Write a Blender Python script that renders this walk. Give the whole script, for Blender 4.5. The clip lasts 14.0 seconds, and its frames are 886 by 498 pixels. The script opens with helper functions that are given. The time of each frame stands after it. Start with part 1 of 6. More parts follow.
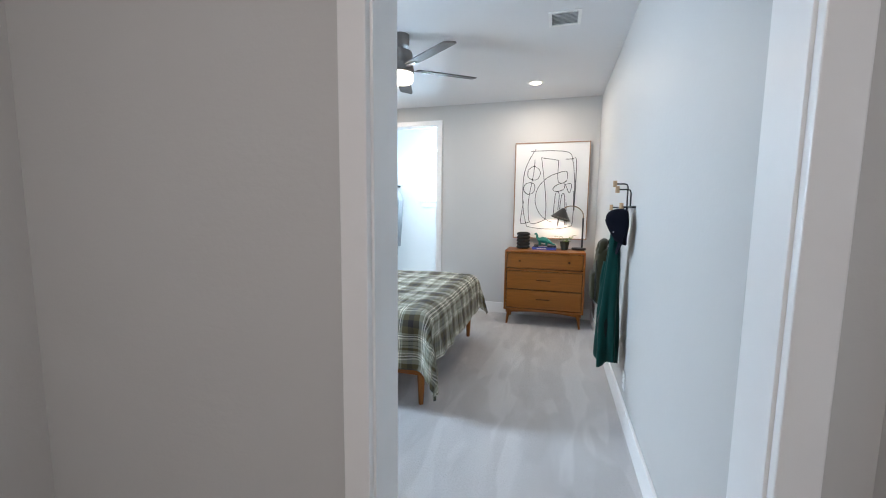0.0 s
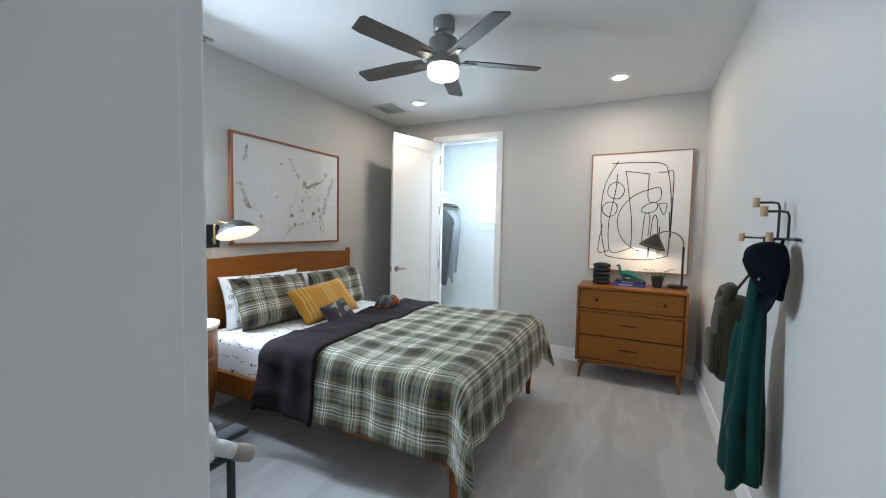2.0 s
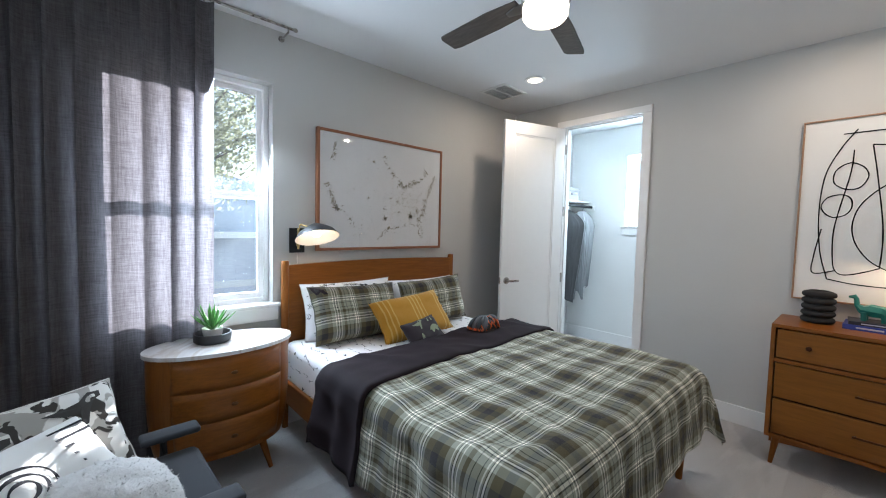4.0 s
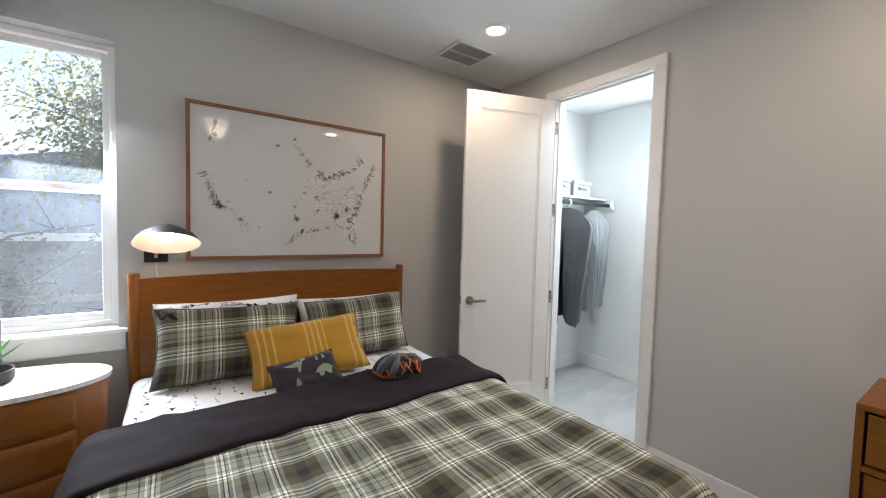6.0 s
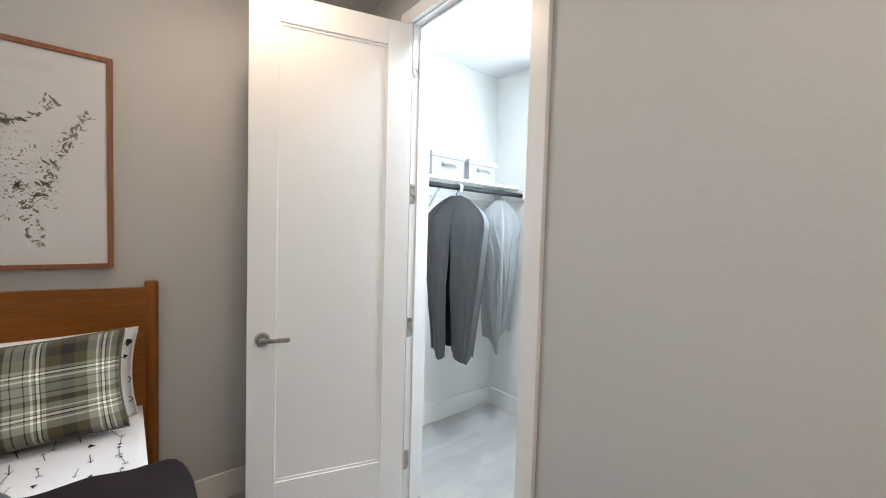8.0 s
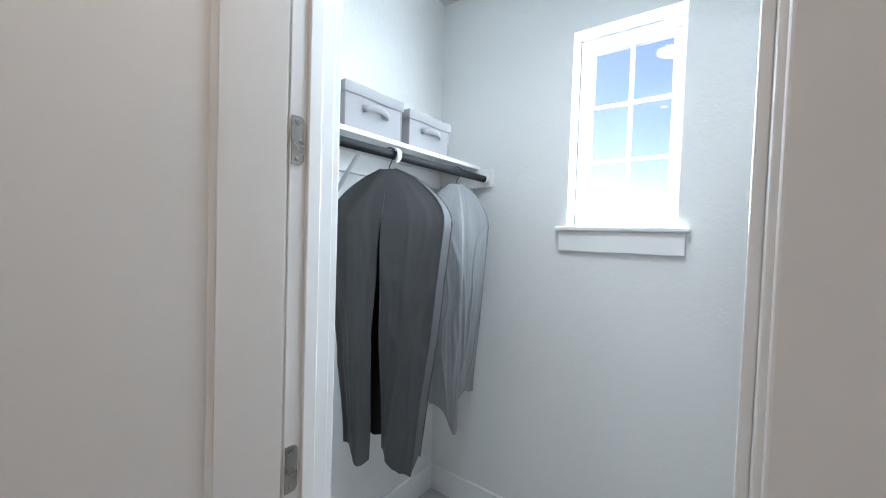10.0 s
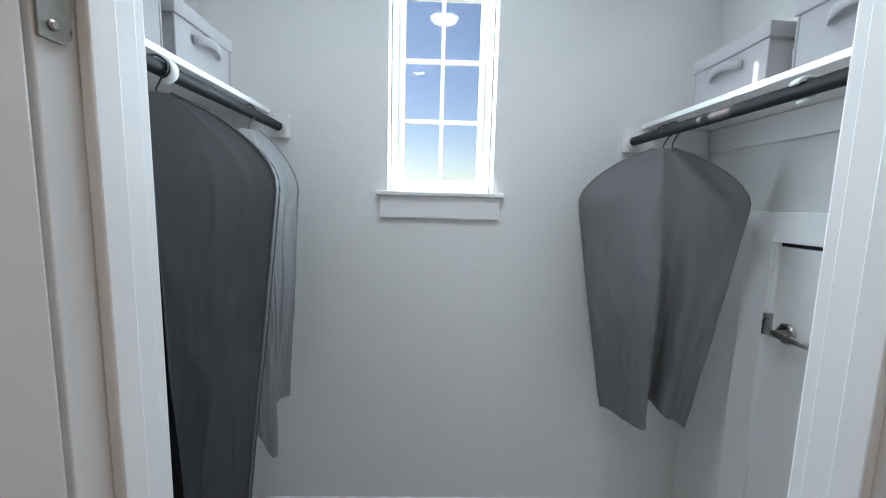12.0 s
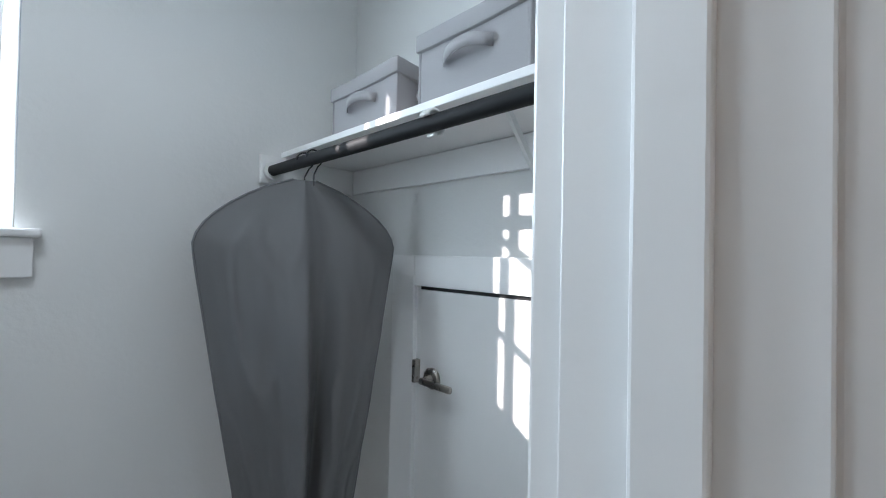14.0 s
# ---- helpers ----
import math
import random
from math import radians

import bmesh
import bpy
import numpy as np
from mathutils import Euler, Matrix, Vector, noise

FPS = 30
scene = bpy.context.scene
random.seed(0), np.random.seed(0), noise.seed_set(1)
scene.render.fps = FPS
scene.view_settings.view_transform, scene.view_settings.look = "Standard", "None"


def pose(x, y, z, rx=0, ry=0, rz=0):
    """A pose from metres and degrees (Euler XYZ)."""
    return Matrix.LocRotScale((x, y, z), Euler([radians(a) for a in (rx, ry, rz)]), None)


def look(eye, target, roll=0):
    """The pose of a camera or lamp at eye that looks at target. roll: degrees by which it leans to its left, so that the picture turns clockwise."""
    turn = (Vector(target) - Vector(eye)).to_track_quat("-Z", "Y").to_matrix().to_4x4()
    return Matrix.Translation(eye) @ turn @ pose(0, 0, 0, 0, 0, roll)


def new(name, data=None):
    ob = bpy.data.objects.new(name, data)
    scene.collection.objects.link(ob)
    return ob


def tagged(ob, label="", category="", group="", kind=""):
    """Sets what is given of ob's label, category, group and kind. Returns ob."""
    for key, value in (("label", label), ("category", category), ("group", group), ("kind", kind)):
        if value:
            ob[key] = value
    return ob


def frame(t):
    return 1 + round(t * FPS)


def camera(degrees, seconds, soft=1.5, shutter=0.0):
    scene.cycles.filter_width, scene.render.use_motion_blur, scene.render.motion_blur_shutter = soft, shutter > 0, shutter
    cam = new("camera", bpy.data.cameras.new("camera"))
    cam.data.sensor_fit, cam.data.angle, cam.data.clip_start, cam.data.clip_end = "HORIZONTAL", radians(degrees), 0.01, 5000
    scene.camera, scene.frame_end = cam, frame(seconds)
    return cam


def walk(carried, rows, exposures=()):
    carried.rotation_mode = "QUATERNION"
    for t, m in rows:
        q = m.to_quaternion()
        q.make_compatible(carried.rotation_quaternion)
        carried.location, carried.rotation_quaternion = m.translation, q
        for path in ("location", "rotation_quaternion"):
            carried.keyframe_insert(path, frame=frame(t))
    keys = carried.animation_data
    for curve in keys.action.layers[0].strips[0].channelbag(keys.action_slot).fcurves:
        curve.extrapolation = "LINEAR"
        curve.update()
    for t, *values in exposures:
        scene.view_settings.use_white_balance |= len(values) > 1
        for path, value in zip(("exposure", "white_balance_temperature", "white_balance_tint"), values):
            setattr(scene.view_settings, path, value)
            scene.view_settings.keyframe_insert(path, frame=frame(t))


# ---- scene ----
cam = camera(97.9, 14.0, 1.05)
EXPOSURES = [(0.0, 2.92, 5650, 11), (1.0, 2.72, 5900, 11), (2.0, 2.55, 5850, 10), (2.7, 2.38, 5700, 11), (5.0, 2.27, 6150, 13), (6.5, 2.24, 6650, 17), (8.2, 2.46, 6500, 16), (10.3, 1.52, 6400, 18), (12.0, 1.25, 6450, 18), (14.0, 0.97, 6350, 18)]
PATH = [
    (0, (0.153, 0.167, 1.341), (-0.403, 2.077, 1.131), 0.6),
    (0.5, (0.181, 0.314, 1.337), (-0.31, 2.245, 1.158), 0.8),
    (1, (0.134, 0.524, 1.354), (-0.443, 2.433, 1.199), 0.9),
    (1.5, (0.086, 0.697, 1.37), (-0.638, 2.557, 1.236), 1.0),
    (2, (0.067, 0.875, 1.381), (-0.824, 2.662, 1.269), 1.1),
    (2.5, (0.067, 1.031, 1.384), (-0.996, 2.722, 1.286), 1.1),
    (2.7, (0.03, 1.078, 1.378), (-1.09, 2.732, 1.28), 1.2),
    (4.8, (-0.09, 1.997, 1.413), (-1.697, 3.182, 1.297), 1.3),
    (5, (-0.107, 2.106, 1.402), (-1.737, 3.26, 1.288), 1.3),
    (5.5, (-0.148, 2.417, 1.415), (-1.807, 3.529, 1.304), 1.4),
    (6, (-0.15, 2.742, 1.413), (-1.792, 3.879, 1.314), 1.5),
    (6.5, (-0.173, 3.091, 1.43), (-1.774, 4.285, 1.341), 1.5),
    (7, (-0.259, 3.414, 1.416), (-1.816, 4.666, 1.326), 1.6),
    (7.5, (-0.385, 3.712, 1.418), (-1.925, 4.985, 1.33), 1.6),
    (8, (-0.523, 4.016, 1.395), (-2.066, 5.286, 1.315), 1.6),
    (8.2, (-0.593, 4.129, 1.403), (-2.142, 5.392, 1.326), 1.7),
    (10.3, (-1.516, 4.749, 1.403), (-2.57, 6.449, 1.359), 2.0),
    (10.5, (-1.579, 4.787, 1.396), (-2.508, 6.558, 1.356), 2.0),
    (11, (-1.704, 4.795, 1.438), (-2.298, 6.701, 1.315), 1.5),
    (11.5, (-1.788, 4.799, 1.42), (-2.038, 6.776, 1.244), 1.5),
    (12, (-1.818, 4.799, 1.424), (-1.766, 6.784, 1.186), 1.5),
    (12.5, (-1.766, 4.822, 1.406), (-1.452, 6.782, 1.161), 0.8),
    (13, (-1.689, 4.911, 1.405), (-1.023, 6.79, 1.249), 1.3),
    (13.5, (-1.626, 5.02, 1.424), (-0.577, 6.722, 1.376), 1.4),
    (14, (-1.575, 5.11, 1.429), (-0.098, 6.458, 1.454), 1.1),
]
walk(cam, [(t, look(eye, target, roll)) for t, eye, target, roll in PATH], EXPOSURES)

# ---- world, sun and lamps ----
SUN_WAY = Vector((0.86, -0.68, -0.45)).normalized()      # the way the sunlight travels
sun_el = math.asin(-SUN_WAY.z)
sun_az = math.atan2(-SUN_WAY.x, -SUN_WAY.y)
world = bpy.data.worlds.new("world")
scene.world = world
world.use_nodes = True
wt = world.node_tree
sky = wt.nodes.new("ShaderNodeTexSky")
sky.sky_type = "NISHITA"
sky.sun_disc = False
sky.dust_density, sky.ozone_density = 0.3, 1.6
sky.sun_elevation = sun_el
sky.sun_rotation = sun_az
wt.links.new(sky.outputs[0], wt.nodes["Background"].inputs[0])
wt.nodes["Background"].inputs[1].default_value = 0.062
sun_data = bpy.data.lights.new("sun", "SUN")
sun_data.energy, sun_data.angle, sun_data.color = 5.0, radians(0.5), (1.0, 0.95, 0.88)
sun = new("sun", sun_data)
sun.matrix_world = look((-20, 18, 12), Vector((-20, 18, 12)) + SUN_WAY)


def area_lamp(name, eye, target, w, h, energy, color):
    d = bpy.data.lights.new(name, "AREA")
    d.shape, d.size, d.size_y, d.energy, d.color = "RECTANGLE", w, h, energy, color
    ob = new(name, d)
    ob.matrix_world = look(eye, target)
    return ob


def point_lamp(name, at, energy, color, radius=0.03):
    d = bpy.data.lights.new(name, "POINT")
    d.energy, d.color, d.shadow_soft_size = energy, color, radius
    ob = new(name, d)
    ob.location = at
    return ob


WARM = (1.0, 0.80, 0.58)
DAY = (0.80, 0.93, 1.0)
area_lamp("bedroom_window_skylight", (-2.90, 2.29, 1.59), (0, 2.2, 0.1), 0.38, 1.42, 13, DAY)
area_lamp("closet_window_skylight", (-1.795, 6.44, 1.886), (-1.795, 0, 1.886), 0.40, 0.80, 7.0, (0.69, 0.90, 1.0))
for name, x, y, e in (("downlight_lamp", -0.105, 4.446, 1.7), ("downlight_lamp", -1.994, 4.374, 1.4)):
    d = area_lamp(name, (x, y, 2.637), (x, y, 0), 0.11, 0.11, e, WARM)
    d.data.shape = "DISK"
point_lamp("fan_lamp", (-1.045, 3.06, 2.283), 0.45, WARM, 0.07)
point_lamp("table_lamp_bulb", (0.20, 4.87, 1.27), 2.1, (1.0, 0.68, 0.40), 0.02)
point_lamp("sconce_bulb", (-2.50, 2.705, 1.335), 0.06, (1.0, 0.60, 0.36), 0.025)
closet_lamp = area_lamp("closet_lamp", (-1.78, 5.48, 2.625), (-1.78, 5.48, 0), 0.18, 0.18, 2.9, (0.79, 0.94, 1.0))
closet_lamp.data.spread = radians(150)
closet_lamp.data.shape = "DISK"
area_lamp("hall_lamp", (-0.1, -0.9, 2.6), (-0.1, -0.5, 0), 0.3, 0.3, 2.6, (1.0, 0.86, 0.74))

# ---- materials ----
class Mat:
    """A small wrapper round a Principled material."""

    def __init__(self, name, color=(0.8, 0.8, 0.8), rough=0.6, metal=0.0, spec=0.5):
        self.m = bpy.data.materials.new(name)
        self.m.use_nodes = True
        self.t = self.m.node_tree
        self.b = self.t.nodes["Principled BSDF"]
        self.set("Base Color", (*color, 1))
        self.set("Roughness", rough)
        self.set("Metallic", metal)
        self.set("Specular IOR Level", spec)
        self.co = None

    def set(self, key, value):
        self.b.inputs[key].default_value = value

    def node(self, kind, **kw):
        n = self.t.nodes.new(kind)
        for k, v in kw.items():
            n.inputs[k.replace("_", " ")].default_value = v
        return n

    def link(self, a, b):
        self.t.links.new(a, b)

    def coords(self, scale=(1, 1, 1), kind="Object", rot=(0, 0, 0)):
        c = self.t.nodes.new("ShaderNodeTexCoord")
        mp = self.t.nodes.new("ShaderNodeMapping")
        mp.inputs["Scale"].default_value = scale
        mp.inputs["Rotation"].default_value = [radians(a) for a in rot]
        self.link(c.outputs[kind], mp.inputs[0])
        return mp.outputs[0]

    def noise(self, scale, detail=4.0, rough=0.55, co=None, dist=0.0):
        n = self.node("ShaderNodeTexNoise", Scale=scale, Detail=detail, Roughness=rough, Distortion=dist)
        self.link(co or self.coords(), n.inputs["Vector"])
        return n.outputs["Fac"]

    def ramp(self, fac, stops, interp="LINEAR"):
        r = self.t.nodes.new("ShaderNodeValToRGB")
        r.color_ramp.interpolation = interp
        el = r.color_ramp.elements
        while len(el) < len(stops):
            el.new(0.5)
        for e, (p, c) in zip(el, stops):
            e.position, e.color = p, (*c, 1) if len(c) == 3 else c
        self.link(fac, r.inputs[0])
        return r.outputs[0]

    def mix(self, fac, a, b, mode="MIX"):
        n = self.t.nodes.new("ShaderNodeMix")
        n.data_type, n.blend_type = "RGBA", mode
        for sock, v in ((n.inputs[0], fac), (n.inputs[6], a), (n.inputs[7], b)):
            if isinstance(v, (int, float)):
                sock.default_value = v
            elif isinstance(v, tuple):
                sock.default_value = (*v, 1) if len(v) == 3 else v
            else:
                self.link(v, sock)
        return n.outputs[2]

    def math(self, op, a, b=0.0, c=0.0):
        n = self.t.nodes.new("ShaderNodeMath")
        n.operation = op
        for sock, v in zip(n.inputs, (a, b, c)):
            if isinstance(v, (int, float)):
                sock.default_value = v
            else:
                self.link(v, sock)
        return n.outputs[0]

    def color(self, out):
        self.link(out, self.b.inputs["Base Color"])
        return self

    def bump(self, height, strength=0.2, distance=0.005):
        n = self.node("ShaderNodeBump", Strength=strength, Distance=distance)
        self.link(height, n.inputs["Height"])
        self.link(n.outputs[0], self.b.inputs["Normal"])
        return self


def paint(name, color, rough=0.6, texture=0.12, size=90, combed=0.0):
    """Painted plaster with a light orange-peel texture and faint unevenness."""
    m = Mat(name, color, rough, spec=0.3)
    big = m.noise(1.3, 3)
    dark = tuple(c * 0.955 for c in color)
    m.color(m.mix(m.math("MULTIPLY", big, 1.0), dark, color))
    a, b = m.noise(size, 3, 0.6), m.noise(size * 0.35, 3, 0.5)
    trowel = m.noise(1.0, 4, 0.6, m.coords((9, 9, 46)), 0.7)
    return m.bump(m.math("MULTIPLY_ADD", trowel, combed, m.math("ADD", a, b)), texture, 0.004).m


def wood(name, dark, light, rough=0.35, axis=(1, 14, 14)):
    """Stained veneer with long grain along the first axis of the scale."""
    m = Mat(name, light, rough, spec=0.32)
    co = m.coords(axis)
    grain = m.noise(5.0, 6, 0.65, co, 0.6)
    fine = m.noise(24.0, 3, 0.6, co)
    c = m.ramp(grain, [(0.3, dark), (0.7, light)])
    m.color(m.mix(m.math("MULTIPLY", fine, 0.35), c, dark))
    m.link(m.math("MULTIPLY_ADD", fine, 0.15, rough - 0.07), m.b.inputs["Roughness"])
    return m.bump(fine, 0.06, 0.002).m


def fabric(name, color, rough=0.9, weave=900, vary=0.12, sheen=0.15):
    m = Mat(name, color, rough, spec=0.15)
    n = m.noise(6.0, 4)
    f = m.noise(weave * 0.4, 2)
    m.color(m.mix(n, tuple(c * (1 - vary) for c in color), tuple(min(1, c * (1 + vary)) for c in color)))
    m.set("Sheen Weight", sheen)
    return m.bump(m.math("ADD", f, n), 0.12, 0.002).m


def metal(name, color, rough=0.3):
    m = Mat(name, color, rough, 1.0)
    n = m.noise(40, 3)
    m.link(m.math("MULTIPLY_ADD", n, 0.12, rough - 0.06), m.b.inputs["Roughness"])
    return m.m


def plain(name, color, rough=0.5, spec=0.5, vary=0.06, bump=0.03):
    m = Mat(name, color, rough, spec=spec)
    n = m.noise(14, 4)
    m.color(m.mix(n, tuple(c * (1 - vary) for c in color), tuple(min(1, c * (1 + vary)) for c in color)))
    return m.bump(m.noise(220, 2), bump, 0.002).m


def glow(name, color, strength):
    m = Mat(name, (0.9, 0.88, 0.84), 0.4)
    m.set("Emission Color", (*color, 1))
    m.set("Emission Strength", strength)
    return m.m


def glass(name, tint=(1, 1, 1), rough=0.0, glare=0.0):
    m = Mat(name, tint, rough)
    t = m.t
    tr = t.nodes.new("ShaderNodeBsdfTransparent")
    gl = t.nodes.new("ShaderNodeBsdfGlossy")
    gl.inputs["Roughness"].default_value = 0.02
    lw = t.nodes.new("ShaderNodeLayerWeight")
    lw.inputs[0].default_value = 0.5
    fr = t.nodes.new("ShaderNodeMath")
    fr.operation = "POWER"
    fr.inputs[1].default_value = 5.0
    t.links.new(lw.outputs["Facing"], fr.inputs[0])
    f2 = t.nodes.new("ShaderNodeMath")
    f2.operation = "MULTIPLY_ADD"
    f2.inputs[1].default_value, f2.inputs[2].default_value = 0.9, 0.03
    t.links.new(fr.outputs[0], f2.inputs[0])
    mx = t.nodes.new("ShaderNodeMixShader")
    tr.inputs[0].default_value = (*tint, 1)
    t.links.new(f2.outputs[0], mx.inputs[0])
    t.links.new(tr.outputs[0], mx.inputs[1])
    t.links.new(gl.outputs[0], mx.inputs[2])
    out = mx.outputs[0]
    if glare:
        # pale translucent veil imitates glare that washes out the view
        tl = t.nodes.new("ShaderNodeBsdfTranslucent")
        tl.inputs[0].default_value = (0.85, 0.92, 1.0, 1)
        m2 = t.nodes.new("ShaderNodeMixShader")
        t.links.new(m.math("MULTIPLY", m.noise(3.0, 3), 2 * glare), m2.inputs[0])
        t.links.new(out, m2.inputs[1])
        t.links.new(tl.outputs[0], m2.inputs[2])
        out = m2.outputs[0]
    t.links.new(out, t.nodes["Material Output"].inputs[0])
    return m.m


def carpet():
    m = Mat("carpet", (0.5, 0.48, 0.47), 0.95, spec=0.1)
    pile = m.noise(260, 2, 0.75)
    tuft = m.noise(60, 3, 0.65)
    worn = m.noise(1.6, 3, 0.5, m.coords((2.6, 0.9, 1)), 0.8)
    c = m.ramp(worn, [(0.40, (0.57, 0.553, 0.55)), (0.62, (0.66, 0.643, 0.64))])
    # long tapering lanes brushed by a vacuum cleaner, with crisp edges
    lane = m.noise(1.0, 3, 0.5, m.coords((4.8, 0.95, 1), rot=(0, 0, 5)), 0.6)
    c = m.mix(m.ramp(lane, [(0.500, (0, 0, 0)), (0.535, (0.6, 0.6, 0.6))]), c, (0.80, 0.783, 0.778))
    patch = m.noise(1.0, 2, 0.4, m.coords((3.4, 1.1, 1), rot=(0, 0, -24)), 0.5)
    c = m.mix(m.ramp(patch, [(0.53, (0, 0, 0)), (0.565, (0.5, 0.5, 0.5))]), c, (0.47, 0.456, 0.453))
    c = m.mix(m.ramp(pile, [(0.36, (0.62, 0.62, 0.62)), (0.60, (0, 0, 0))]), c, (0.41, 0.397, 0.393))
    m.color(m.mix(m.math("MULTIPLY", tuft, 0.4), c, (0.70, 0.683, 0.678)))
    m.set("Sheen Weight", 0.3)
    return m.bump(m.math("ADD", pile, tuft), 0.8, 0.010).m


def bands(m, coord, period, stops, offset=0.0):
    """A repeating stripe pattern along one coordinate: stops are (position 0..1, colour)."""
    f = m.math("FRACT", m.math("ADD", m.math("DIVIDE", coord, period), offset))
    return m.ramp(f, stops, "CONSTANT")


def plaid(name, scale=1.0, uv=True, pale=(0.305, 0.308, 0.252)):
    """Woven plaid: two stripe sets crossed, olive and charcoal bands, white and dark lines."""
    m = Mat(name, pale, 0.9, spec=0.12)
    co = m.coords((1, 1, 1), "UV")
    sp = m.t.nodes.new("ShaderNodeSeparateXYZ")
    m.link(co, sp.inputs[0])
    G, O, W, K, C = pale, (0.100, 0.084, 0.044), (0.80, 0.77, 0.69), (0.016, 0.021, 0.020), (0.036, 0.032, 0.033)
    stops = [(0.0, G), (0.05, K), (0.062, G), (0.10, W), (0.118, G), (0.14, K), (0.152, W), (0.174, K), (0.186, G), (0.22, O), (0.34, C), (0.46, O), (0.57, G), (0.65, W), (0.668, G), (0.695, K), (0.707, W), (0.731, K), (0.743, G),
             (0.77, W), (0.788, G), (0.84, O), (0.90, G), (0.95, K), (0.962, G)]
    a = bands(m, sp.outputs[0], 0.30 * scale, stops)
    b = bands(m, sp.outputs[1], 0.30 * scale, stops, 0.37)
    yarn = m.noise(500 / scale, 2, 0.7, co)
    twill = m.math("FRACT", m.math("MULTIPLY", m.math("ADD", sp.outputs[0], sp.outputs[1]), 420 / scale))
    c = m.mix(m.math("MULTIPLY_ADD", yarn, 0.3, 0.35), a, b)
    c = m.mix(0.22, c, m.mix(1.0, m.mix(1.0, a, b, "MULTIPLY"), (2.6, 2.6, 2.6), "MULTIPLY"))
    c = m.mix(m.math("MULTIPLY", yarn, 0.25), c, m.mix(1.0, c, (1.7, 1.7, 1.65), "MULTIPLY"))
    m.color(c)
    m.set("Sheen Weight", 0.1)
    return m.bump(m.math("ADD", m.math("MULTIPLY", twill, 0.10), m.math("MULTIPLY", m.noise(7, 3, 0.5, co, 0.6), 2.0)), 0.45, 0.012).m


WALL = paint("wall_paint", (0.58, 0.575, 0.56), 0.55, 0.15, 60, 0.7)
CLOSET_WALL = paint("closet_paint", (0.80, 0.80, 0.785), 0.55, 0.22, 70)
CEIL = paint("ceiling_paint", (0.76, 0.76, 0.765), 0.7, 0.15, 60)
TRIM = plain("white_trim", (0.84, 0.835, 0.825), 0.32, 0.5, 0.02, 0.02)
DOORP = plain("door_paint", (0.85, 0.84, 0.825), 0.35, 0.5, 0.02, 0.03)
CARPET = carpet()
OAK = wood("acorn_wood", (0.19, 0.060, 0.008), (0.30, 0.102, 0.014), 0.30, (14, 1, 14))
OAKX = wood("acorn_wood_across", (0.185, 0.058, 0.008), (0.295, 0.100, 0.014), 0.33, (1, 14, 14))
OAKZ = wood("acorn_wood_upright", (0.19, 0.060, 0.008), (0.30, 0.102, 0.014), 0.33, (14, 14, 1))
DRAWERW = wood("drawer_veneer", (0.205, 0.070, 0.009), (0.305, 0.113, 0.015), 0.36, (1, 14, 14))
FRAMEW = wood("frame_wood", (0.22, 0.085, 0.04), (0.36, 0.16, 0.085), 0.42, (14, 1, 14))
PALEW = wood("pale_knob_wood", (0.40, 0.26, 0.14), (0.56, 0.40, 0.24), 0.5, (10, 10, 2))
BLADEW = wood("fan_blade_wood", (0.05, 0.042, 0.036), (0.10, 0.085, 0.075), 0.55, (2, 14, 14))
NICKEL = metal("satin_nickel", (0.40, 0.375, 0.345), 0.28)
FANMETAL = metal("brushed_grey_metal", (0.23, 0.22, 0.21), 0.42)
BRASS = metal("brass", (0.62, 0.45, 0.20), 0.3)
BLACK = plain("black_metal", (0.012, 0.012, 0.013), 0.42)
RODGREY = plain("dark_rod", (0.013, 0.0135, 0.015), 0.62, 0.3)
PLASTIC = plain("white_plastic", (0.80, 0.80, 0.78), 0.35, 0.5, 0.02)
VENTGREY = plain("vent_shadow", (0.38, 0.38, 0.38), 0.7)
PANE = glass("window_glass", glare=0.010)
PANE_CLEAR = glass("clear_window_glass")
PICGLASS = glass("picture_glass")
LAMP_ON = glow("lit_diffuser", (1.0, 0.84, 0.60), 1.1)

# ---- mesh helpers ----
def box_bm(x0, x1, y0, y1, z0, z1, bevel=0.0, seg=2, bm=None):
    own = bm is None
    bm = bmesh.new() if own else bm
    m = Matrix.Translation(((x0 + x1) / 2, (y0 + y1) / 2, (z0 + z1) / 2)) @ Matrix.Diagonal((abs(x1 - x0), abs(y1 - y0), abs(z1 - z0), 1))
    r = bmesh.ops.create_cube(bm, size=1.0, matrix=m)
    if bevel > 0:
        edges = list({e for v in r["verts"] for e in v.link_edges})
        bmesh.ops.bevel(bm, geom=edges, offset=bevel, segments=seg, affect="EDGES", profile=0.5)
    return bm


def cyl_bm(a, b, r1, r2=None, seg=20, bm=None, caps=True):
    bm = bmesh.new() if bm is None else bm
    a, b = Vector(a), Vector(b)
    r2 = r1 if r2 is None else r2
    q = (b - a).to_track_quat("Z", "Y").to_matrix().to_4x4()
    bmesh.ops.create_cone(bm, cap_ends=caps, segments=seg, radius1=r1, radius2=r2, depth=(b - a).length,
                          matrix=Matrix.Translation((a + b) / 2) @ q)
    return bm


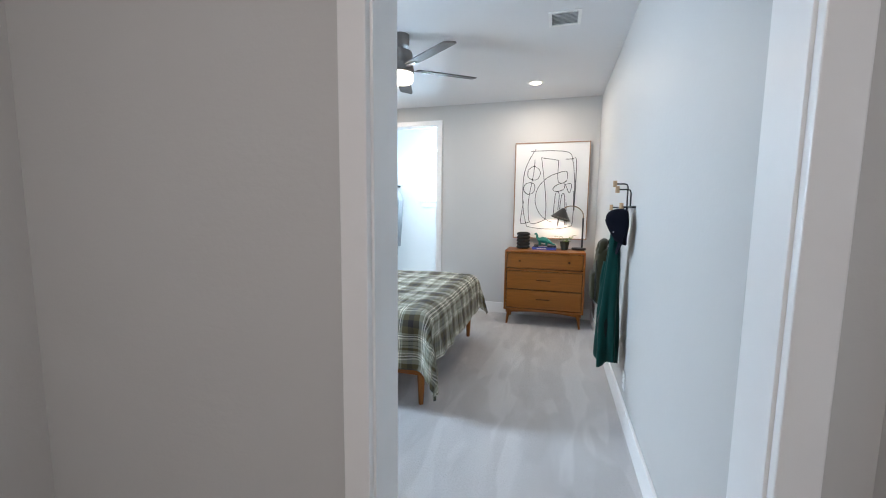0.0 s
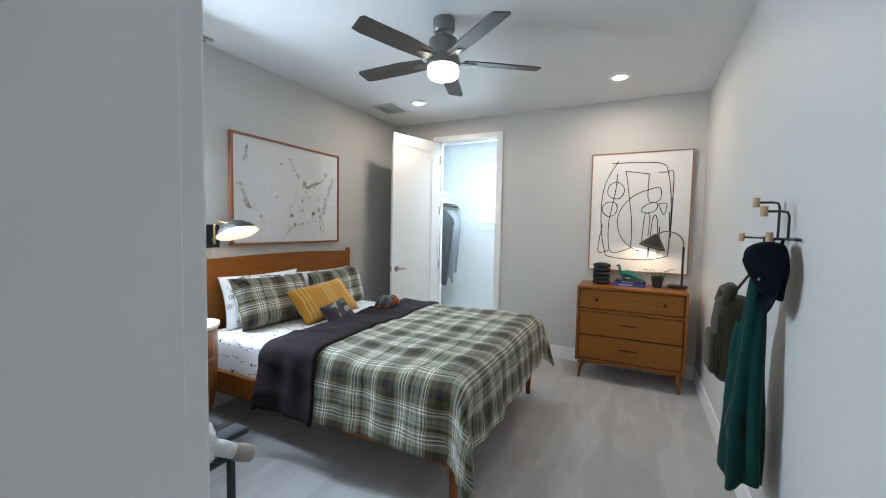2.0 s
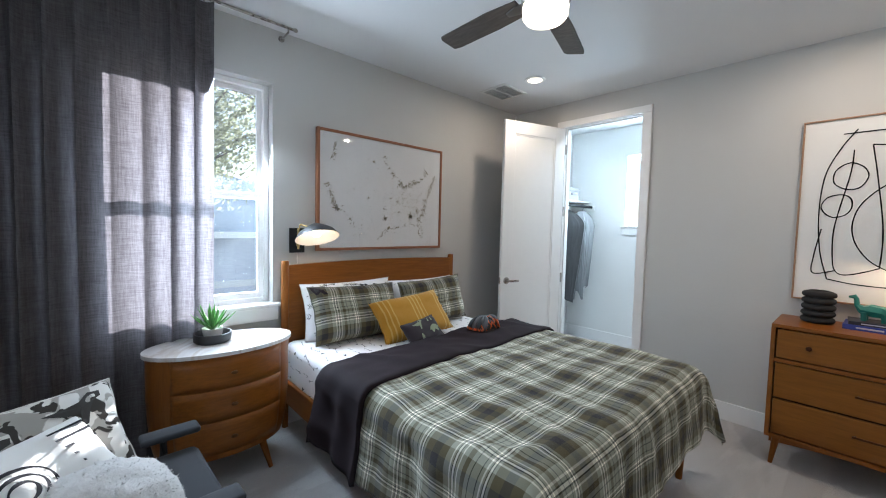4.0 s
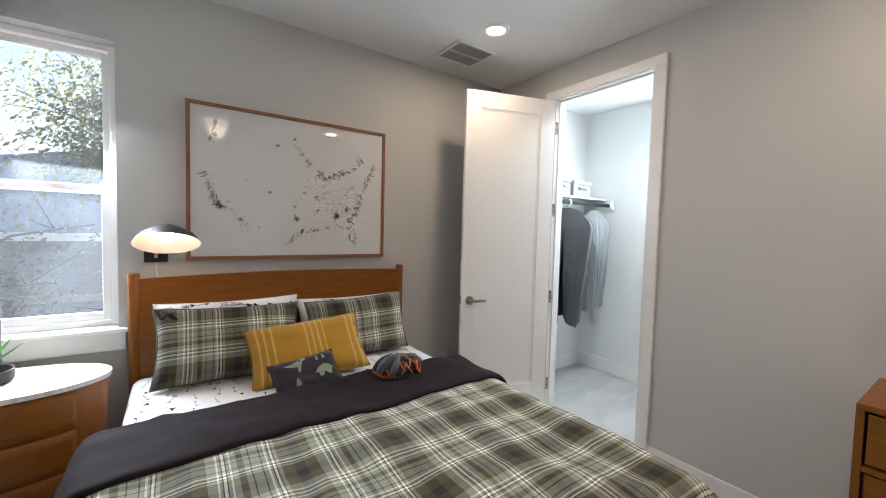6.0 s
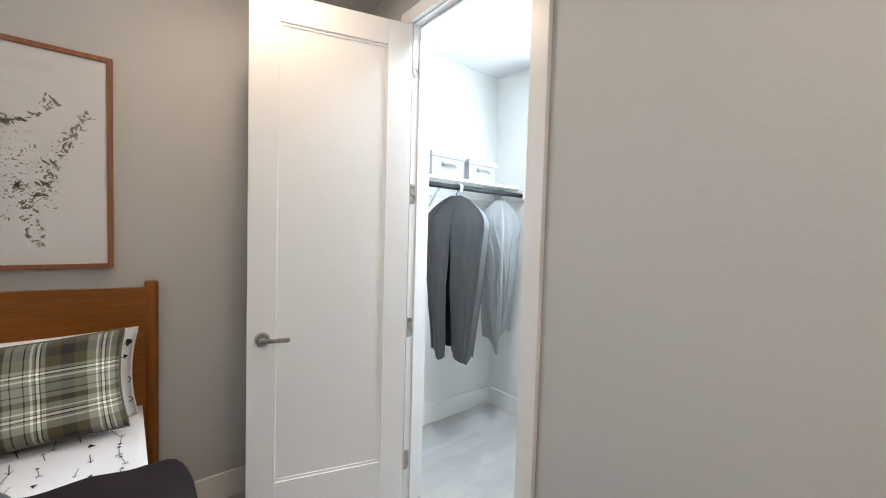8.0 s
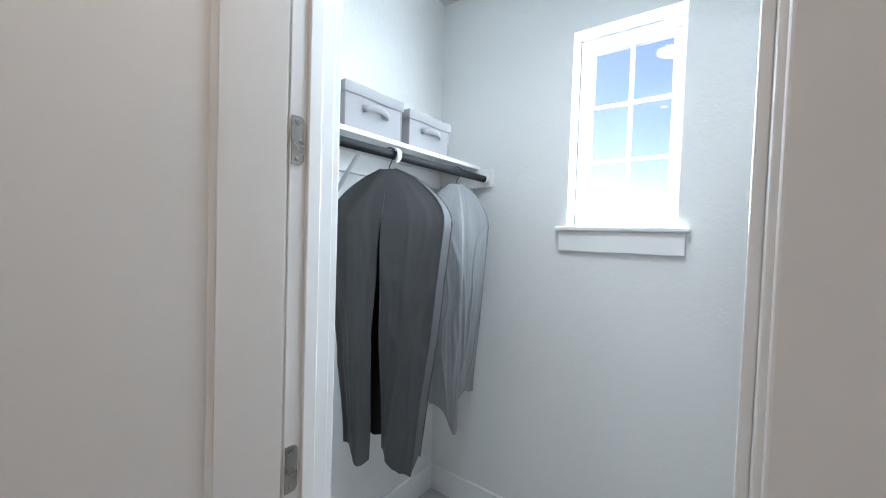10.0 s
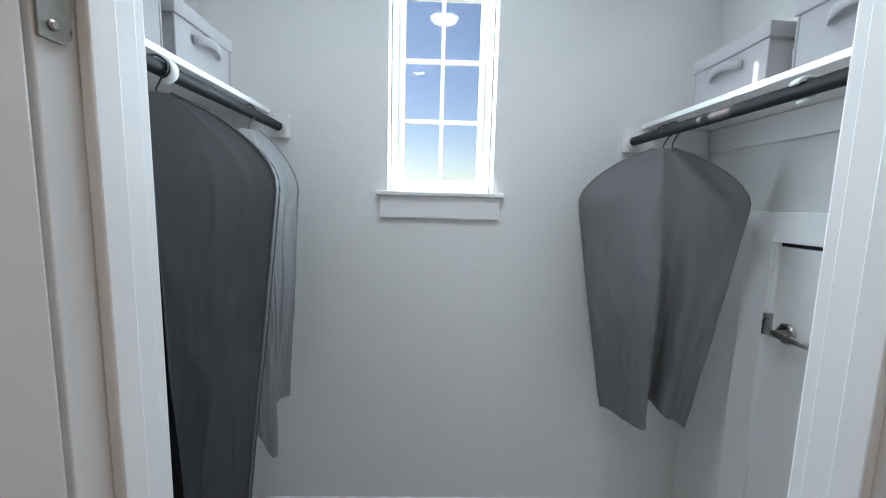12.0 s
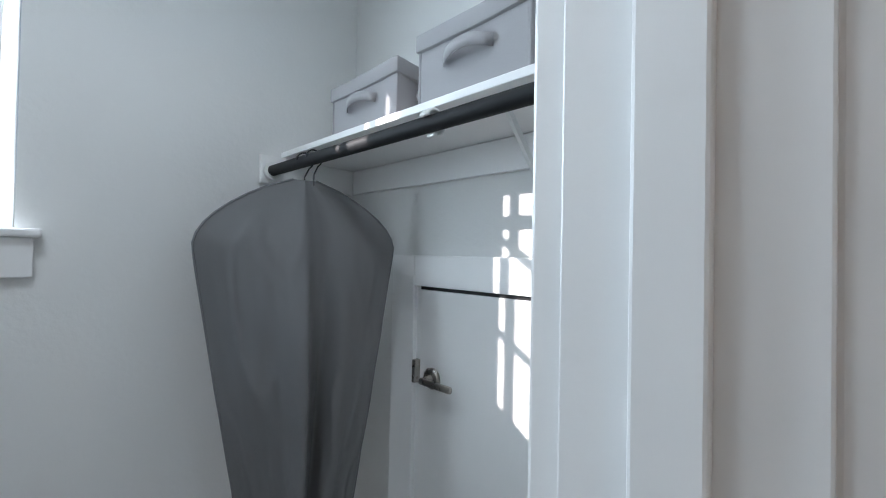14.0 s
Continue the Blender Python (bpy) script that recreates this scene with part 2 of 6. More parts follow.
def lathe_bm(profile, seg=32, m=None, bm=None):
    """Turns (radius, height) pairs about z."""
    bm = bmesh.new() if bm is None else bm
    m = m or Matrix()
    rings = []
    for r, z in profile:
        if r < 1e-5:
            rings.append([bm.verts.new(m @ Vector((0, 0, z)))])
        else:
            rings.append([bm.verts.new(m @ Vector((r * math.cos(2 * math.pi * i / seg), r * math.sin(2 * math.pi * i / seg), z))) for i in range(seg)])
    for p, q in zip(rings, rings[1:]):
        for i in range(seg):
            j = (i + 1) % seg
            vs = [p[i % len(p)], p[j % len(p)], q[j % len(q)], q[i % len(q)]]
            vs = list(dict.fromkeys(vs))
            if len(vs) > 2:
                bm.faces.new(vs)
    return bm


def tube_bm(points, r, seg=10, bm=None, cap=True):
    """A round bar along a line of points; r may be a list."""
    bm = bmesh.new() if bm is None else bm
    pts = [Vector(p) for p in points]
    rs = r if isinstance(r, (list, tuple)) else [r] * len(pts)
    rings = []
    up = Vector((0, 0, 1))
    for i, p in enumerate(pts):
        d = (pts[min(i + 1, len(pts) - 1)] - pts[max(i - 1, 0)]).normalized()
        u = d.cross(up)
        if u.length < 0.05:
            u = d.cross(Vector((1, 0, 0)))
        if rings and u.dot(prev) < 0:
            u = -u
        u.normalize()
        prev = u
        v = d.cross(u)
        rings.append([bm.verts.new(p + rs[i] * (math.cos(2 * math.pi * k / seg) * u + math.sin(2 * math.pi * k / seg) * v)) for k in range(seg)])
    for a, b in zip(rings, rings[1:]):
        for k in range(seg):
            bm.faces.new((a[k], a[(k + 1) % seg], b[(k + 1) % seg], b[k]))
    if cap:
        bm.faces.new(rings[0])
        bm.faces.new(rings[-1])
    return bm


def arc(c, r, a0, a1, n, u=(1, 0, 0), v=(0, 0, 1)):
    u, v, c = Vector(u), Vector(v), Vector(c)
    return [c + r * (math.cos(radians(a0 + (a1 - a0) * i / n)) * u + math.sin(radians(a0 + (a1 - a0) * i / n)) * v) for i in range(n + 1)]


def prism_bm(outline, z0, z1, m=None, bevel=0.0, bm=None):
    """A flat outline (x, y) raised from z0 to z1."""
    bm = bmesh.new() if bm is None else bm
    m = m or Matrix()
    lo = [bm.verts.new(m @ Vector((x, y, z0))) for x, y in outline]
    hi = [bm.verts.new(m @ Vector((x, y, z1))) for x, y in outline]
    n = len(outline)
    bot, top = bm.faces.new(lo[::-1]), bm.faces.new(hi)
    for i in range(n):
        bm.faces.new((lo[i], lo[(i + 1) % n], hi[(i + 1) % n], hi[i]))
    if bevel:
        bmesh.ops.bevel(bm, geom=list(top.edges) + list(bot.edges), offset=bevel, segments=2, affect="EDGES", profile=0.5)
    return bm


def part(name, bm, material, parent=None, label="", smooth=False, bevel=0.0):
    """Links a bmesh as one mesh object, under a thing or a part."""
    bmesh.ops.recalc_face_normals(bm, faces=bm.faces)
    me = bpy.data.meshes.new(name)
    bm.to_mesh(me)
    bm.free()
    me.materials.append(material)
    if smooth:
        me.polygons.foreach_set("use_smooth", [True] * len(me.polygons))
        if smooth != "all":
            me.set_sharp_from_angle(angle=radians(40))
    ob = new(name, me)
    ob.parent = parent
    if bevel:
        b = ob.modifiers.new("bevel", "BEVEL")
        b.width, b.segments, b.limit_method = bevel, 2, "ANGLE"
    if label:
        tagged(ob, label)
    return ob


def thing(name, label, category, at=None, group=""):
    ob = new(name)
    ob.empty_display_size = 0.05
    if at is not None:
        ob.matrix_basis = at if isinstance(at, Matrix) else Matrix.Translation(at)
    return tagged(ob, label, category, group)


def structure(name, bm, material, label, smooth=False, parent=None):
    ob = part(name, bm, material, parent, label, smooth)
    if parent is None:
        tagged(ob, "", name.split("_")[0], "", "structure")
    return ob


# ---- the shell: bedroom, walk-in closet, hall ----
XW, XE, YS, YN, ZC = -2.725, 0.612, 1.035, 5.10, 2.655      # bedroom faces
CW, CE, CS, CN = -2.72, -0.72, 5.200, 6.36                  # closet faces
HY, HW, HE, HB = 0.915, -1.34, 0.66, -1.6                   # hall faces
WIN = (1.745, 2.494, 0.865, 2.311)                          # bedroom window: y, z
CWIN = (-2.004, -1.585, 1.468, 2.304)                       # closet window: x, z
DOOR = (-2.109, -1.385, 2.405)                               # closet doorway
ENTRY = (-0.217, 0.512, 2.405)                              # hall doorway


def pierced(bm, axis, f0, f1, a, b, hole):
    """One closed wall between the faces f0 and f1, from a to b along the other axis, with a hole (a0, a1, z0, z1)."""
    zt = ZC + 0.02
    if hole:
        us, zs = [a, hole[0], hole[1], b], [-0.02, hole[2], hole[3], zt] if hole[2] > 0 else [-0.02, hole[3], zt]
        gone = {(1, 1 if hole[2] > 0 else 0)}
    else:
        us, zs, gone = [a, b], [-0.02, zt], set()
    known = {}

    def v(i, j, k):
        if (i, j, k) not in known:
            f = f1 if k else f0
            known[i, j, k] = bm.verts.new((f, us[i], zs[j]) if axis == "x" else (us[i], f, zs[j]))
        return known[i, j, k]
    keep = {(i, j) for i in range(len(us) - 1) for j in range(len(zs) - 1)} - gone
    for i, j in keep:
        for k in (0, 1):
            bm.faces.new((v(i, j, k), v(i + 1, j, k), v(i + 1, j + 1, k), v(i, j + 1, k)))
        for (di, dj), (p, q) in (((-1, 0), ((0, 0), (0, 1))), ((1, 0), ((1, 0), (1, 1))), ((0, -1), ((0, 0), (1, 0))), ((0, 1), ((0, 1), (1, 1)))):
            if (i + di, j + dj) not in keep:
                bm.faces.new((v(i + p[0], j + p[1], 0), v(i + q[0], j + q[1], 0), v(i + q[0], j + q[1], 1), v(i + p[0], j + p[1], 1)))
    return bm


def wall_x(x0, x1, ya, yb, hole=None):
    return pierced(bmesh.new(), "x", x0, x1, ya, yb, hole)


def wall_y(y0, y1, xa, xb, hole=None):
    return pierced(bmesh.new(), "y", y0, y1, xa, xb, hole)


structure("floor", box_bm(-3.0, 1.1, -1.8, 6.6, -0.12, 0.0), CARPET, "pale grey cut-pile carpet with vacuum marks")
structure("ceiling", box_bm(-3.0, 1.1, -1.8, 6.6, ZC, ZC + 0.12), CEIL, "smooth white painted ceiling")
structure("wall_west", wall_x(XW - 0.17, XW, YS - 0.12, YN, WIN), WALL, "pale greige textured plaster wall with a window")
structure("wall_east", wall_x(XE, XE + 0.12, YS, YN + 0.115), WALL, "pale greige textured plaster wall")
structure("wall_north", wall_y(YN, CS, XW - 0.17, XE, (DOOR[0] - 0.018, DOOR[1] + 0.018, 0, DOOR[2] + 0.018)), WALL, "greige plaster wall with the closet doorway")
structure("wall_south", wall_y(HY, YS, XW, XE + 0.12, (ENTRY[0] - 0.018, ENTRY[1] + 0.018, 0, ENTRY[2] + 0.018)), WALL, "greige plaster wall with the hall doorway")
structure("wall_closet_north", wall_y(CN, CN + 0.2, CW - 0.17, CE + 0.15, CWIN), CLOSET_WALL, "white closet wall with a small window")
structure("wall_closet_west", wall_x(CW - 0.17, CW, CS, CN), CLOSET_WALL, "white painted closet wall")
structure("wall_closet_east", wall_x(CE, CE + 0.15, CS, CN), CLOSET_WALL, "white painted closet wall with an access door")
structure("wall_hall_west", wall_x(HW - 0.12, HW, HB, HY), WALL, "greige hall wall")
structure("wall_hall_east", wall_x(HE, HE + 0.12, HB, HY), WALL, "greige hall wall")
structure("wall_hall_south", wall_y(HB - 0.12, HB, HW - 0.12, HE + 0.12), WALL, "greige hall wall")

# baseboards, with a square top and a slight rounding
BB, BT = 0.135, 0.016


def base_x(name, x, y0, y1, side):
    structure(name, box_bm(x, x + side * BT, y0, y1, 0, BB, 0.003), TRIM, "tall white painted baseboard")


def base_y(name, y, x0, x1, side):
    structure(name, box_bm(x0, x1, y, y + side * BT, 0, BB, 0.003), TRIM, "tall white painted baseboard")


base_x("baseboard_west", XW, YS + BT, YN - BT, 1)
base_x("baseboard_east", XE, YS + BT, YN - BT, -1)
base_y("baseboard_north_1", YN, XW + BT, DOOR[0] - 0.082, -1)
base_y("baseboard_north_2", YN, DOOR[1] + 0.082, XE, -1)
base_y("baseboard_south", YS, XW + BT, ENTRY[0] - 0.09, 1)
base_y("baseboard_closet_north", CN, CW + BT, CE - BT, -1)
base_x("baseboard_closet_west", CW, CS, CN, 1)
base_x("baseboard_closet_east", CE, 6.11, CN, -1)
base_y("baseboard_closet_south", CS, CW, DOOR[0] - 0.082, 1)
base_y("baseboard_hall_1", HY, HW, ENTRY[0] - 0.09, -1)


def door_frame(name, opening, y_face_a, y_face_b, casing=0.08, stops=True, label="white painted door casing and jamb"):
    """Jambs, head, stops and flat casings on both faces of a wall along x."""
    x0, x1, h = opening
    y0, y1 = min(y_face_a, y_face_b), max(y_face_a, y_face_b)
    root = new(name)
    tagged(root, label, "door frame", "", "structure")
    j = 0.018
    part("jamb", box_bm(x0 - j, x0, y0 - 0.001, y1 + 0.001, 0, h + j, 0.0015), TRIM, root)
    part("jamb", box_bm(x1, x1 + j, y0 - 0.001, y1 + 0.001, 0, h + j, 0.0015), TRIM, root)
    part("head", box_bm(x0, x1, y0 - 0.001, y1 + 0.001, h, h + j, 0.0015), TRIM, root)
    ym = y0 + 0.049 if y_face_a < y_face_b else y1 - 0.049
    if stops:
        part("door_stop", box_bm(x0, x0 + 0.011, ym - 0.015, ym + 0.015, 0, h, 0.002), TRIM, root)
        part("door_stop", box_bm(x1 - 0.011, x1, ym - 0.015, ym + 0.015, 0, h, 0.002), TRIM, root)
        part("door_stop", box_bm(x0 + 0.011, x1 - 0.011, ym - 0.015, ym + 0.015, h - 0.011, h, 0.002), TRIM, root)
    for y, s in ((y0, -1), (y1, 1)):
        part("casing", box_bm(x0 - casing, x0 - 0.006, y, y + s * 0.022, 0, h + 0.006, 0.003), TRIM, root)
        part("casing", box_bm(x1 + 0.006, x1 + casing, y, y + s * 0.022, 0, h + 0.006, 0.003), TRIM, root)
        part("casing", box_bm(x0 - casing, x1 + casing, y, y + s * 0.024, h + 0.006, h + casing - 0.014, 0.003), TRIM, root)
    return root


door_frame("trim_closet_doorway", DOOR, YN, CS)
door_frame("trim_hall_doorway", ENTRY, YS, HY, 0.07, False)

# ---- fixed things: windows, doors, ceiling fittings ----
def bedroom_window():
    y0, y1, z0, z1 = WIN
    root = new("window_1")
    tagged(root, "tall white single-hung window with a wooden sill", "window", "", "structure")
    x = XW - 0.095
    f = 0.045

    def ring(name, xa, xb, ya, yb, za, zb, w, mat=TRIM):
        bm = box_bm(xa, xb, ya, ya + w, za, zb, 0.003)
        box_bm(xa, xb, yb - w, yb, za, zb, 0.003, bm=bm)
        box_bm(xa, xb, ya + w, yb - w, zb - w, zb, 0.003, bm=bm)
        box_bm(xa, xb, ya + w, yb - w, za, za + w, 0.003, bm=bm)
        return part(name, bm, mat, root)
    ring("window_frame", x - 0.06, x + 0.02, y0 + 0.002, y1 - 0.002, z0, z1 - 0.002, 0.032)
    zm = 1.575
    ring("upper_sash", x - 0.045, x - 0.018, y0 + 0.034, y1 - 0.034, zm - 0.02, z1 - 0.034, 0.030)
    ring("lower_sash", x - 0.016, x + 0.012, y0 + 0.034, y1 - 0.034, z0 + 0.034, zm + 0.022, 0.036)
    for za, zb, xx in ((zm + 0.01, z1 - 0.064, x - 0.032), (z0 + 0.07, zm - 0.014, x - 0.002)):
        p = part("pane", box_bm(xx - 0.002, xx + 0.002, y0 + 0.064, y1 - 0.064, za, zb), PANE, root)
        p.visible_shadow = False
    part("window_sill", box_bm(x + 0.02, XW + 0.035, y0 - 0.05, y1 + 0.05, z0 - 0.024, z0 - 0.001, 0.005), TRIM, root)
    part("apron", box_bm(XW, XW + 0.018, y0 - 0.03, y1 + 0.03, z0 - 0.115, z0 - 0.024, 0.003), TRIM, root)
    return root


def closet_window():
    x0, x1, z0, z1 = CWIN
    root = new("window_2")
    tagged(root, "small white six-pane window with sill and apron", "window", "", "structure")
    y = CN + 0.115

    def ring(name, ya, yb, xa, xb, za, zb, w):
        bm = box_bm(xa, xa + w, ya, yb, za, zb, 0.003)
        box_bm(xb - w, xb, ya, yb, za, zb, 0.003, bm=bm)
        box_bm(xa + w, xb - w, ya, yb, zb - w, zb, 0.003, bm=bm)
        box_bm(xa + w, xb - w, ya, yb, za, za + w, 0.003, bm=bm)
        return part(name, bm, TRIM, root)
    ring("window_frame", y - 0.02, y + 0.07, x0 + 0.002, x1 - 0.002, z0, z1 - 0.002, 0.026)
    ring("sash", y + 0.004, y + 0.04, x0 + 0.028, x1 - 0.028, z0 + 0.026, z1 - 0.028, 0.026)
    gx0, gx1, gz0, gz1 = x0 + 0.054, x1 - 0.054, z0 + 0.052, z1 - 0.054
    xm = (gx0 + gx1) / 2
    part("muntin", box_bm(xm - 0.008, xm + 0.008, y + 0.008, y + 0.030, gz0, gz1), TRIM, root)
    rows = [gz0 + (gz1 - gz0) * k / 3 for k in range(4)]
    for z in rows[1:3]:
        part("muntin", box_bm(gx0, gx1, y + 0.010, y + 0.028, z - 0.008, z + 0.008), TRIM, root)
    for k in range(3):
        for xa, xb in ((gx0, xm - 0.008), (xm + 0.008, gx1)):
            p = part("pane", box_bm(xa, xb, y + 0.018, y + 0.021, rows[k] + (0.008 if k else 0), rows[k + 1] - (0.008 if k < 2 else 0)), PANE_CLEAR, root)
            p.visible_shadow = False
    part("window_sill", box_bm(x0 - 0.042, x1 + 0.042, CN - 0.035, y - 0.02, z0 - 0.020, z0 - 0.001, 0.005), TRIM, root)
    part("apron", box_bm(x0 - 0.03, x1 + 0.03, CN - 0.018, CN, z0 - 0.108, z0 - 0.020, 0.003), TRIM, root)
    return root


bedroom_window()
closet_window()


def lever(parent, m, flip=1):
    """A round rose and a lever, in satin nickel, standing off a face along +y of m."""
    h = part("door_handle", lathe_bm([(0, 0), (0.032, 0), (0.032, 0.006), (0.027, 0.011), (0.013, 0.012), (0.011, 0.036), (0, 0.036)], 28, m @ pose(0, 0, 0, -90)), NICKEL, parent, "satin nickel lever handle", True)
    bm = box_bm(-0.012 if flip > 0 else -0.112, 0.112 if flip > 0 else 0.012, 0.036, 0.049, -0.010, 0.010, 0.005)
    bmesh.ops.transform(bm, matrix=m, verts=bm.verts)
    part("lever", bm, NICKEL, h, "", True)
    return h


def panel_door(name, w, h, label, m):
    """A one-panel shaker door, hinge at the origin, leaf along +x, its room face at y = 0 and its back at y = 0.035."""
    d = thing(name, label, "door", m)
    tagged(d, "", "", "", "structure")
    st, top, bot, t = 0.118, 0.118, 0.245, 0.035
    bm = box_bm(0, st, 0, t, 0, h, 0.002)
    box_bm(w - st, w, 0, t, 0, h, 0.002, bm=bm)
    part("stile", bm, DOORP, d)
    bm = box_bm(st, w - st, 0, t, h - top, h, 0.002)
    part("top_rail", bm, DOORP, d)
    part("bottom_rail", box_bm(st, w - st, 0, t, 0, bot, 0.002), DOORP, d)
    bm = box_bm(st, w - st, 0.011, t - 0.011, bot, h - top)
    for a, b, c, e in ((st, st + 0.012, bot, h - top), (w - st - 0.012, w - st, bot, h - top), (st + 0.012, w - st - 0.012, bot, bot + 0.012), (st + 0.012, w - st - 0.012, h - top - 0.012, h - top)):
        box_bm(a, b, 0.006, t - 0.006, c, e, bm=bm)
    part("panel", bm, DOORP, d)
    lever(d, Matrix.Translation((w - 0.062, 0, 0.90)) @ pose(0, 0, 0, 0, 0, 180), 1)
    lever(d, Matrix.Translation((w - 0.062, t, 0.90)), -1)
    part("latch_plate", box_bm(w - 0.0005, w + 0.002, 0.007, 0.028, 0.87, 0.93, 0.001), NICKEL, d)
    return d


# closet door, swung a little past square against the west wall
way = Vector((-0.297, -0.955, 0)).normalized()
ang = math.degrees(math.atan2(way.y, way.x))
hx, hy = -2.109, 5.093
# room face looks towards +x, so the leaf's back lies on its west
door_m = Matrix.Translation((hx, hy, 0.012)) @ pose(0, 0, 0, 0, 0, ang) @ Matrix.Translation((0, -0.035, 0))
closet_door = panel_door("door_1", 0.710, 2.39, "white one-panel closet door standing open", door_m)


def hinge(z):
    root = thing("door_hinge", "satin nickel door hinge with three screws", "hinge", (DOOR[0] - 0.0035, hy + 0.003, z), "hinges of the closet door")
    # leaf let into the jamb, knuckle outside
    out = []
    w, hh, r = 0.027, 0.048, 0.011
    pts = [(0, -hh), (w - r, -hh)] + [(w - r + r * math.sin(radians(a)), -hh + r - r * math.cos(radians(a))) for a in range(15, 91, 15)]
    pts += [(w - r + r * math.cos(radians(a)), hh - r + r * math.sin(radians(a))) for a in range(0, 91, 15)] + [(0, hh)]
    part("leaf", prism_bm(pts, 0, 0.0025, Matrix.Translation((0.004, 0.005, 0)) @ Matrix(((0, 0, 1, 0), (1, 0, 0, 0), (0, 1, 0, 0), (0, 0, 0, 1)))), NICKEL, root)
    part("knuckle", cyl_bm((-0.006, -0.004, -hh), (-0.006, -0.004, hh), 0.006, seg=12), NICKEL, root, "", True)
    for k, (dy, dz) in enumerate(((0.016, 0.037), (0.024, 0.0), (0.016, -0.037))):
        part("screw", lathe_bm([(0, 0.002), (0.0025, 0.0022), (0.0042, 0.001), (0.0042, 0)], 10, Matrix.Translation((0.0066, dy, dz)) @ pose(0, 0, 0, 0, 90, 0)), NICKEL, root, "", True)
    return root


for z in (0.24, 0.92, 1.585, 2.20):
    hinge(z)


def downlight(x, y):
    d = thing("recessed_light", "round white recessed ceiling light, lit warm", "ceiling light", (x, y, ZC), "recessed ceiling lights")
    part("trim_ring", lathe_bm([(0.058, -0.001), (0.060, -0.010), (0.082, -0.007), (0.086, -0.0005)], 36), PLASTIC, d, "", True)
    part("diffuser", lathe_bm([(0, -0.012), (0.05, -0.0105), (0.058, -0.006)], 32), LAMP_ON, d, "glowing warm diffuser", True)


downlight(-0.105, 4.446)
downlight(-1.994, 4.374)
flush = thing("closet_light", "round white flush ceiling light, lit", "ceiling light", (-1.78, 5.48, ZC))
part("trim_ring", lathe_bm([(0.088, -0.001), (0.092, -0.016), (0.110, -0.012), (0.114, -0.0005)], 36), PLASTIC, flush, "", True)
part("diffuser", lathe_bm([(0, -0.020), (0.07, -0.018), (0.088, -0.010)], 32), glow("cool_diffuser", (0.95, 0.97, 1.0), 1.3), flush, "glowing white diffuser", True)


def ceiling_vent(x, y, w, h, cols, blades, label):
    v = thing("ceiling_vent", label, "air vent", (x, y, ZC))
    fr = 0.022
    bm = box_bm(-w / 2, -w / 2 + fr, -h / 2, h / 2, -0.008, 0, 0.002)
    box_bm(w / 2 - fr, w / 2, -h / 2, h / 2, -0.008, 0, 0.002, bm=bm)
    box_bm(-w / 2 + fr, w / 2 - fr, -h / 2, -h / 2 + fr, -0.008, 0, 0.002, bm=bm)
    box_bm(-w / 2 + fr, w / 2 - fr, h / 2 - fr, h / 2, -0.008, 0, 0.002, bm=bm)
    for k in range(1, cols):
        xx = -w / 2 + w * k / cols
        box_bm(xx - 0.006, xx + 0.006, -h / 2 + fr, h / 2 - fr, -0.008, 0, bm=bm)
    part("frame", bm, PLASTIC, v)
    part("backing", box_bm(-w / 2 + 0.004, w / 2 - 0.004, -h / 2 + 0.004, h / 2 - 0.004, -0.0015, 0), VENTGREY, v)
    for k in range(cols):
        xa, xb = -w / 2 + w * k / cols + (fr if k == 0 else 0.006), -w / 2 + w * (k + 1) / cols - (fr if k == cols - 1 else 0.006)
        for i in range(blades):
            yy = -h / 2 + fr + (h - 2 * fr) * (i + 0.5) / blades
            s = part("slat", box_bm(-(xb - xa) / 2, (xb - xa) / 2, -0.0045, 0.0045, -0.0006, 0.0006), PLASTIC, v)
            s.matrix_basis = pose((xa + xb) / 2, yy, -0.005, 35, 0, 0)
    return v


ceiling_vent(-2.375, 4.430, 0.30, 0.325, 2, 16, "white square return-air vent in the ceiling")
ceiling_vent(0.158, 3.095, 0.215, 0.215, 1, 9, "white supply-air vent in the ceiling")


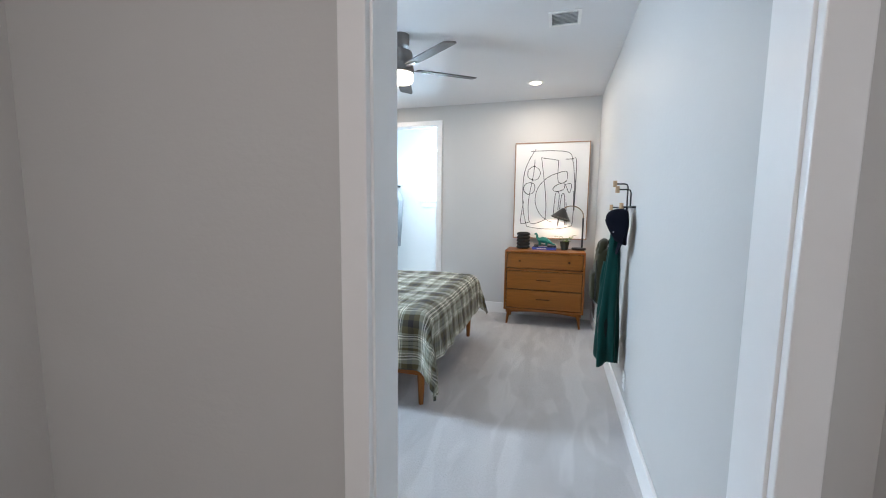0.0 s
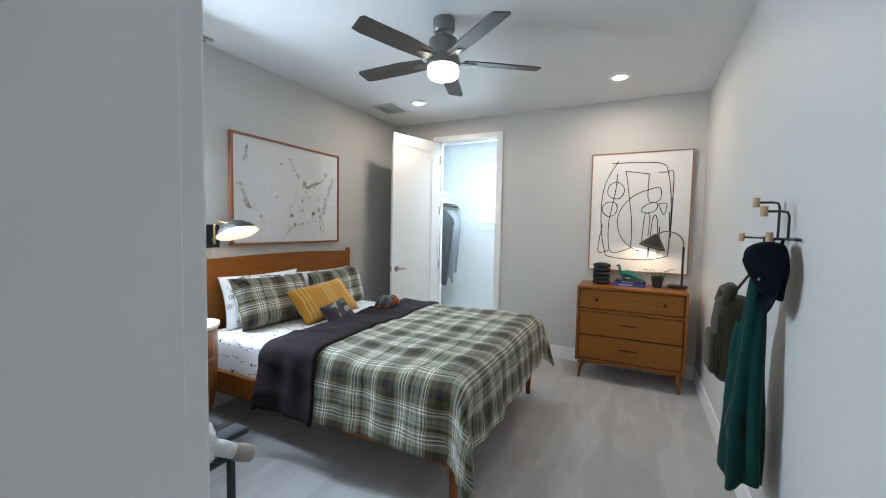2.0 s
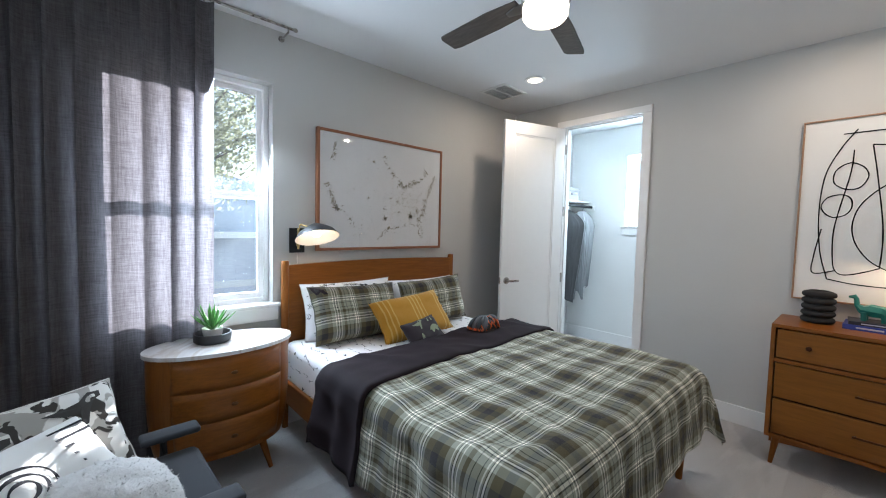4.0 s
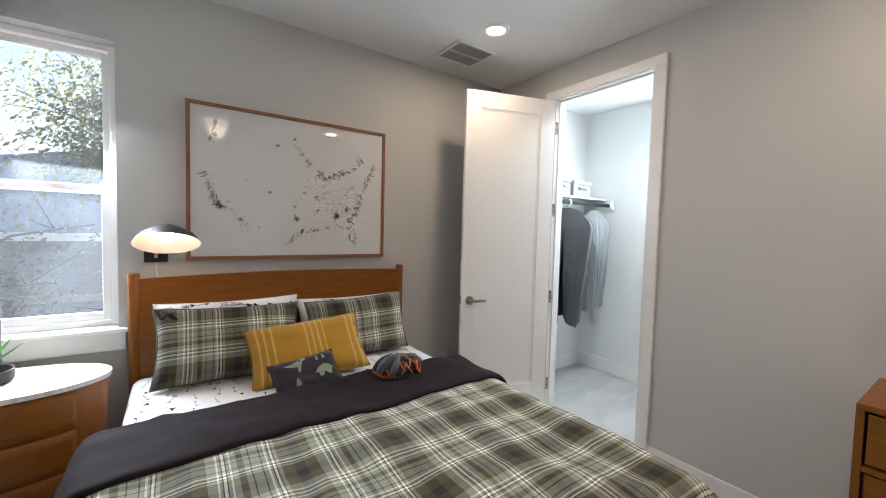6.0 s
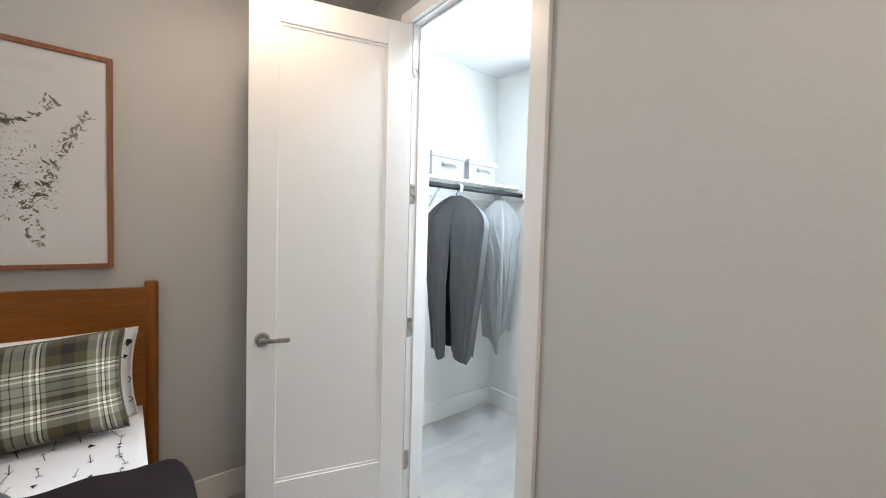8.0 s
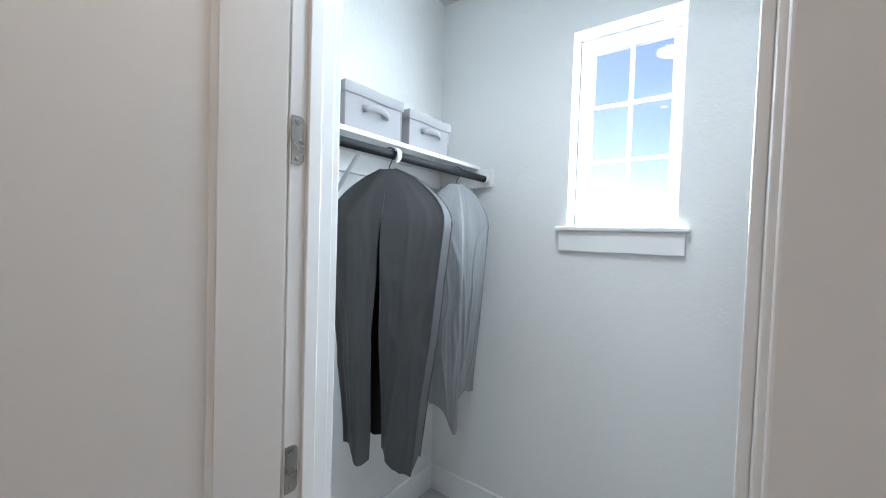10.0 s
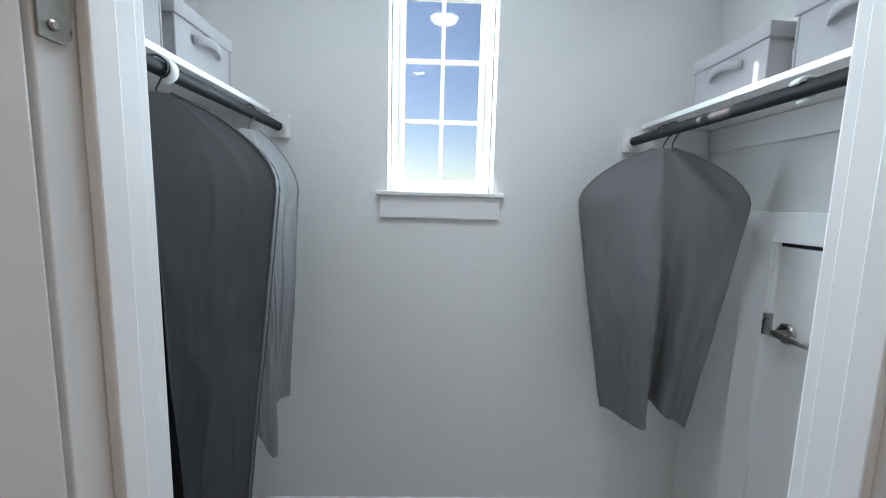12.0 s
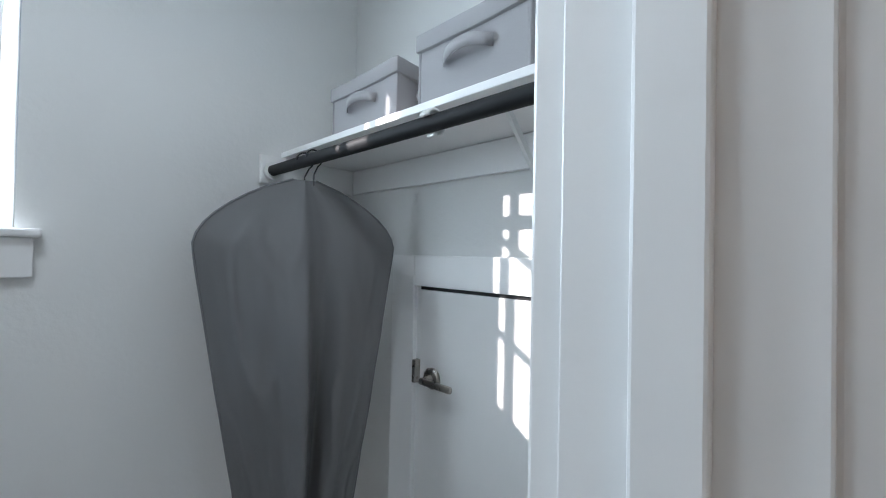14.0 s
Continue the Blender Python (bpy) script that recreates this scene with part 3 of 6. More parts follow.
def ceiling_fan(x, y):
    f = thing("ceiling_fan", "grey five-blade ceiling fan with a lit glass bowl", "ceiling fan", (x, y, ZC))
    part("canopy", lathe_bm([(0, 0), (0.067, 0), (0.067, -0.062), (0.058, -0.078), (0.02, -0.080), (0, -0.080)], 36), FANMETAL, f, "", True)
    part("downrod", cyl_bm((0, 0, -0.078), (0, 0, -0.122), 0.016, seg=16), FANMETAL, f, "", True)
    part("motor", lathe_bm([(0, -0.107), (0.022, -0.107), (0.085, -0.122), (0.092, -0.137), (0.092, -0.222), (0.098, -0.228), (0.104, -0.257), (0.104, -0.277), (0.098, -0.284), (0, -0.284)], 40), FANMETAL, f, "", True)
    part("light_bowl", lathe_bm([(0.095, -0.282), (0.098, -0.297), (0.096, -0.332), (0.085, -0.347), (0.05, -0.354), (0, -0.356)], 36), LAMP_ON, f, "glowing opal glass bowl", True)
    for k in range(5):
        a = 36 + 72 * k
        turn = pose(0, 0, 0, 0, 0, a)
        blade = [(0.13, -0.052), (0.30, -0.062), (0.575, -0.066), (0.618, -0.058), (0.628, 0.034), (0.613, 0.054), (0.30, 0.060), (0.13, 0.048)]
        bm = prism_bm(blade, -0.004, 0.004, pose(0, 0, -0.244, 0, 0, a) @ pose(0, 0, 0, 12, 0, 0), 0.0015)
        b = part("blade", bm, BLADEW, f, "dark grey-brown wooden blade")
        iron = prism_bm([(0.085, -0.020), (0.15, -0.026), (0.205, -0.012), (0.205, 0.012), (0.15, 0.026), (0.085, 0.020)], -0.012, -0.005, pose(0, 0, -0.244, 0, 0, a) @ pose(0, 0, 0, 12, 0, 0), 0.001)
        part("blade_arm", iron, FANMETAL, b)


ceiling_fan(-1.045, 3.06)


def outlet(m, label="white wall outlet with a cover plate"):
    o = thing("wall_outlet", label, "outlet", m)
    part("plate", box_bm(-0.035, 0.035, -0.058, 0.058, 0, 0.006, 0.0025), PLASTIC, o)
    for z in (-0.02, 0.02):
        s = part("socket", box_bm(-0.016, 0.016, z - 0.013, z + 0.013, 0.006, 0.008, 0.001), PLASTIC, o)
        for xx in (-0.006, 0.006):
            part("slot", box_bm(xx - 0.001, xx + 0.001, z - 0.004, z + 0.006, 0.0078, 0.0084), BLACK, s)


outlet(pose(XW + 0.0005, 4.557, 0.349, 90, 0, 90))
outlet(pose(XE - 0.0005, 2.76, 0.26, 90, 0, -90))


# ---- bed ----
def set_uv(bm, fn):
    uv = bm.loops.layers.uv.verify()
    for f in bm.faces:
        for l in f.loops:
            l[uv].uv = fn(l.vert)


def grid_bm(nu, nv, fn, uvfn=None, bm=None, close_u=False):
    """A sheet of (nu+1) x (nv+1) points fn(u, v), u and v from 0 to 1."""
    bm = bmesh.new() if bm is None else bm
    uv = bm.loops.layers.uv.verify()
    vs = [[bm.verts.new(fn(i / nu, j / nv)) for j in range(nv + 1)] for i in range(nu + 1)]
    for i in range(nu):
        for j in range(nv):
            f = bm.faces.new((vs[i][j], vs[i + 1][j], vs[i + 1][j + 1], vs[i][j + 1]))
            for l, (a, b) in zip(f.loops, ((i, j), (i + 1, j), (i + 1, j + 1), (i, j + 1))):
                l[uv].uv = uvfn(a / nu, b / nv) if uvfn else (a / nu, b / nv)
    return bm


def solid(ob, thick, offset=-1.0):
    s = ob.modifiers.new("thickness", "SOLIDIFY")
    s.thickness, s.offset = thick, offset
    return ob


BX0, BX1, BY0, BY1 = -2.665, -0.66, 2.535, 4.075
bed = thing("bed_frame", "acorn-stained wooden bed frame with a plain headboard", "bed", (BX0, (BY0 + BY1) / 2, 0))


def bpart(name, bm, mat, label="", smooth=False, parent=None):
    bmesh.ops.transform(bm, matrix=Matrix.Translation((-BX0, -(BY0 + BY1) / 2, 0)), verts=bm.verts)
    return part(name, bm, mat, parent or bed, label, smooth)


def headboard_panel():
    n = 24
    bm = bmesh.new()
    y0, y1 = 2.578, 4.086
    pts = [(y0, 0.28), (y1, 0.28)] + [(y1 + (y0 - y1) * i / n, 1.118 + 0.016 * math.sin(math.pi * i / n)) for i in range(n + 1)]
    return prism_bm(pts, -2.703, -2.668, Matrix(((0, 0, 1, 0), (1, 0, 0, 0), (0, 1, 0, 0), (0, 0, 0, 1))), 0.004, bm)


bpart("headboard", headboard_panel(), OAK)
for y in (2.560, 4.104):
    bpart("headboard_post", lathe_bm([(0, 0), (0.020, 0), (0.026, 0.30), (0.026, 1.138), (0.022, 1.148), (0, 1.150)], 20, pose(-2.682, y, 0)), OAKZ, "", True)
for y0, y1 in ((BY0 - 0.012, BY0 + 0.014), (BY1 - 0.014, BY1 + 0.012)):
    bpart("side_rail", box_bm(-2.668, BX1, y0, y1, 0.215, 0.365, 0.006), OAKX)
bpart("foot_rail", box_bm(BX1 - 0.026, BX1, BY0 + 0.014, BY1 - 0.014, 0.215, 0.365, 0.006), OAK)
for y in (2.56, 4.045):
    bpart("leg", lathe_bm([(0, 0), (0.017, 0), (0.027, 0.20), (0.029, 0.24), (0, 0.24)], 20, pose(-0.69, y, 0)), OAKZ, "", True)
bpart("centre_leg", box_bm(-1.70, -1.66, 3.28, 3.32, 0, 0.24, 0.003), OAKZ)
bpart("slat_deck", box_bm(-2.665, BX1 - 0.026, BY0 + 0.014, BY1 - 0.014, 0.30, 0.335), OAK)

SHEET = fabric("white_sheet", (0.80, 0.785, 0.79), 0.85, 800, 0.03)
INK = plain("black_print", (0.03, 0.03, 0.035), 0.9, 0.1)
PLAID = plaid("plaid_duvet", 1.02)
PLAIDP = plaid("plaid_sham", 1.05)
PURPLE = fabric("charcoal_plum_cotton", (0.020, 0.0135, 0.0165), 0.85, 900, 0.12, 0.0)


def arrow_bm(bm, fn, u, v, size, ang, kind):
    """A small printed arrow or triangle laid on the surface fn(u, v) in metres of cloth."""
    c, s = math.cos(ang), math.sin(ang)

    def put(pts):
        bm.faces.new([bm.verts.new(fn(u + size * (a * c - b * s), v + size * (a * s + b * c))) for a, b in pts])
    if kind == 0:
        put([(0.32, -0.10), (0.5, 0), (0.32, 0.10)])
        put([(-0.5, -0.012), (0.34, -0.012), (0.34, 0.012), (-0.5, 0.012)])
        for k in range(3):
            x = -0.5 + 0.09 * k
            put([(x, 0), (x - 0.09, 0.12), (x - 0.06, 0.12), (x + 0.03, 0)])
            put([(x, 0), (x + 0.03, 0), (x - 0.06, -0.12), (x - 0.09, -0.12)])
    elif kind == 1:
        put([(-0.16, -0.14), (0.18, 0), (-0.16, 0.14)])
    else:
        put([(-0.4, -0.015), (0.4, -0.015), (0.4, 0.015), (-0.4, 0.015)])
        put([(0.4, -0.015), (0.4, 0.015), (0.22, 0.11), (0.20, 0.09)])
        put([(0.4, 0.015), (0.4, -0.015), (0.22, -0.11), (0.20, -0.09)])


def sheet_top(u, v):
    """The mattress in its fitted sheet: u along the bed from the head, v across from the near side hem, in metres."""
    R, drop = 0.05, 0.21
    x = -2.635 + u
    if v < drop:
        y, z = 2.548, 0.605 - R - (drop - v)
    elif v < drop + R * 1.57:
        a = (v - drop) / R
        y, z = 2.548 + R - R * math.cos(a), 0.605 - R + R * math.sin(a)
    else:
        y, z = 2.548 + R + (v - drop - R * 1.57), 0.605
    w = 0.004 * noise.noise((x * 3, v * 4, 2)) + 0.003 * noise.noise((x * 9, v * 9, 5))
    return Vector((x, y - (w if v < drop else 0), z + (w if v > drop else 0)))


mattress = thing("mattress", "mattress in a white fitted sheet printed with black arrows", "mattress", (-1.65, 3.31, 0.34))
mi = Matrix.Translation((1.65, -3.31, -0.34))
bm = box_bm(-2.635, -0.70, 2.56, 4.065, 0.337, 0.592, 0.05, 4)
bmesh.ops.transform(bm, matrix=mi, verts=bm.verts)
part("core", bm, SHEET, mattress, "", True)
bm = grid_bm(30, 60, lambda u, v: mi @ sheet_top(u * 1.9, v * 1.76))
solid(part("fitted_sheet", bm, SHEET, mattress, "", "all"), 0.004)
bm = bmesh.new()
rng = random.Random(5)
for i in range(9):
    for j in range(19):
        u, v = 0.05 + i * 0.085 + rng.uniform(-0.02, 0.02), 0.03 + j * 0.092 + rng.uniform(-0.02, 0.02)
        arrow_bm(bm, lambda a, b: mi @ (sheet_top(a, b) + (Vector((0, -0.0025, 0)) if b < 0.23 else Vector((0, 0, 0.0025)))), u, v, rng.uniform(0.06, 0.095), rng.choice((0, 3.14)) + rng.uniform(-0.35, 0.35), rng.choice((0, 0, 1, 2, 2)))
tagged(part("printed_arrows", bm, INK, mattress, "black arrow and triangle print"), kind="stuff")


def fold(s, edge, R, reach):
    """Cloth running s past an edge: how far out it lies and how far it has dropped."""
    if s <= 0:
        return s, 0.0
    a = s / R
    if a < 1.57:
        return R * math.sin(a), R * (1 - math.cos(a))
    return R + 0.10 * (s - R * 1.57), R + (s - R * 1.57) * 0.99


def drape(x_head, top, R=0.075, near=0.42, far=0.36, foot=0.36, lift=0.0, seed=0.0, wob=1.0, xe=-0.68):
    """A cover over the bed. Returns fn(u, v) in metres: u from the head edge to the foot hem, v from the near hem to the far hem."""
    y0, y1 = 2.555, 4.06
    length, width = (xe - x_head) + foot, near + (y1 - y0) + far

    def fn(u, v):
        x, y = x_head + u, y0 + (v - near)
        ox, dx = (0.0, 0.0)
        px = x
        if x > xe:
            ox, dx = fold(x - xe, xe, R, foot)
            px = xe + ox
        py, dy = y, 0.0
        if y < y0:
            oy, dy = fold(y0 - y, y0, R, near)
            py = y0 - oy
        elif y > y1:
            oy, dy = fold(y - y1, y1, R, far)
            py = y1 + oy
        d = max(dx, dy) + 0.45 * min(dx, dy)
        k = min(dx, dy)
        px += 0.25 * k
        py += (-0.25 if y < y0 else 0.25) * k if y < y0 or y > y1 else 0.0
        # puffed quilt and soft creases
        q = noise.noise((x * 2.1 + seed, y * 2.3, seed)) * 0.020 + noise.noise((x * 5.5, y * 5.0 + seed, 3)) * 0.011 + noise.noise((x * 13, y * 11, 7 + seed)) * 0.0035
        ridge = abs(noise.noise((x * 1.7 + 0.6 * y, y * 3.2 - x, 11 + seed)))
        q += 0.010 * (1 - min(1, ridge * 5))
        q *= wob
        flare = noise.noise((x * 6.5, 3.1, seed)) * 0.030 * min(1, dy / 0.25) if dy > 0 else 0.0
        flare_x = noise.noise((y * 6.0, 9.1, seed)) * 0.030 * min(1, dx / 0.25) if dx > 0 else 0.0
        side = -1 if y < y0 else 1
        n_out = min(1.0, d / 0.10)
        z = top + lift - d + q * (1 - n_out * 0.8)
        if dy > 0:
            py += side * (flare + q * n_out + lift)
        if dx > 0:
            px += flare_x + q * n_out + lift
        return Vector((px, py, max(z, 0.05)))
    return fn, length, width


duvet = thing("duvet", "green-grey plaid duvet with its plum underside folded back", "duvet", (-1.2, 3.3, 0.6))
di = Matrix.Translation((1.2, -3.3, -0.6))
fn, L, W = drape(-1.72, 0.640, near=0.40, far=0.30, foot=0.38, xe=-0.70)
bm = grid_bm(90, 130, lambda u, v: di @ fn(u * L, v * W), lambda u, v: (u * L + 0.05, v * W + 0.02))
solid(part("plaid_cover", bm, PLAID, duvet, "", "all"), 0.018)
fn2, L2, W2 = drape(-1.98, 0.640, near=0.44, far=0.33, foot=0.0, lift=0.034, seed=0.0, wob=1.0, xe=5)


def band(u, v):
    p = fn2(u * 0.40 * (1.0 + 0.22 * (1 - v) ** 3) + 0.05 * math.sin(v * 7.0) * 0.3 + 0.0, v * W2)
    e = 1.0 - min(1.0, u / 0.10)
    e2 = 1.0 - min(1.0, (1 - u) / 0.06)
    p.z -= 0.030 * e * e + 0.008 * e2 * e2
    return p


bm = grid_bm(26, 110, lambda u, v: di @ band(u, v))
solid(part("folded_band", bm, PURPLE, duvet, "dark plum folded-back underside", "all"), 0.022)


# ---- pillows ----
def pillow_fn(w, h, t, seed, pinch=0.07, corner=0.0):
    def fn(a, b, side):
        a, b = max(-1, min(1, a)), max(-1, min(1, b))
        x = a * w / 2 * (1 - pinch * (1 - abs(a)) * 0 - pinch * (1 - b * b) * abs(a) ** 3)
        y = b * h / 2 * (1 - pinch * (1 - a * a) * abs(b) ** 3)
        ed = max(0.0, (1 - a ** 4)) ** 0.5 * max(0.0, (1 - b ** 4)) ** 0.5
        z = side * t / 2 * ed
        wr = noise.noise((a * 2.3 + seed, b * 2.0, side + seed)) * 0.16 + noise.noise((a * 6 + seed, b * 5, seed)) * 0.05
        z += t * wr * ed * (0.5 if side > 0 else 0.3)
        z += 0.012 * noise.noise((a * 3 + seed * 2, b * 3, 1)) * (1 - ed)
        return Vector((x, y, z))
    return fn


def pillow(name, label, m, w, h, t, mat, seed, n=26, flange=0.0, back=None, category="pillow"):
    p = thing(name, label, category, m)
    fn = pillow_fn(w, h, t, seed)
    bm = grid_bm(n, n, lambda u, v: fn(2 * u - 1, 2 * v - 1, 1), lambda u, v: (u * w + seed, v * h + seed * 0.7))
    grid_bm(n, n, lambda u, v: fn(1 - 2 * u, 2 * v - 1, -1), lambda u, v: (-u * w + seed, v * h), bm)
    bmesh.ops.remove_doubles(bm, verts=bm.verts, dist=0.0005)
    part("cover", bm, mat, p, "", "all")
    bm = bmesh.new()
    loop = [fn(-1 + 2 * i / 20, -1, 1) for i in range(20)] + [fn(1, -1 + 2 * i / 20, 1) for i in range(20)] + [fn(1 - 2 * i / 20, 1, 1) for i in range(20)] + [fn(-1, 1 - 2 * i / 20, 1) for i in range(21)]
    part("seam", tube_bm([q * 1.002 for q in loop], 0.0035, 6, bm), mat, p)
    return p, fn


def stand(x, y, z, lean, h, yaw=0.0, tilt=0.0):
    """A pillow whose lower edge rests at (x, y, z), facing +x and leaning back."""
    return Matrix.Translation((x, y, z)) @ pose(0, 0, 0, 0, 0, yaw) @ Matrix(((0, 0, 1, 0), (1, 0, 0, 0), (0, 1, 0, 0), (0, 0, 0, 1))) @ pose(0, 0, 0, -lean, 0, tilt) @ Matrix.Translation((0, h / 2, 0))


def printed(p, fn, w, h, count, seed, sizes=(0.08, 0.12)):
    bm = bmesh.new()
    r = random.Random(seed)
    for k in range(count):
        u, v = r.uniform(-0.44, 0.44) * w, r.uniform(-0.45, 0.47) * h
        arrow_bm(bm, lambda a, b: fn(2 * a / w, 2 * b / h, 1) + Vector((0, 0, 0.003)), u, v, r.uniform(*sizes), r.uniform(-0.3, 0.3), r.choice((0, 0, 2)))
    tagged(part("printed_arrows", bm, INK, p, "black arrow print"), kind="stuff")


p, f = pillow("pillow", "white pillow printed with black arrows, against the headboard", stand(-2.545, 3.00, 0.595, 13, 0.40), 0.72, 0.40, 0.16, SHEET, 1.3)
printed(p, f, 0.72, 0.40, 52, 3, (0.10, 0.15))
p, f = pillow("pillow", "white pillow printed with black arrows, against the headboard", stand(-2.545, 3.705, 0.595, 13, 0.37), 0.70, 0.37, 0.16, SHEET, 2.1)
printed(p, f, 0.70, 0.37, 48, 4, (0.10, 0.15))
p_corner, f_corner = pillow("plaid_pillow", "green-grey plaid sham with one plum corner", stand(-2.375, 2.985, 0.612, 24, 0.39, 2, -2), 0.70, 0.39, 0.18, PLAIDP, 0.4)
pillow("plaid_pillow", "green-grey plaid sham leaning on a white pillow", stand(-2.405, 3.705, 0.612, 15, 0.37, -3, 3), 0.64, 0.37, 0.16, PLAIDP, 0.9)


def mustard():
    m = Mat("mustard_knit", (0.47, 0.25, 0.03), 0.9, spec=0.1)
    co = m.coords((1, 1, 1), "UV")
    sp = m.t.nodes.new("ShaderNodeSeparateXYZ")
    m.link(co, sp.inputs[0])
    B, S = (0.46, 0.235, 0.028), (0.60, 0.40, 0.12)
    stops = [(0.0, B), (0.06, S), (0.08, B), (0.12, S), (0.14, B), (0.18, S), (0.20, B), (0.46, S), (0.475, B), (0.51, S), (0.525, B), (0.56, S), (0.575, B), (0.61, S), (0.625, B), (0.84, S), (0.86, B), (0.91, S), (0.93, B)]
    c = bands(m, sp.outputs[0], 0.62, stops)
    rib = m.math("FRACT", m.math("MULTIPLY", sp.outputs[1], 160))
    n = m.noise(30, 3, 0.6, co)
    m.color(m.mix(m.math("MULTIPLY", n, 0.35), c, (0.36, 0.17, 0.015)))
    m.set("Sheen Weight", 0.2)
    return m.bump(m.math("ADD", m.math("MULTIPLY", rib, 0.5), n), 0.35, 0.004).m


MUSTARD = mustard()
p, f = pillow("throw_pillow", "mustard knitted lumbar pillow with paler stripes", stand(-2.165, 3.345, 0.612, 40, 0.34, -1, 4), 0.61, 0.34, 0.14, MUSTARD, 0.0)
for k in range(3):
    c = f(0.95, 0.5 - 0.45 * k, 1)
    part("button", lathe_bm([(0, 0.004), (0.010, 0.0035), (0.012, 0)], 14, Matrix.Translation(c + Vector((-0.012, 0, 0.006)))), fabric("mustard_button", (0.42, 0.21, 0.03)), p)
p, f = pillow("small_pillow", "small charcoal pillow printed with plaid dinosaurs and trees", stand(-2.015, 3.285, 0.616, 40, 0.175, 12, 3), 0.34, 0.175, 0.085, fabric("charcoal_cotton", (0.045, 0.036, 0.042)), 2.7, 20)
SAGE = fabric("sage_print", (0.26, 0.30, 0.20))


def decal(p, f, w, h, pts, at, s, mat, name):
    bm = bmesh.new()
    outline = [(at[0] + s * a, at[1] + s * b) for a, b in pts]
    c = (sum(q[0] for q in outline) / len(outline), sum(q[1] for q in outline) / len(outline))
    lay = lambda q: f(2 * q[0] / w, 2 * q[1] / h, 1) + Vector((0, 0, 0.004))
    cv = bm.verts.new(lay(c))
    vs = [bm.verts.new(lay(q)) for q in outline]
    for i in range(len(vs)):
        bm.faces.new((cv, vs[i], vs[(i + 1) % len(vs)]))
    part(name, bm, mat, p)


decal(p_corner, f_corner, 0.70, 0.39, [(-0.345, 0.19), (-0.20, 0.188), (-0.255, 0.12), (-0.33, 0.13)], (0, 0), 1.0, PURPLE, "plum_corner")


REX = [(-0.5, 0.10), (-0.2, 0.12), (0.1, 0.18), (0.3, 0.34), (0.52, 0.32), (0.50, 0.20), (0.34, 0.14), (0.24, -0.02), (0.14, -0.28), (0.04, -0.30), (0.06, -0.06), (-0.14, -0.04)]
TRI = [(-0.5, -0.05), (-0.3, 0.18), (0.0, 0.28), (0.3, 0.2), (0.5, 0.0), (0.36, -0.1), (0.3, -0.3), (0.18, -0.3), (0.12, -0.12), (-0.12, -0.12), (-0.16, -0.3), (-0.3, -0.3), (-0.34, -0.08)]
FIR = [(0, 0.5), (0.2, 0.2), (0.1, 0.2), (0.3, -0.1), (0.16, -0.1), (0.36, -0.4), (0.06, -0.4), (0.06, -0.5), (-0.06, -0.5), (-0.06, -0.4), (-0.36, -0.4), (-0.16, -0.1), (-0.3, -0.1), (-0.1, 0.2), (-0.2, 0.2)]
decal(p, f, 0.34, 0.175, REX, (-0.06, 0.04), 0.12, SAGE, "dinosaur_print")
decal(p, f, 0.34, 0.175, TRI, (0.075, -0.015), 0.10, SAGE, "dinosaur_print")
decal(p, f, 0.34, 0.175, FIR, (-0.07, -0.045), 0.055, SAGE, "tree_print")
decal(p, f, 0.34, 0.175, FIR, (0.09, 0.055), 0.028, SAGE, "tree_print")
decal(p, f, 0.34, 0.175, FIR, (0.055, 0.055), 0.028, SAGE, "tree_print")


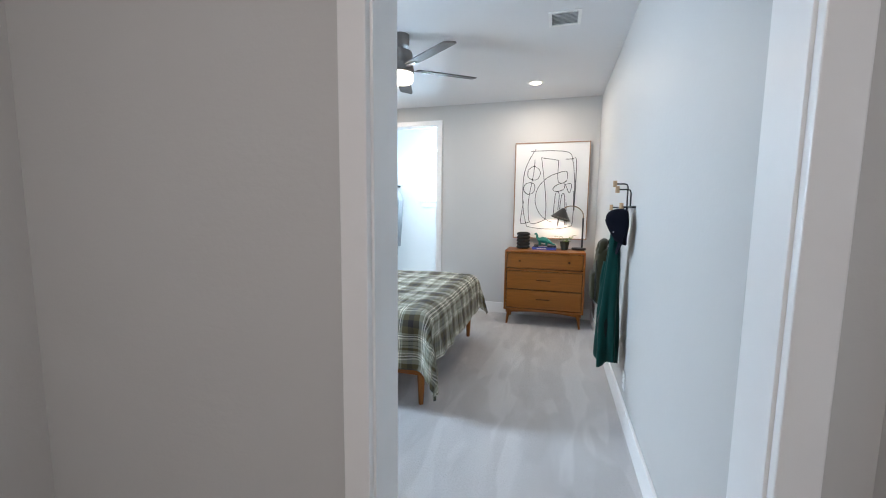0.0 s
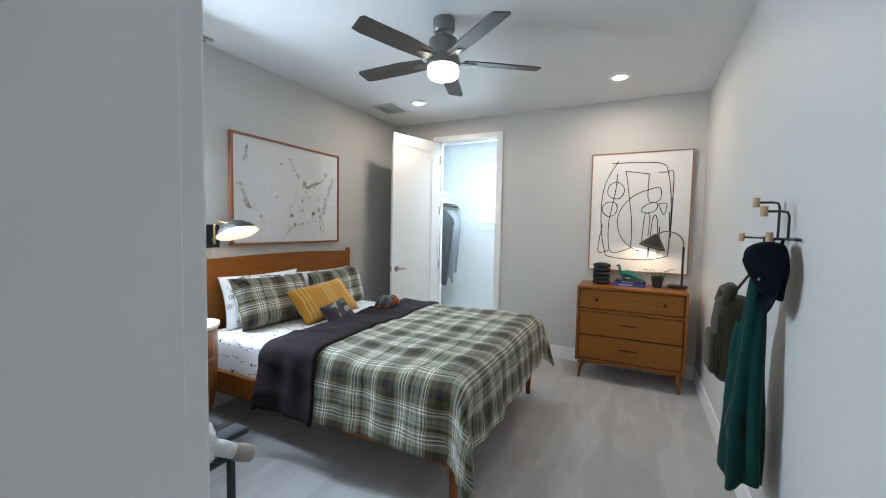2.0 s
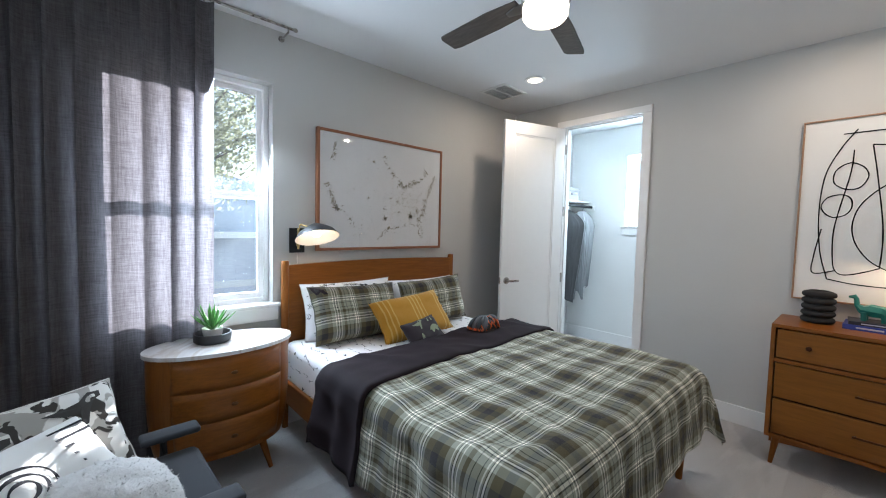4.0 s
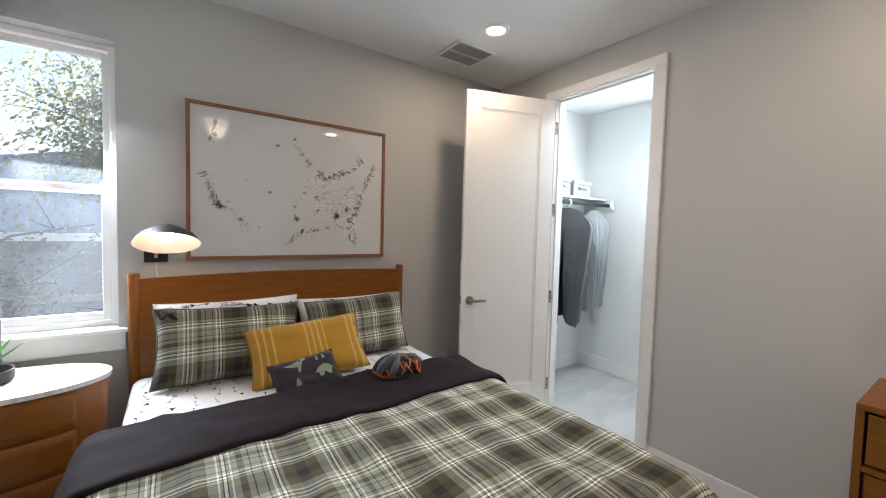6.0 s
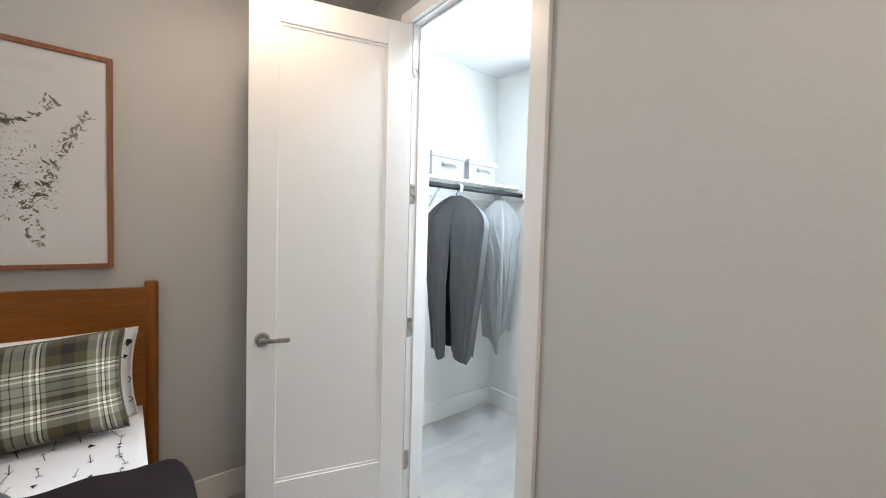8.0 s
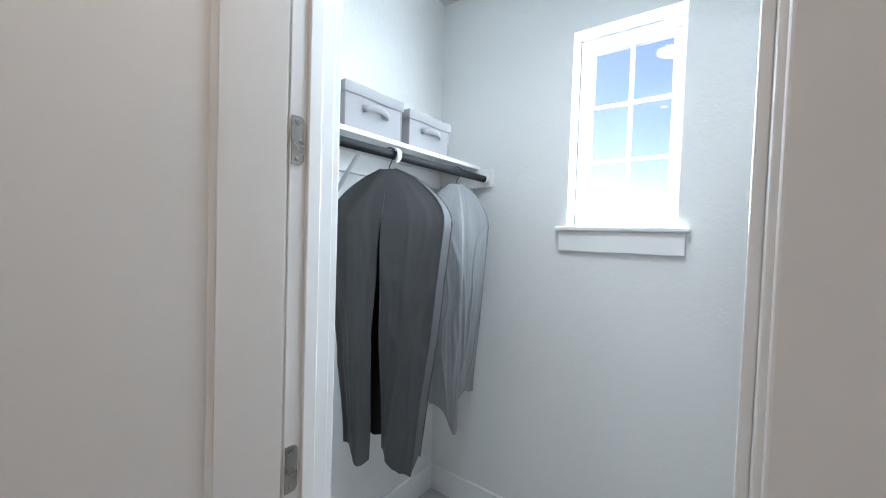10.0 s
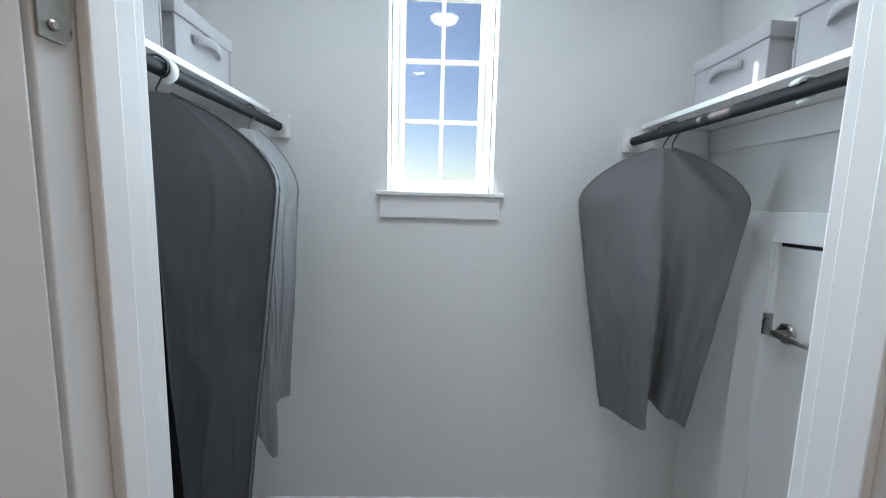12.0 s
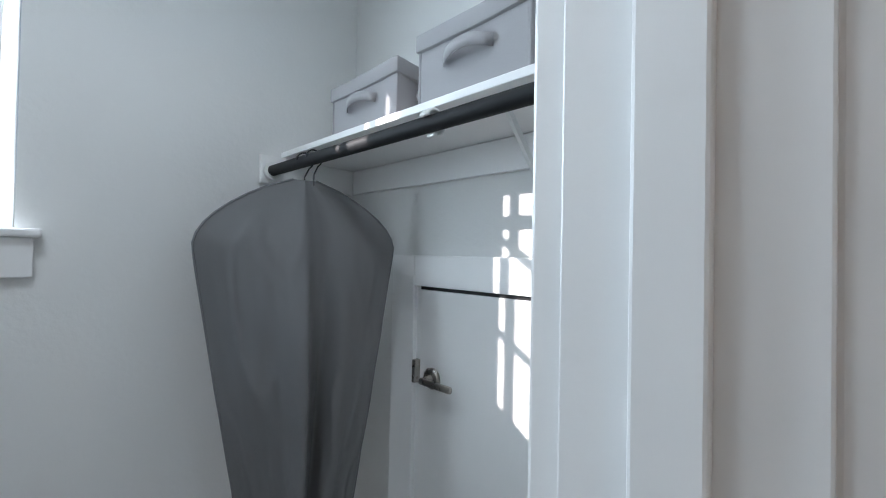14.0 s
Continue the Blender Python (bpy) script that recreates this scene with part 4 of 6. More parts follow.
def baseball_glove():
    g = thing("baseball_glove", "grey leather baseball glove with orange laces", "baseball glove", pose(-1.875, 3.68, 0.668, 0, 0, 8))
    LEA = plain("grey_leather", (0.085, 0.09, 0.10), 0.5, 0.4, 0.15, 0.2)
    DARKL = plain("dark_leather", (0.028, 0.030, 0.036), 0.5, 0.4, 0.15, 0.2)
    ORA = plain("orange_lace", (0.60, 0.11, 0.02), 0.6)

    def shell(a, b):
        """The closed glove: a runs round, b from the rim to the crown, in degrees."""
        lump = 1 + 0.05 * math.sin(5 * radians(a)) * math.cos(radians(b))
        return Vector((0.088 * math.cos(radians(a)) * math.cos(radians(b)) * lump, 0.125 * math.sin(radians(a)) * math.cos(radians(b)) * lump, 0.004 + 0.098 * math.sin(radians(b)) ** 0.85))
    solid(part("palm", grid_bm(36, 12, lambda u, v: shell(360 * u, 90 * v)), LEA, g, "", "all"), 0.006)
    for k in range(4):
        a0 = -118 + 24 * k
        pts = [shell(a0 + 3 * i, 4 + 14 * i) * 1.05 for i in range(6)]
        part("finger", tube_bm(pts, [0.012, 0.017, 0.018, 0.017, 0.014, 0.009], 10), LEA if k % 2 else DARKL, g, "", "all")
    part("thumb", tube_bm([shell(62, 2) * 1.04, shell(58, 25) * 1.06, shell(50, 50) * 1.05, shell(30, 70) * 1.03], [0.017, 0.021, 0.020, 0.010], 10), LEA, g, "", "all")
    web = grid_bm(12, 8, lambda u, v: shell(-45 + 75 * u, 8 + 52 * v) * 1.03)
    solid(part("web", web, DARKL, g, "dark laced web", "all"), 0.004)
    c = shell(28, 22)
    out = Vector((c.x, c.y, 0.03)).normalized()
    m = Matrix.Translation(c * 1.04) @ out.to_track_quat("Z", "Y").to_matrix().to_4x4()
    part("wrist_opening", lathe_bm([(0.026, 0), (0.033, 0.007), (0.026, 0.012), (0.022, 0.004), (0, 0.003)], 22, m), ORA, g, "orange bound opening", True)
    # black disc stands in for the shade inside the wrist opening
    part("opening_shadow", lathe_bm([(0, 0.006), (0.024, 0.0065)], 18, m), plain("painted_opening_shade", (0.008, 0.008, 0.009), 0.9), g)
    for (a, b), mat in (((8, 58), DARKL), ((52, 34), plain("navy_badge", (0.015, 0.02, 0.07), 0.5))):
        c = shell(a, b)
        n = Vector((c.x * 1.2, c.y * 0.8, c.z * 1.3)).normalized()
        part("badge", lathe_bm([(0, 0.010), (0.016, 0.009), (0.020, 0.005), (0.020, 0.0)], 18, Matrix.Translation(c) @ n.to_track_quat("Z", "Y").to_matrix().to_4x4()), mat, g, "round badge")
        part("badge_mark", box_bm(-0.009, 0.009, -0.003, 0.003, 0.010, 0.0112), ORA, g).matrix_basis = Matrix.Translation(c) @ n.to_track_quat("Z", "Y").to_matrix().to_4x4()
    for k in range(9):
        a0, b0 = -48 + 9 * k, 10 + 6 * (k % 3)
        d = 16 if k % 2 else -16
        part("lace", tube_bm([shell(a0, b0) * 1.09, shell(a0 + d * 0.5, b0 + 14) * 1.12, shell(a0 + d, b0 + 30) * 1.09], 0.0036, 6), ORA, g, "orange lace")
    for k in range(10):
        a0 = -125 + 9 * k
        part("lace", tube_bm([shell(a0, 6) * 1.10, shell(a0 + 4, 13) * 1.16, shell(a0 + 8, 6) * 1.10], 0.0036, 6), ORA, g, "orange lace")
    part("lace", tube_bm([shell(-30 + 12 * i, 66 + 2 * (i % 2)) * 1.07 for i in range(7)], 0.004, 6), ORA, g, "orange lace")


baseball_glove()


# ---- dresser and what stands on it ----
def dresser():
    x0, x1, y0, y1, z0, z1 = -0.398, 0.485, 4.625, 5.055, 0.172, 0.868
    cx = (x0 + x1) / 2
    d = thing("dresser", "acorn-stained three-drawer wooden dresser on tapered legs", "dresser", (cx, y0, 0))
    T = Matrix.Translation((-cx, -y0, 0))

    def dp(name, bm, mat, label="", parent=None, smooth=False):
        bmesh.ops.transform(bm, matrix=T, verts=bm.verts)
        return part(name, bm, mat, parent or d, label, smooth)
    t = 0.022
    dp("top", box_bm(x0, x1, y0, y1, z1 - t, z1, 0.003), OAKX)
    dp("side_panel", box_bm(x0, x0 + t, y0, y1, z0, z1 - t, 0.002), OAKZ)
    dp("side_panel", box_bm(x1 - t, x1, y0, y1, z0, z1 - t, 0.002), OAKZ)
    dp("bottom_panel", box_bm(x0 + t, x1 - t, y0, y1, z0, z0 + t, 0.002), OAKX)
    dp("back_panel", box_bm(x0 + t, x1 - t, y1 - 0.012, y1, z0 + t, z1 - t), OAKX)
    dp("divider", box_bm(x0 + t, x1 - t, y0, y1 - 0.012, 0.640, 0.660, 0.002), OAKX)
    dp("carcass", box_bm(x0 + t, x1 - t, y0 + 0.03, y1 - 0.012, z0 + t, 0.640), plain("dresser_inside", (0.06, 0.03, 0.015), 0.8))
    DARKB = metal("dark_bronze_pull", (0.075, 0.03, 0.016), 0.4)
    for k, (za, zb) in enumerate(((0.664, 0.842), (0.420, 0.636), (0.198, 0.416))):
        dr = dp("drawer", box_bm(x0 + t + 0.007, x1 - t - 0.007, y0 + 0.006, y0 + 0.026, za + 0.004, zb - 0.004, 0.003), DRAWERW)
        zz = (za + zb) / 2
        if k == 0:
            for x in (cx - 0.27, cx + 0.27):
                dp("knob", lathe_bm([(0.005, 0), (0.005, 0.010), (0.013, 0.014), (0.013, 0.020), (0.009, 0.023), (0, 0.024)], 18, pose(x, y0 + 0.004, zz, 90)), DARKB, "small round wooden-brown knob", dr, True)
        else:
            bm = tube_bm([(cx - 0.075, y0 - 0.016, zz + 0.01), (cx + 0.075, y0 - 0.016, zz + 0.01)], 0.0055, 10)
            for x in (cx - 0.062, cx + 0.062):
                tube_bm([(x, y0 + 0.004, zz + 0.01), (x, y0 - 0.016, zz + 0.01)], 0.004, 8, bm)
            dp("bar_pull", bm, DARKB, "slim dark bronze bar pull", dr, True)
    for x, y, sx, sy in ((x0 + 0.055, y0 + 0.05, -0.02, -0.02), (x1 - 0.055, y0 + 0.05, 0.02, -0.02), (x0 + 0.055, y1 - 0.05, -0.02, 0.02), (x1 - 0.055, y1 - 0.05, 0.02, 0.02)):
        dp("leg", cyl_bm((x, y, z0), (x + sx, y + sy, 0.0), 0.021, 0.011, 18), OAKZ, "", None, True)
    n = 16
    pts = [(x0 + 0.02, z0), (x1 - 0.02, z0)] + [(x1 - 0.02 + (x0 - x1 + 0.04) * i / n, z0 - 0.045 + 0.030 * math.sin(math.pi * i / n)) for i in range(n + 1)]
    dp("apron", prism_bm(pts, y0 + 0.045, y0 + 0.062, Matrix(((1, 0, 0, 0), (0, 0, 1, 0), (0, 1, 0, 0), (0, 0, 0, 1))), 0.001), OAKX)


dresser()
DT = 0.868
CERAM = plain("matte_black_ceramic", (0.022, 0.022, 0.023), 0.75, 0.3, 0.2, 0.3)
v = thing("ringed_vase", "matte black vase of stacked rounded rings", "vase", (-0.215, 4.90, DT))
prof = [(0, 0), (0.058, 0)]
for k in range(5):
    zc = 0.020 + 0.039 * k
    prof += [(0.058 + 0.022 * math.cos(radians(a)), zc + 0.0185 * math.sin(radians(a))) for a in range(-75, 76, 15)]
prof += [(0.045, 0.200), (0.040, 0.15), (0, 0.15)]
part("body", lathe_bm(prof, 40), CERAM, v, "", True)


def book(x, y, z, w, d, h, turn, col, label):
    b = thing("book", label, "book", pose(x, y, z, 0, 0, turn), "books under the dinosaur")
    COV = plain("book_cover", col, 0.5)
    bm = box_bm(-w / 2, w / 2, -d / 2, d / 2, 0, 0.003)
    box_bm(-w / 2, w / 2, -d / 2, d / 2, h - 0.003, h, bm=bm)
    box_bm(-w / 2, w / 2, -d / 2, -d / 2 + 0.003, 0.003, h - 0.003, bm=bm)
    part("cover", bm, COV, b)
    part("pages", box_bm(-w / 2 + 0.004, w / 2 - 0.004, -d / 2 + 0.003, d / 2 - 0.005, 0.003, h - 0.003), plain("book_pages", (0.70, 0.67, 0.60), 0.9), b)
    part("spine_mark", box_bm(-w * 0.3, w * 0.1, -d / 2 - 0.0008, -d / 2, h * 0.35, h * 0.65), plain("spine_print", (0.6, 0.6, 0.62), 0.6), b)


book(0.035, 4.905, DT, 0.27, 0.20, 0.030, -3, (0.03, 0.055, 0.30), "thick blue hardback book lying flat")
book(0.040, 4.905, DT + 0.030, 0.25, 0.18, 0.020, 2, (0.015, 0.017, 0.03), "black hardback book on a blue one")


def dinosaur(x, y, z):
    """One plain low-poly figure of a long-necked dinosaur."""
    bm = bmesh.new()
    tube_bm([(-0.105, 0, 0.128), (-0.082, 0, 0.132), (-0.074, 0, 0.120), (-0.070, 0, 0.085), (-0.050, 0, 0.062), (-0.015, 0, 0.060), (0.030, 0, 0.056), (0.07, 0, 0.038), (0.11, 0, 0.018), (0.145, 0, 0.010)],
            [0.006, 0.015, 0.012, 0.013, 0.026, 0.038, 0.036, 0.022, 0.010, 0.003], 7, bm)
    for lx, ly in ((-0.035, -0.022), (-0.035, 0.022), (0.045, -0.022), (0.045, 0.022)):
        cyl_bm((lx, ly, 0.05), (lx, ly, 0.0), 0.016, 0.012, 6, bm)
    me = part("dinosaur_figurine", bm, plain("teal_lacquer", (0.015, 0.16, 0.13), 0.4), None)
    me.matrix_basis = pose(x, y, z, 0, 0, -10)
    tagged(me, "glossy teal faceted dinosaur figurine on books", "figurine")


dinosaur(0.015, 4.895, DT + 0.0505)


def leaf_bm(bm, base, d, up, length, width, droop=0.2, seg=4):
    """A curved leaf blade from base along d."""
    d, up = Vector(d).normalized(), Vector(up).normalized()
    side = d.cross(up).normalized()
    row = []
    for i in range(seg + 1):
        s = i / seg
        c = Vector(base) + d * (length * s) - Vector((0, 0, 1)) * droop * length * s * s
        w = width / 2 * (math.sin(math.pi * min(1, 0.12 + 0.88 * s)) if s < 1 else 0.0)
        row.append((bm.verts.new(c - side * w), bm.verts.new(c - up * w * 0.35), bm.verts.new(c + side * w)))
    for a, b in zip(row, row[1:]):
        bm.faces.new((a[0], a[1], b[1], b[0]))
        bm.faces.new((a[1], a[2], b[2], b[1]))
    return bm


def small_plant(x, y, z):
    p = thing("potted_plant", "small leafy green plant in a dark faceted pot", "plant", (x, y, z))
    part("pot", lathe_bm([(0, 0), (0.036, 0), (0.052, 0.085), (0.055, 0.100), (0.048, 0.100), (0.045, 0.088), (0, 0.088)], 8), plain("dark_green_pot", (0.02, 0.028, 0.022), 0.5), p)
    LEAF = plain("fresh_leaf", (0.10, 0.20, 0.035), 0.5, 0.4, 0.3)
    r = random.Random(8)
    for k in range(14):
        a = r.uniform(0, 6.28)
        b = Vector((0.012 * math.cos(a), 0.012 * math.sin(a), 0.09))
        tip = Vector((r.uniform(0.04, 0.09) * math.cos(a), r.uniform(0.04, 0.08) * math.sin(a), 0.09 + r.uniform(0.02, 0.07)))
        if k == 0:
            tip = Vector((0.11, 0.0, 0.175))
        if k == 1:
            tip = Vector((-0.10, -0.01, 0.165))
        st = part("stem", tube_bm([b, (b + tip) / 2 + Vector((0, 0, 0.015)), tip], 0.0016, 5), LEAF, p)
        bm = bmesh.new()
        for q in range(5):
            aa = a + radians(-80 + 40 * q)
            leaf_bm(bm, tip, (math.cos(aa), math.sin(aa), 0.15), (0, 0, 1), r.uniform(0.026, 0.040), 0.014, 0.4)
        part("leaf", bm, LEAF, p)


small_plant(0.262, 4.90, DT)


def table_lamp(x, y, z):
    l = thing("table_lamp", "black arched desk lamp with cone shade, lit", "lamp", (x, y, z))
    part("base", lathe_bm([(0, 0), (0.080, 0), (0.082, 0.004), (0.082, 0.020), (0.078, 0.024), (0, 0.024)], 40), BLACK, l, "", True)
    sx, sy, sz = -0.215, -0.09, 0.400     # the shade's hub, from the base
    px, py = 0.035, 0.02
    part("pole", cyl_bm((px, py, 0.02), (px, py, 0.375), 0.010, seg=16), BLACK, l, "", True)
    n = 14
    pts = [(px, py, 0.37)] + [(px + (sx - px) * (0.5 - 0.5 * math.cos(math.pi * i / n)) * 0.98, py + (sy - py) * (0.5 - 0.5 * math.cos(math.pi * i / n)), 0.40 + 0.115 * math.sin(math.pi * i / n * 0.93)) for i in range(n + 1)]
    part("arm", tube_bm(pts, 0.0058, 10), metal("dark_bronze", (0.28, 0.20, 0.13), 0.35), l, "bronze arched arm", True)
    m = pose(sx, sy, sz - 0.005, -8, 16, 0)
    sh = part("shade", lathe_bm([(0.012, 0.095), (0.022, 0.090), (0.115, -0.028), (0.113, -0.028), (0.020, 0.083), (0.012, 0.085)], 36, m), BLACK, l, "black metal cone shade", True)
    part("bulb", lathe_bm([(0, -0.012), (0.020, -0.004), (0.026, 0.016), (0.016, 0.042), (0.012, 0.060)], 20, m), glow("warm_bulb", (1.0, 0.72, 0.42), 4.5), sh, "glowing warm bulb", True)


table_lamp(0.425, 4.965, DT)


# ---- pictures ----
def picture(name, label, along, c, w, h, frame_w, depth, mat, paper, normal):
    """A framed picture: along is the wall's horizontal direction, normal looks into the room."""
    a, n = Vector(along), Vector(normal)
    m = Matrix(((a.x, 0, n.x, c[0]), (a.y, 0, n.y, c[1]), (0, 1, 0, c[2]), (0, 0, 0, 1)))
    p = thing(name, label, "picture", m)
    part("frame", box_bm(-w / 2, -w / 2 + frame_w, -h / 2, h / 2, 0, depth, 0.002), mat, p)
    part("frame", box_bm(w / 2 - frame_w, w / 2, -h / 2, h / 2, 0, depth, 0.002), mat, p)
    part("frame", box_bm(-w / 2 + frame_w, w / 2 - frame_w, -h / 2, -h / 2 + frame_w, 0, depth, 0.002), mat, p)
    part("frame", box_bm(-w / 2 + frame_w, w / 2 - frame_w, h / 2 - frame_w, h / 2, 0, depth, 0.002), mat, p)
    part("sheet", box_bm(-w / 2 + frame_w, w / 2 - frame_w, -h / 2 + frame_w, h / 2 - frame_w, 0.002, depth - 0.010), paper, p)
    return p


CANVAS = fabric("white_canvas", (0.80, 0.79, 0.77), 0.85, 700, 0.02, 0.0)
art = picture("line_art", "white canvas with black abstract line drawing, thin frame", (1, 0, 0), (0.0765, YN - 0.001, 1.562), 0.869, 1.160, 0.010, 0.040, wood("pale_frame_wood", (0.30, 0.17, 0.10), (0.45, 0.28, 0.18), 0.5), CANVAS, (0, -1, 0))
BRUSH = plain("black_ink_line", (0.015, 0.015, 0.016), 0.8, 0.2)


def stroke(*pts, closed=False, width=0.0065):
    """One brush line on the canvas; points run 0..100 across and 0..100 down; smoothed."""
    P = [Vector(((u / 100 - 0.5) * 0.85, (0.5 - v / 100) * 1.14, 0.0335)) for u, v in zip(pts[::2], pts[1::2])]
    n, out = len(P), []
    segs = n if closed else n - 1
    for i in range(segs):
        p0, p1, p2, p3 = (P[(i - 1) % n], P[i], P[(i + 1) % n], P[(i + 2) % n]) if closed else (P[max(i - 1, 0)], P[i], P[i + 1], P[min(i + 2, n - 1)])
        for k in range(8):
            t = k / 8
            out.append(0.5 * ((2 * p1) + (p2 - p0) * t + (2 * p0 - 5 * p1 + 4 * p2 - p3) * t * t + (3 * p1 - p0 - 3 * p2 + p3) * t ** 3))
    out.append(P[0] if closed else P[-1])
    bm, prev = bmesh.new(), None
    for i, q in enumerate(out):
        d = (out[min(i + 1, len(out) - 1)] - out[max(i - 1, 0)])
        d = d.normalized() if d.length > 1e-6 else Vector((1, 0, 0))
        s = Vector((-d.y, d.x, 0)) * width / 2 * (1 + 0.35 * noise.noise((q.x * 30, q.y * 30, 1)))
        cur = [bm.verts.new(q + o) for o in (s + Vector((0, 0, -0.004)), s, -s, -s + Vector((0, 0, -0.004)))]
        if prev:
            for k in range(3):
                bm.faces.new((prev[k], prev[k + 1], cur[k + 1], cur[k]))
        prev = cur
    part("ink_line", bm, BRUSH, art)


stroke(21, 8, 50, 8, 72, 10, 78, 17, 82, 40, 83, 70)
stroke(28, 6, 20, 16, 13, 30, 11, 50, 13, 72, 18, 88)
stroke(18, 88, 35, 90, 60, 90, 78, 87, 81, 84, 82, 70, 83, 62)
stroke(27, 17, 26, 30, 20, 58, 20, 75, 22, 83, 28, 85, 42, 81, 44, 78, 44, 60, 40, 35, 36, 15)
stroke(36, 15, 48, 16.5, 59.5, 18)
stroke(59.5, 18, 60, 40, 71, 39.5, 71, 30, 60, 31, 45, 36, 33, 46, 29, 57, 31, 67, 38, 76, 47, 81, 54, 83)
stroke(69, 17, 77, 17, 83, 17.5, 83.5, 40, 83, 62)
stroke(27, 24, 33, 27, 35, 32, 31, 37.5, 24, 38, 18, 34.5, 18, 28.5, 22, 25, closed=True)
stroke(22, 41, 27, 43, 28, 48, 25, 52, 19, 53.5, 14, 51, 12, 47, 15, 42.5, closed=True)
stroke(68, 42, 69, 46, 66, 49, 58, 50.5, 53, 48.5, 56, 45, 62, 42.5, closed=True)
stroke(70, 43, 78, 43, 75.5, 52, 70, 43)
stroke(55, 75, 57, 53, 62, 53, 61, 70)
stroke(62, 88, 65, 56, 69.5, 56, 71, 86)
stroke(61, 87, 63, 70)
stroke(72, 62, 73, 86)
stroke(13, 60, 10, 75, 10, 85, 22, 83)
stroke(81, 50, 82, 66)

PAPER = plain("map_paper", (0.72, 0.715, 0.72), 0.8, 0.2, 0.05, 0.0)
usmap = picture("framed_map", "walnut-framed pale map print dotted with bronze flecks", (0, 1, 0), (XW + 0.001, 3.3815, 1.648), 1.189, 0.878, 0.020, 0.036, FRAMEW, PAPER, (1, 0, 0))
part("glazing", box_bm(-0.575, 0.575, -0.420, 0.420, 0.0295, 0.0315), PICGLASS, usmap).visible_shadow = False
FLECK = plain("bronze_fleck", (0.25, 0.225, 0.17), 0.6, 0.5, 0.5)
MAPW, MAPH = 1.13, 0.82


def fleck(bm, u, v, r, rng, stretch=1.0, ang=0.0):
    """An uneven blot; u and v run 0..100 across and down the sheet."""
    c = Vector(((u / 100 - 0.5) * MAPW, (0.5 - v / 100) * MAPH, 0.0268))
    n = 9
    ring = []
    for i in range(n):
        t = 6.283 * i / n
        rr = 0.43 * r * rng.uniform(0.35, 1.5)
        x, y = rr * math.cos(t) * stretch, rr * math.sin(t)
        ring.append(bm.verts.new(c + Vector((x * math.cos(ang) - y * math.sin(ang), x * math.sin(ang) + y * math.cos(ang), 0))))
    bm.faces.new(ring)


rng = random.Random(21)
bm = bmesh.new()


def coast(pts, count, spread, r0, r1):
    P = list(zip(pts[::2], pts[1::2]))
    for k in range(count):
        s = rng.uniform(0, len(P) - 1.001)
        i, t = int(s), s - int(s)
        u = P[i][0] + (P[i + 1][0] - P[i][0]) * t + rng.gauss(0, spread)
        w = P[i][1] + (P[i + 1][1] - P[i][1]) * t + rng.gauss(0, spread)
        fleck(bm, u, w, rng.uniform(r0, r1) * rng.choice((0.6, 1, 1, 1.6)), rng, rng.uniform(1.2, 4), rng.uniform(0, 3.1))


def city(u, v, spread, count, r):
    """A blot with smaller flecks and short streaks scattered round it."""
    fleck(bm, u, v, r * 1.5, rng, rng.uniform(1, 1.5), rng.uniform(0, 3.1))
    for k in range(count):
        d = abs(rng.gauss(0, spread))
        t = rng.uniform(0, 6.283)
        fleck(bm, u + d * math.cos(t), v + 1.35 * d * math.sin(t), r * rng.uniform(0.25, 0.8) * (1.2 - 0.5 * min(1, d / spread)), rng, rng.uniform(1.2, 4), rng.gauss(0.4, 0.7))


# the two western coasts, the gulf, the peninsula, the eastern seaboard and the lakes
coast((10, 7, 9.5, 14, 7.5, 22), 60, 0.7, 0.002, 0.007)
coast((4, 44, 7, 52, 8, 60, 12, 67), 130, 0.9, 0.002, 0.008)
coast((12, 67, 20, 73, 24, 84, 30, 93), 30, 1.3, 0.0015, 0.004)
coast((43, 97, 46, 89, 50, 84, 60, 81, 70, 79, 78, 79), 120, 0.9, 0.0015, 0.0065)
coast((80, 78, 80, 87, 84, 93, 84, 86, 82, 79), 70, 0.5, 0.002, 0.006)
coast((95, 27, 92, 36, 89, 45, 86, 55, 85, 64, 79, 75), 210, 1.0, 0.002, 0.009)
coast((62, 34, 63, 41, 68, 40, 74, 35, 80, 33, 88, 22), 150, 1.2, 0.002, 0.009)
coast((49, 13, 51, 22, 57, 28), 40, 1.2, 0.0015, 0.006)
for u, w, spread, count, r in ((39, 19, 0.9, 26, 0.010), (56, 30, 1.0, 26, 0.009), (24, 47, 0.7, 14, 0.006), (15, 63, 0.7, 10, 0.006), (21, 75, 1.0, 22, 0.009), (30, 80, 0.6, 8, 0.007), (35, 54, 0.8, 22, 0.008),
                               (49, 73, 1.2, 34, 0.013), (52, 83, 1.2, 30, 0.012), (48, 64, 0.8, 14, 0.007), (53, 53, 1.0, 16, 0.008), (60, 55, 1.4, 22, 0.009), (61, 66, 1.2, 18, 0.007), (72, 70, 1.6, 44, 0.014), (78, 64, 2.2, 60, 0.010)):
    city(u, w, spread, count, r)
for k in range(760):
    u, w = rng.gauss(71, 9), rng.gauss(56, 11)
    if 46 < u < 88 and 32 < w < 78:
        fleck(bm, u, w, rng.uniform(0.0012, 0.0040) * rng.choice((0.7, 1, 1, 1.9)), rng, rng.uniform(1, 2.6), rng.uniform(0, 3.1))
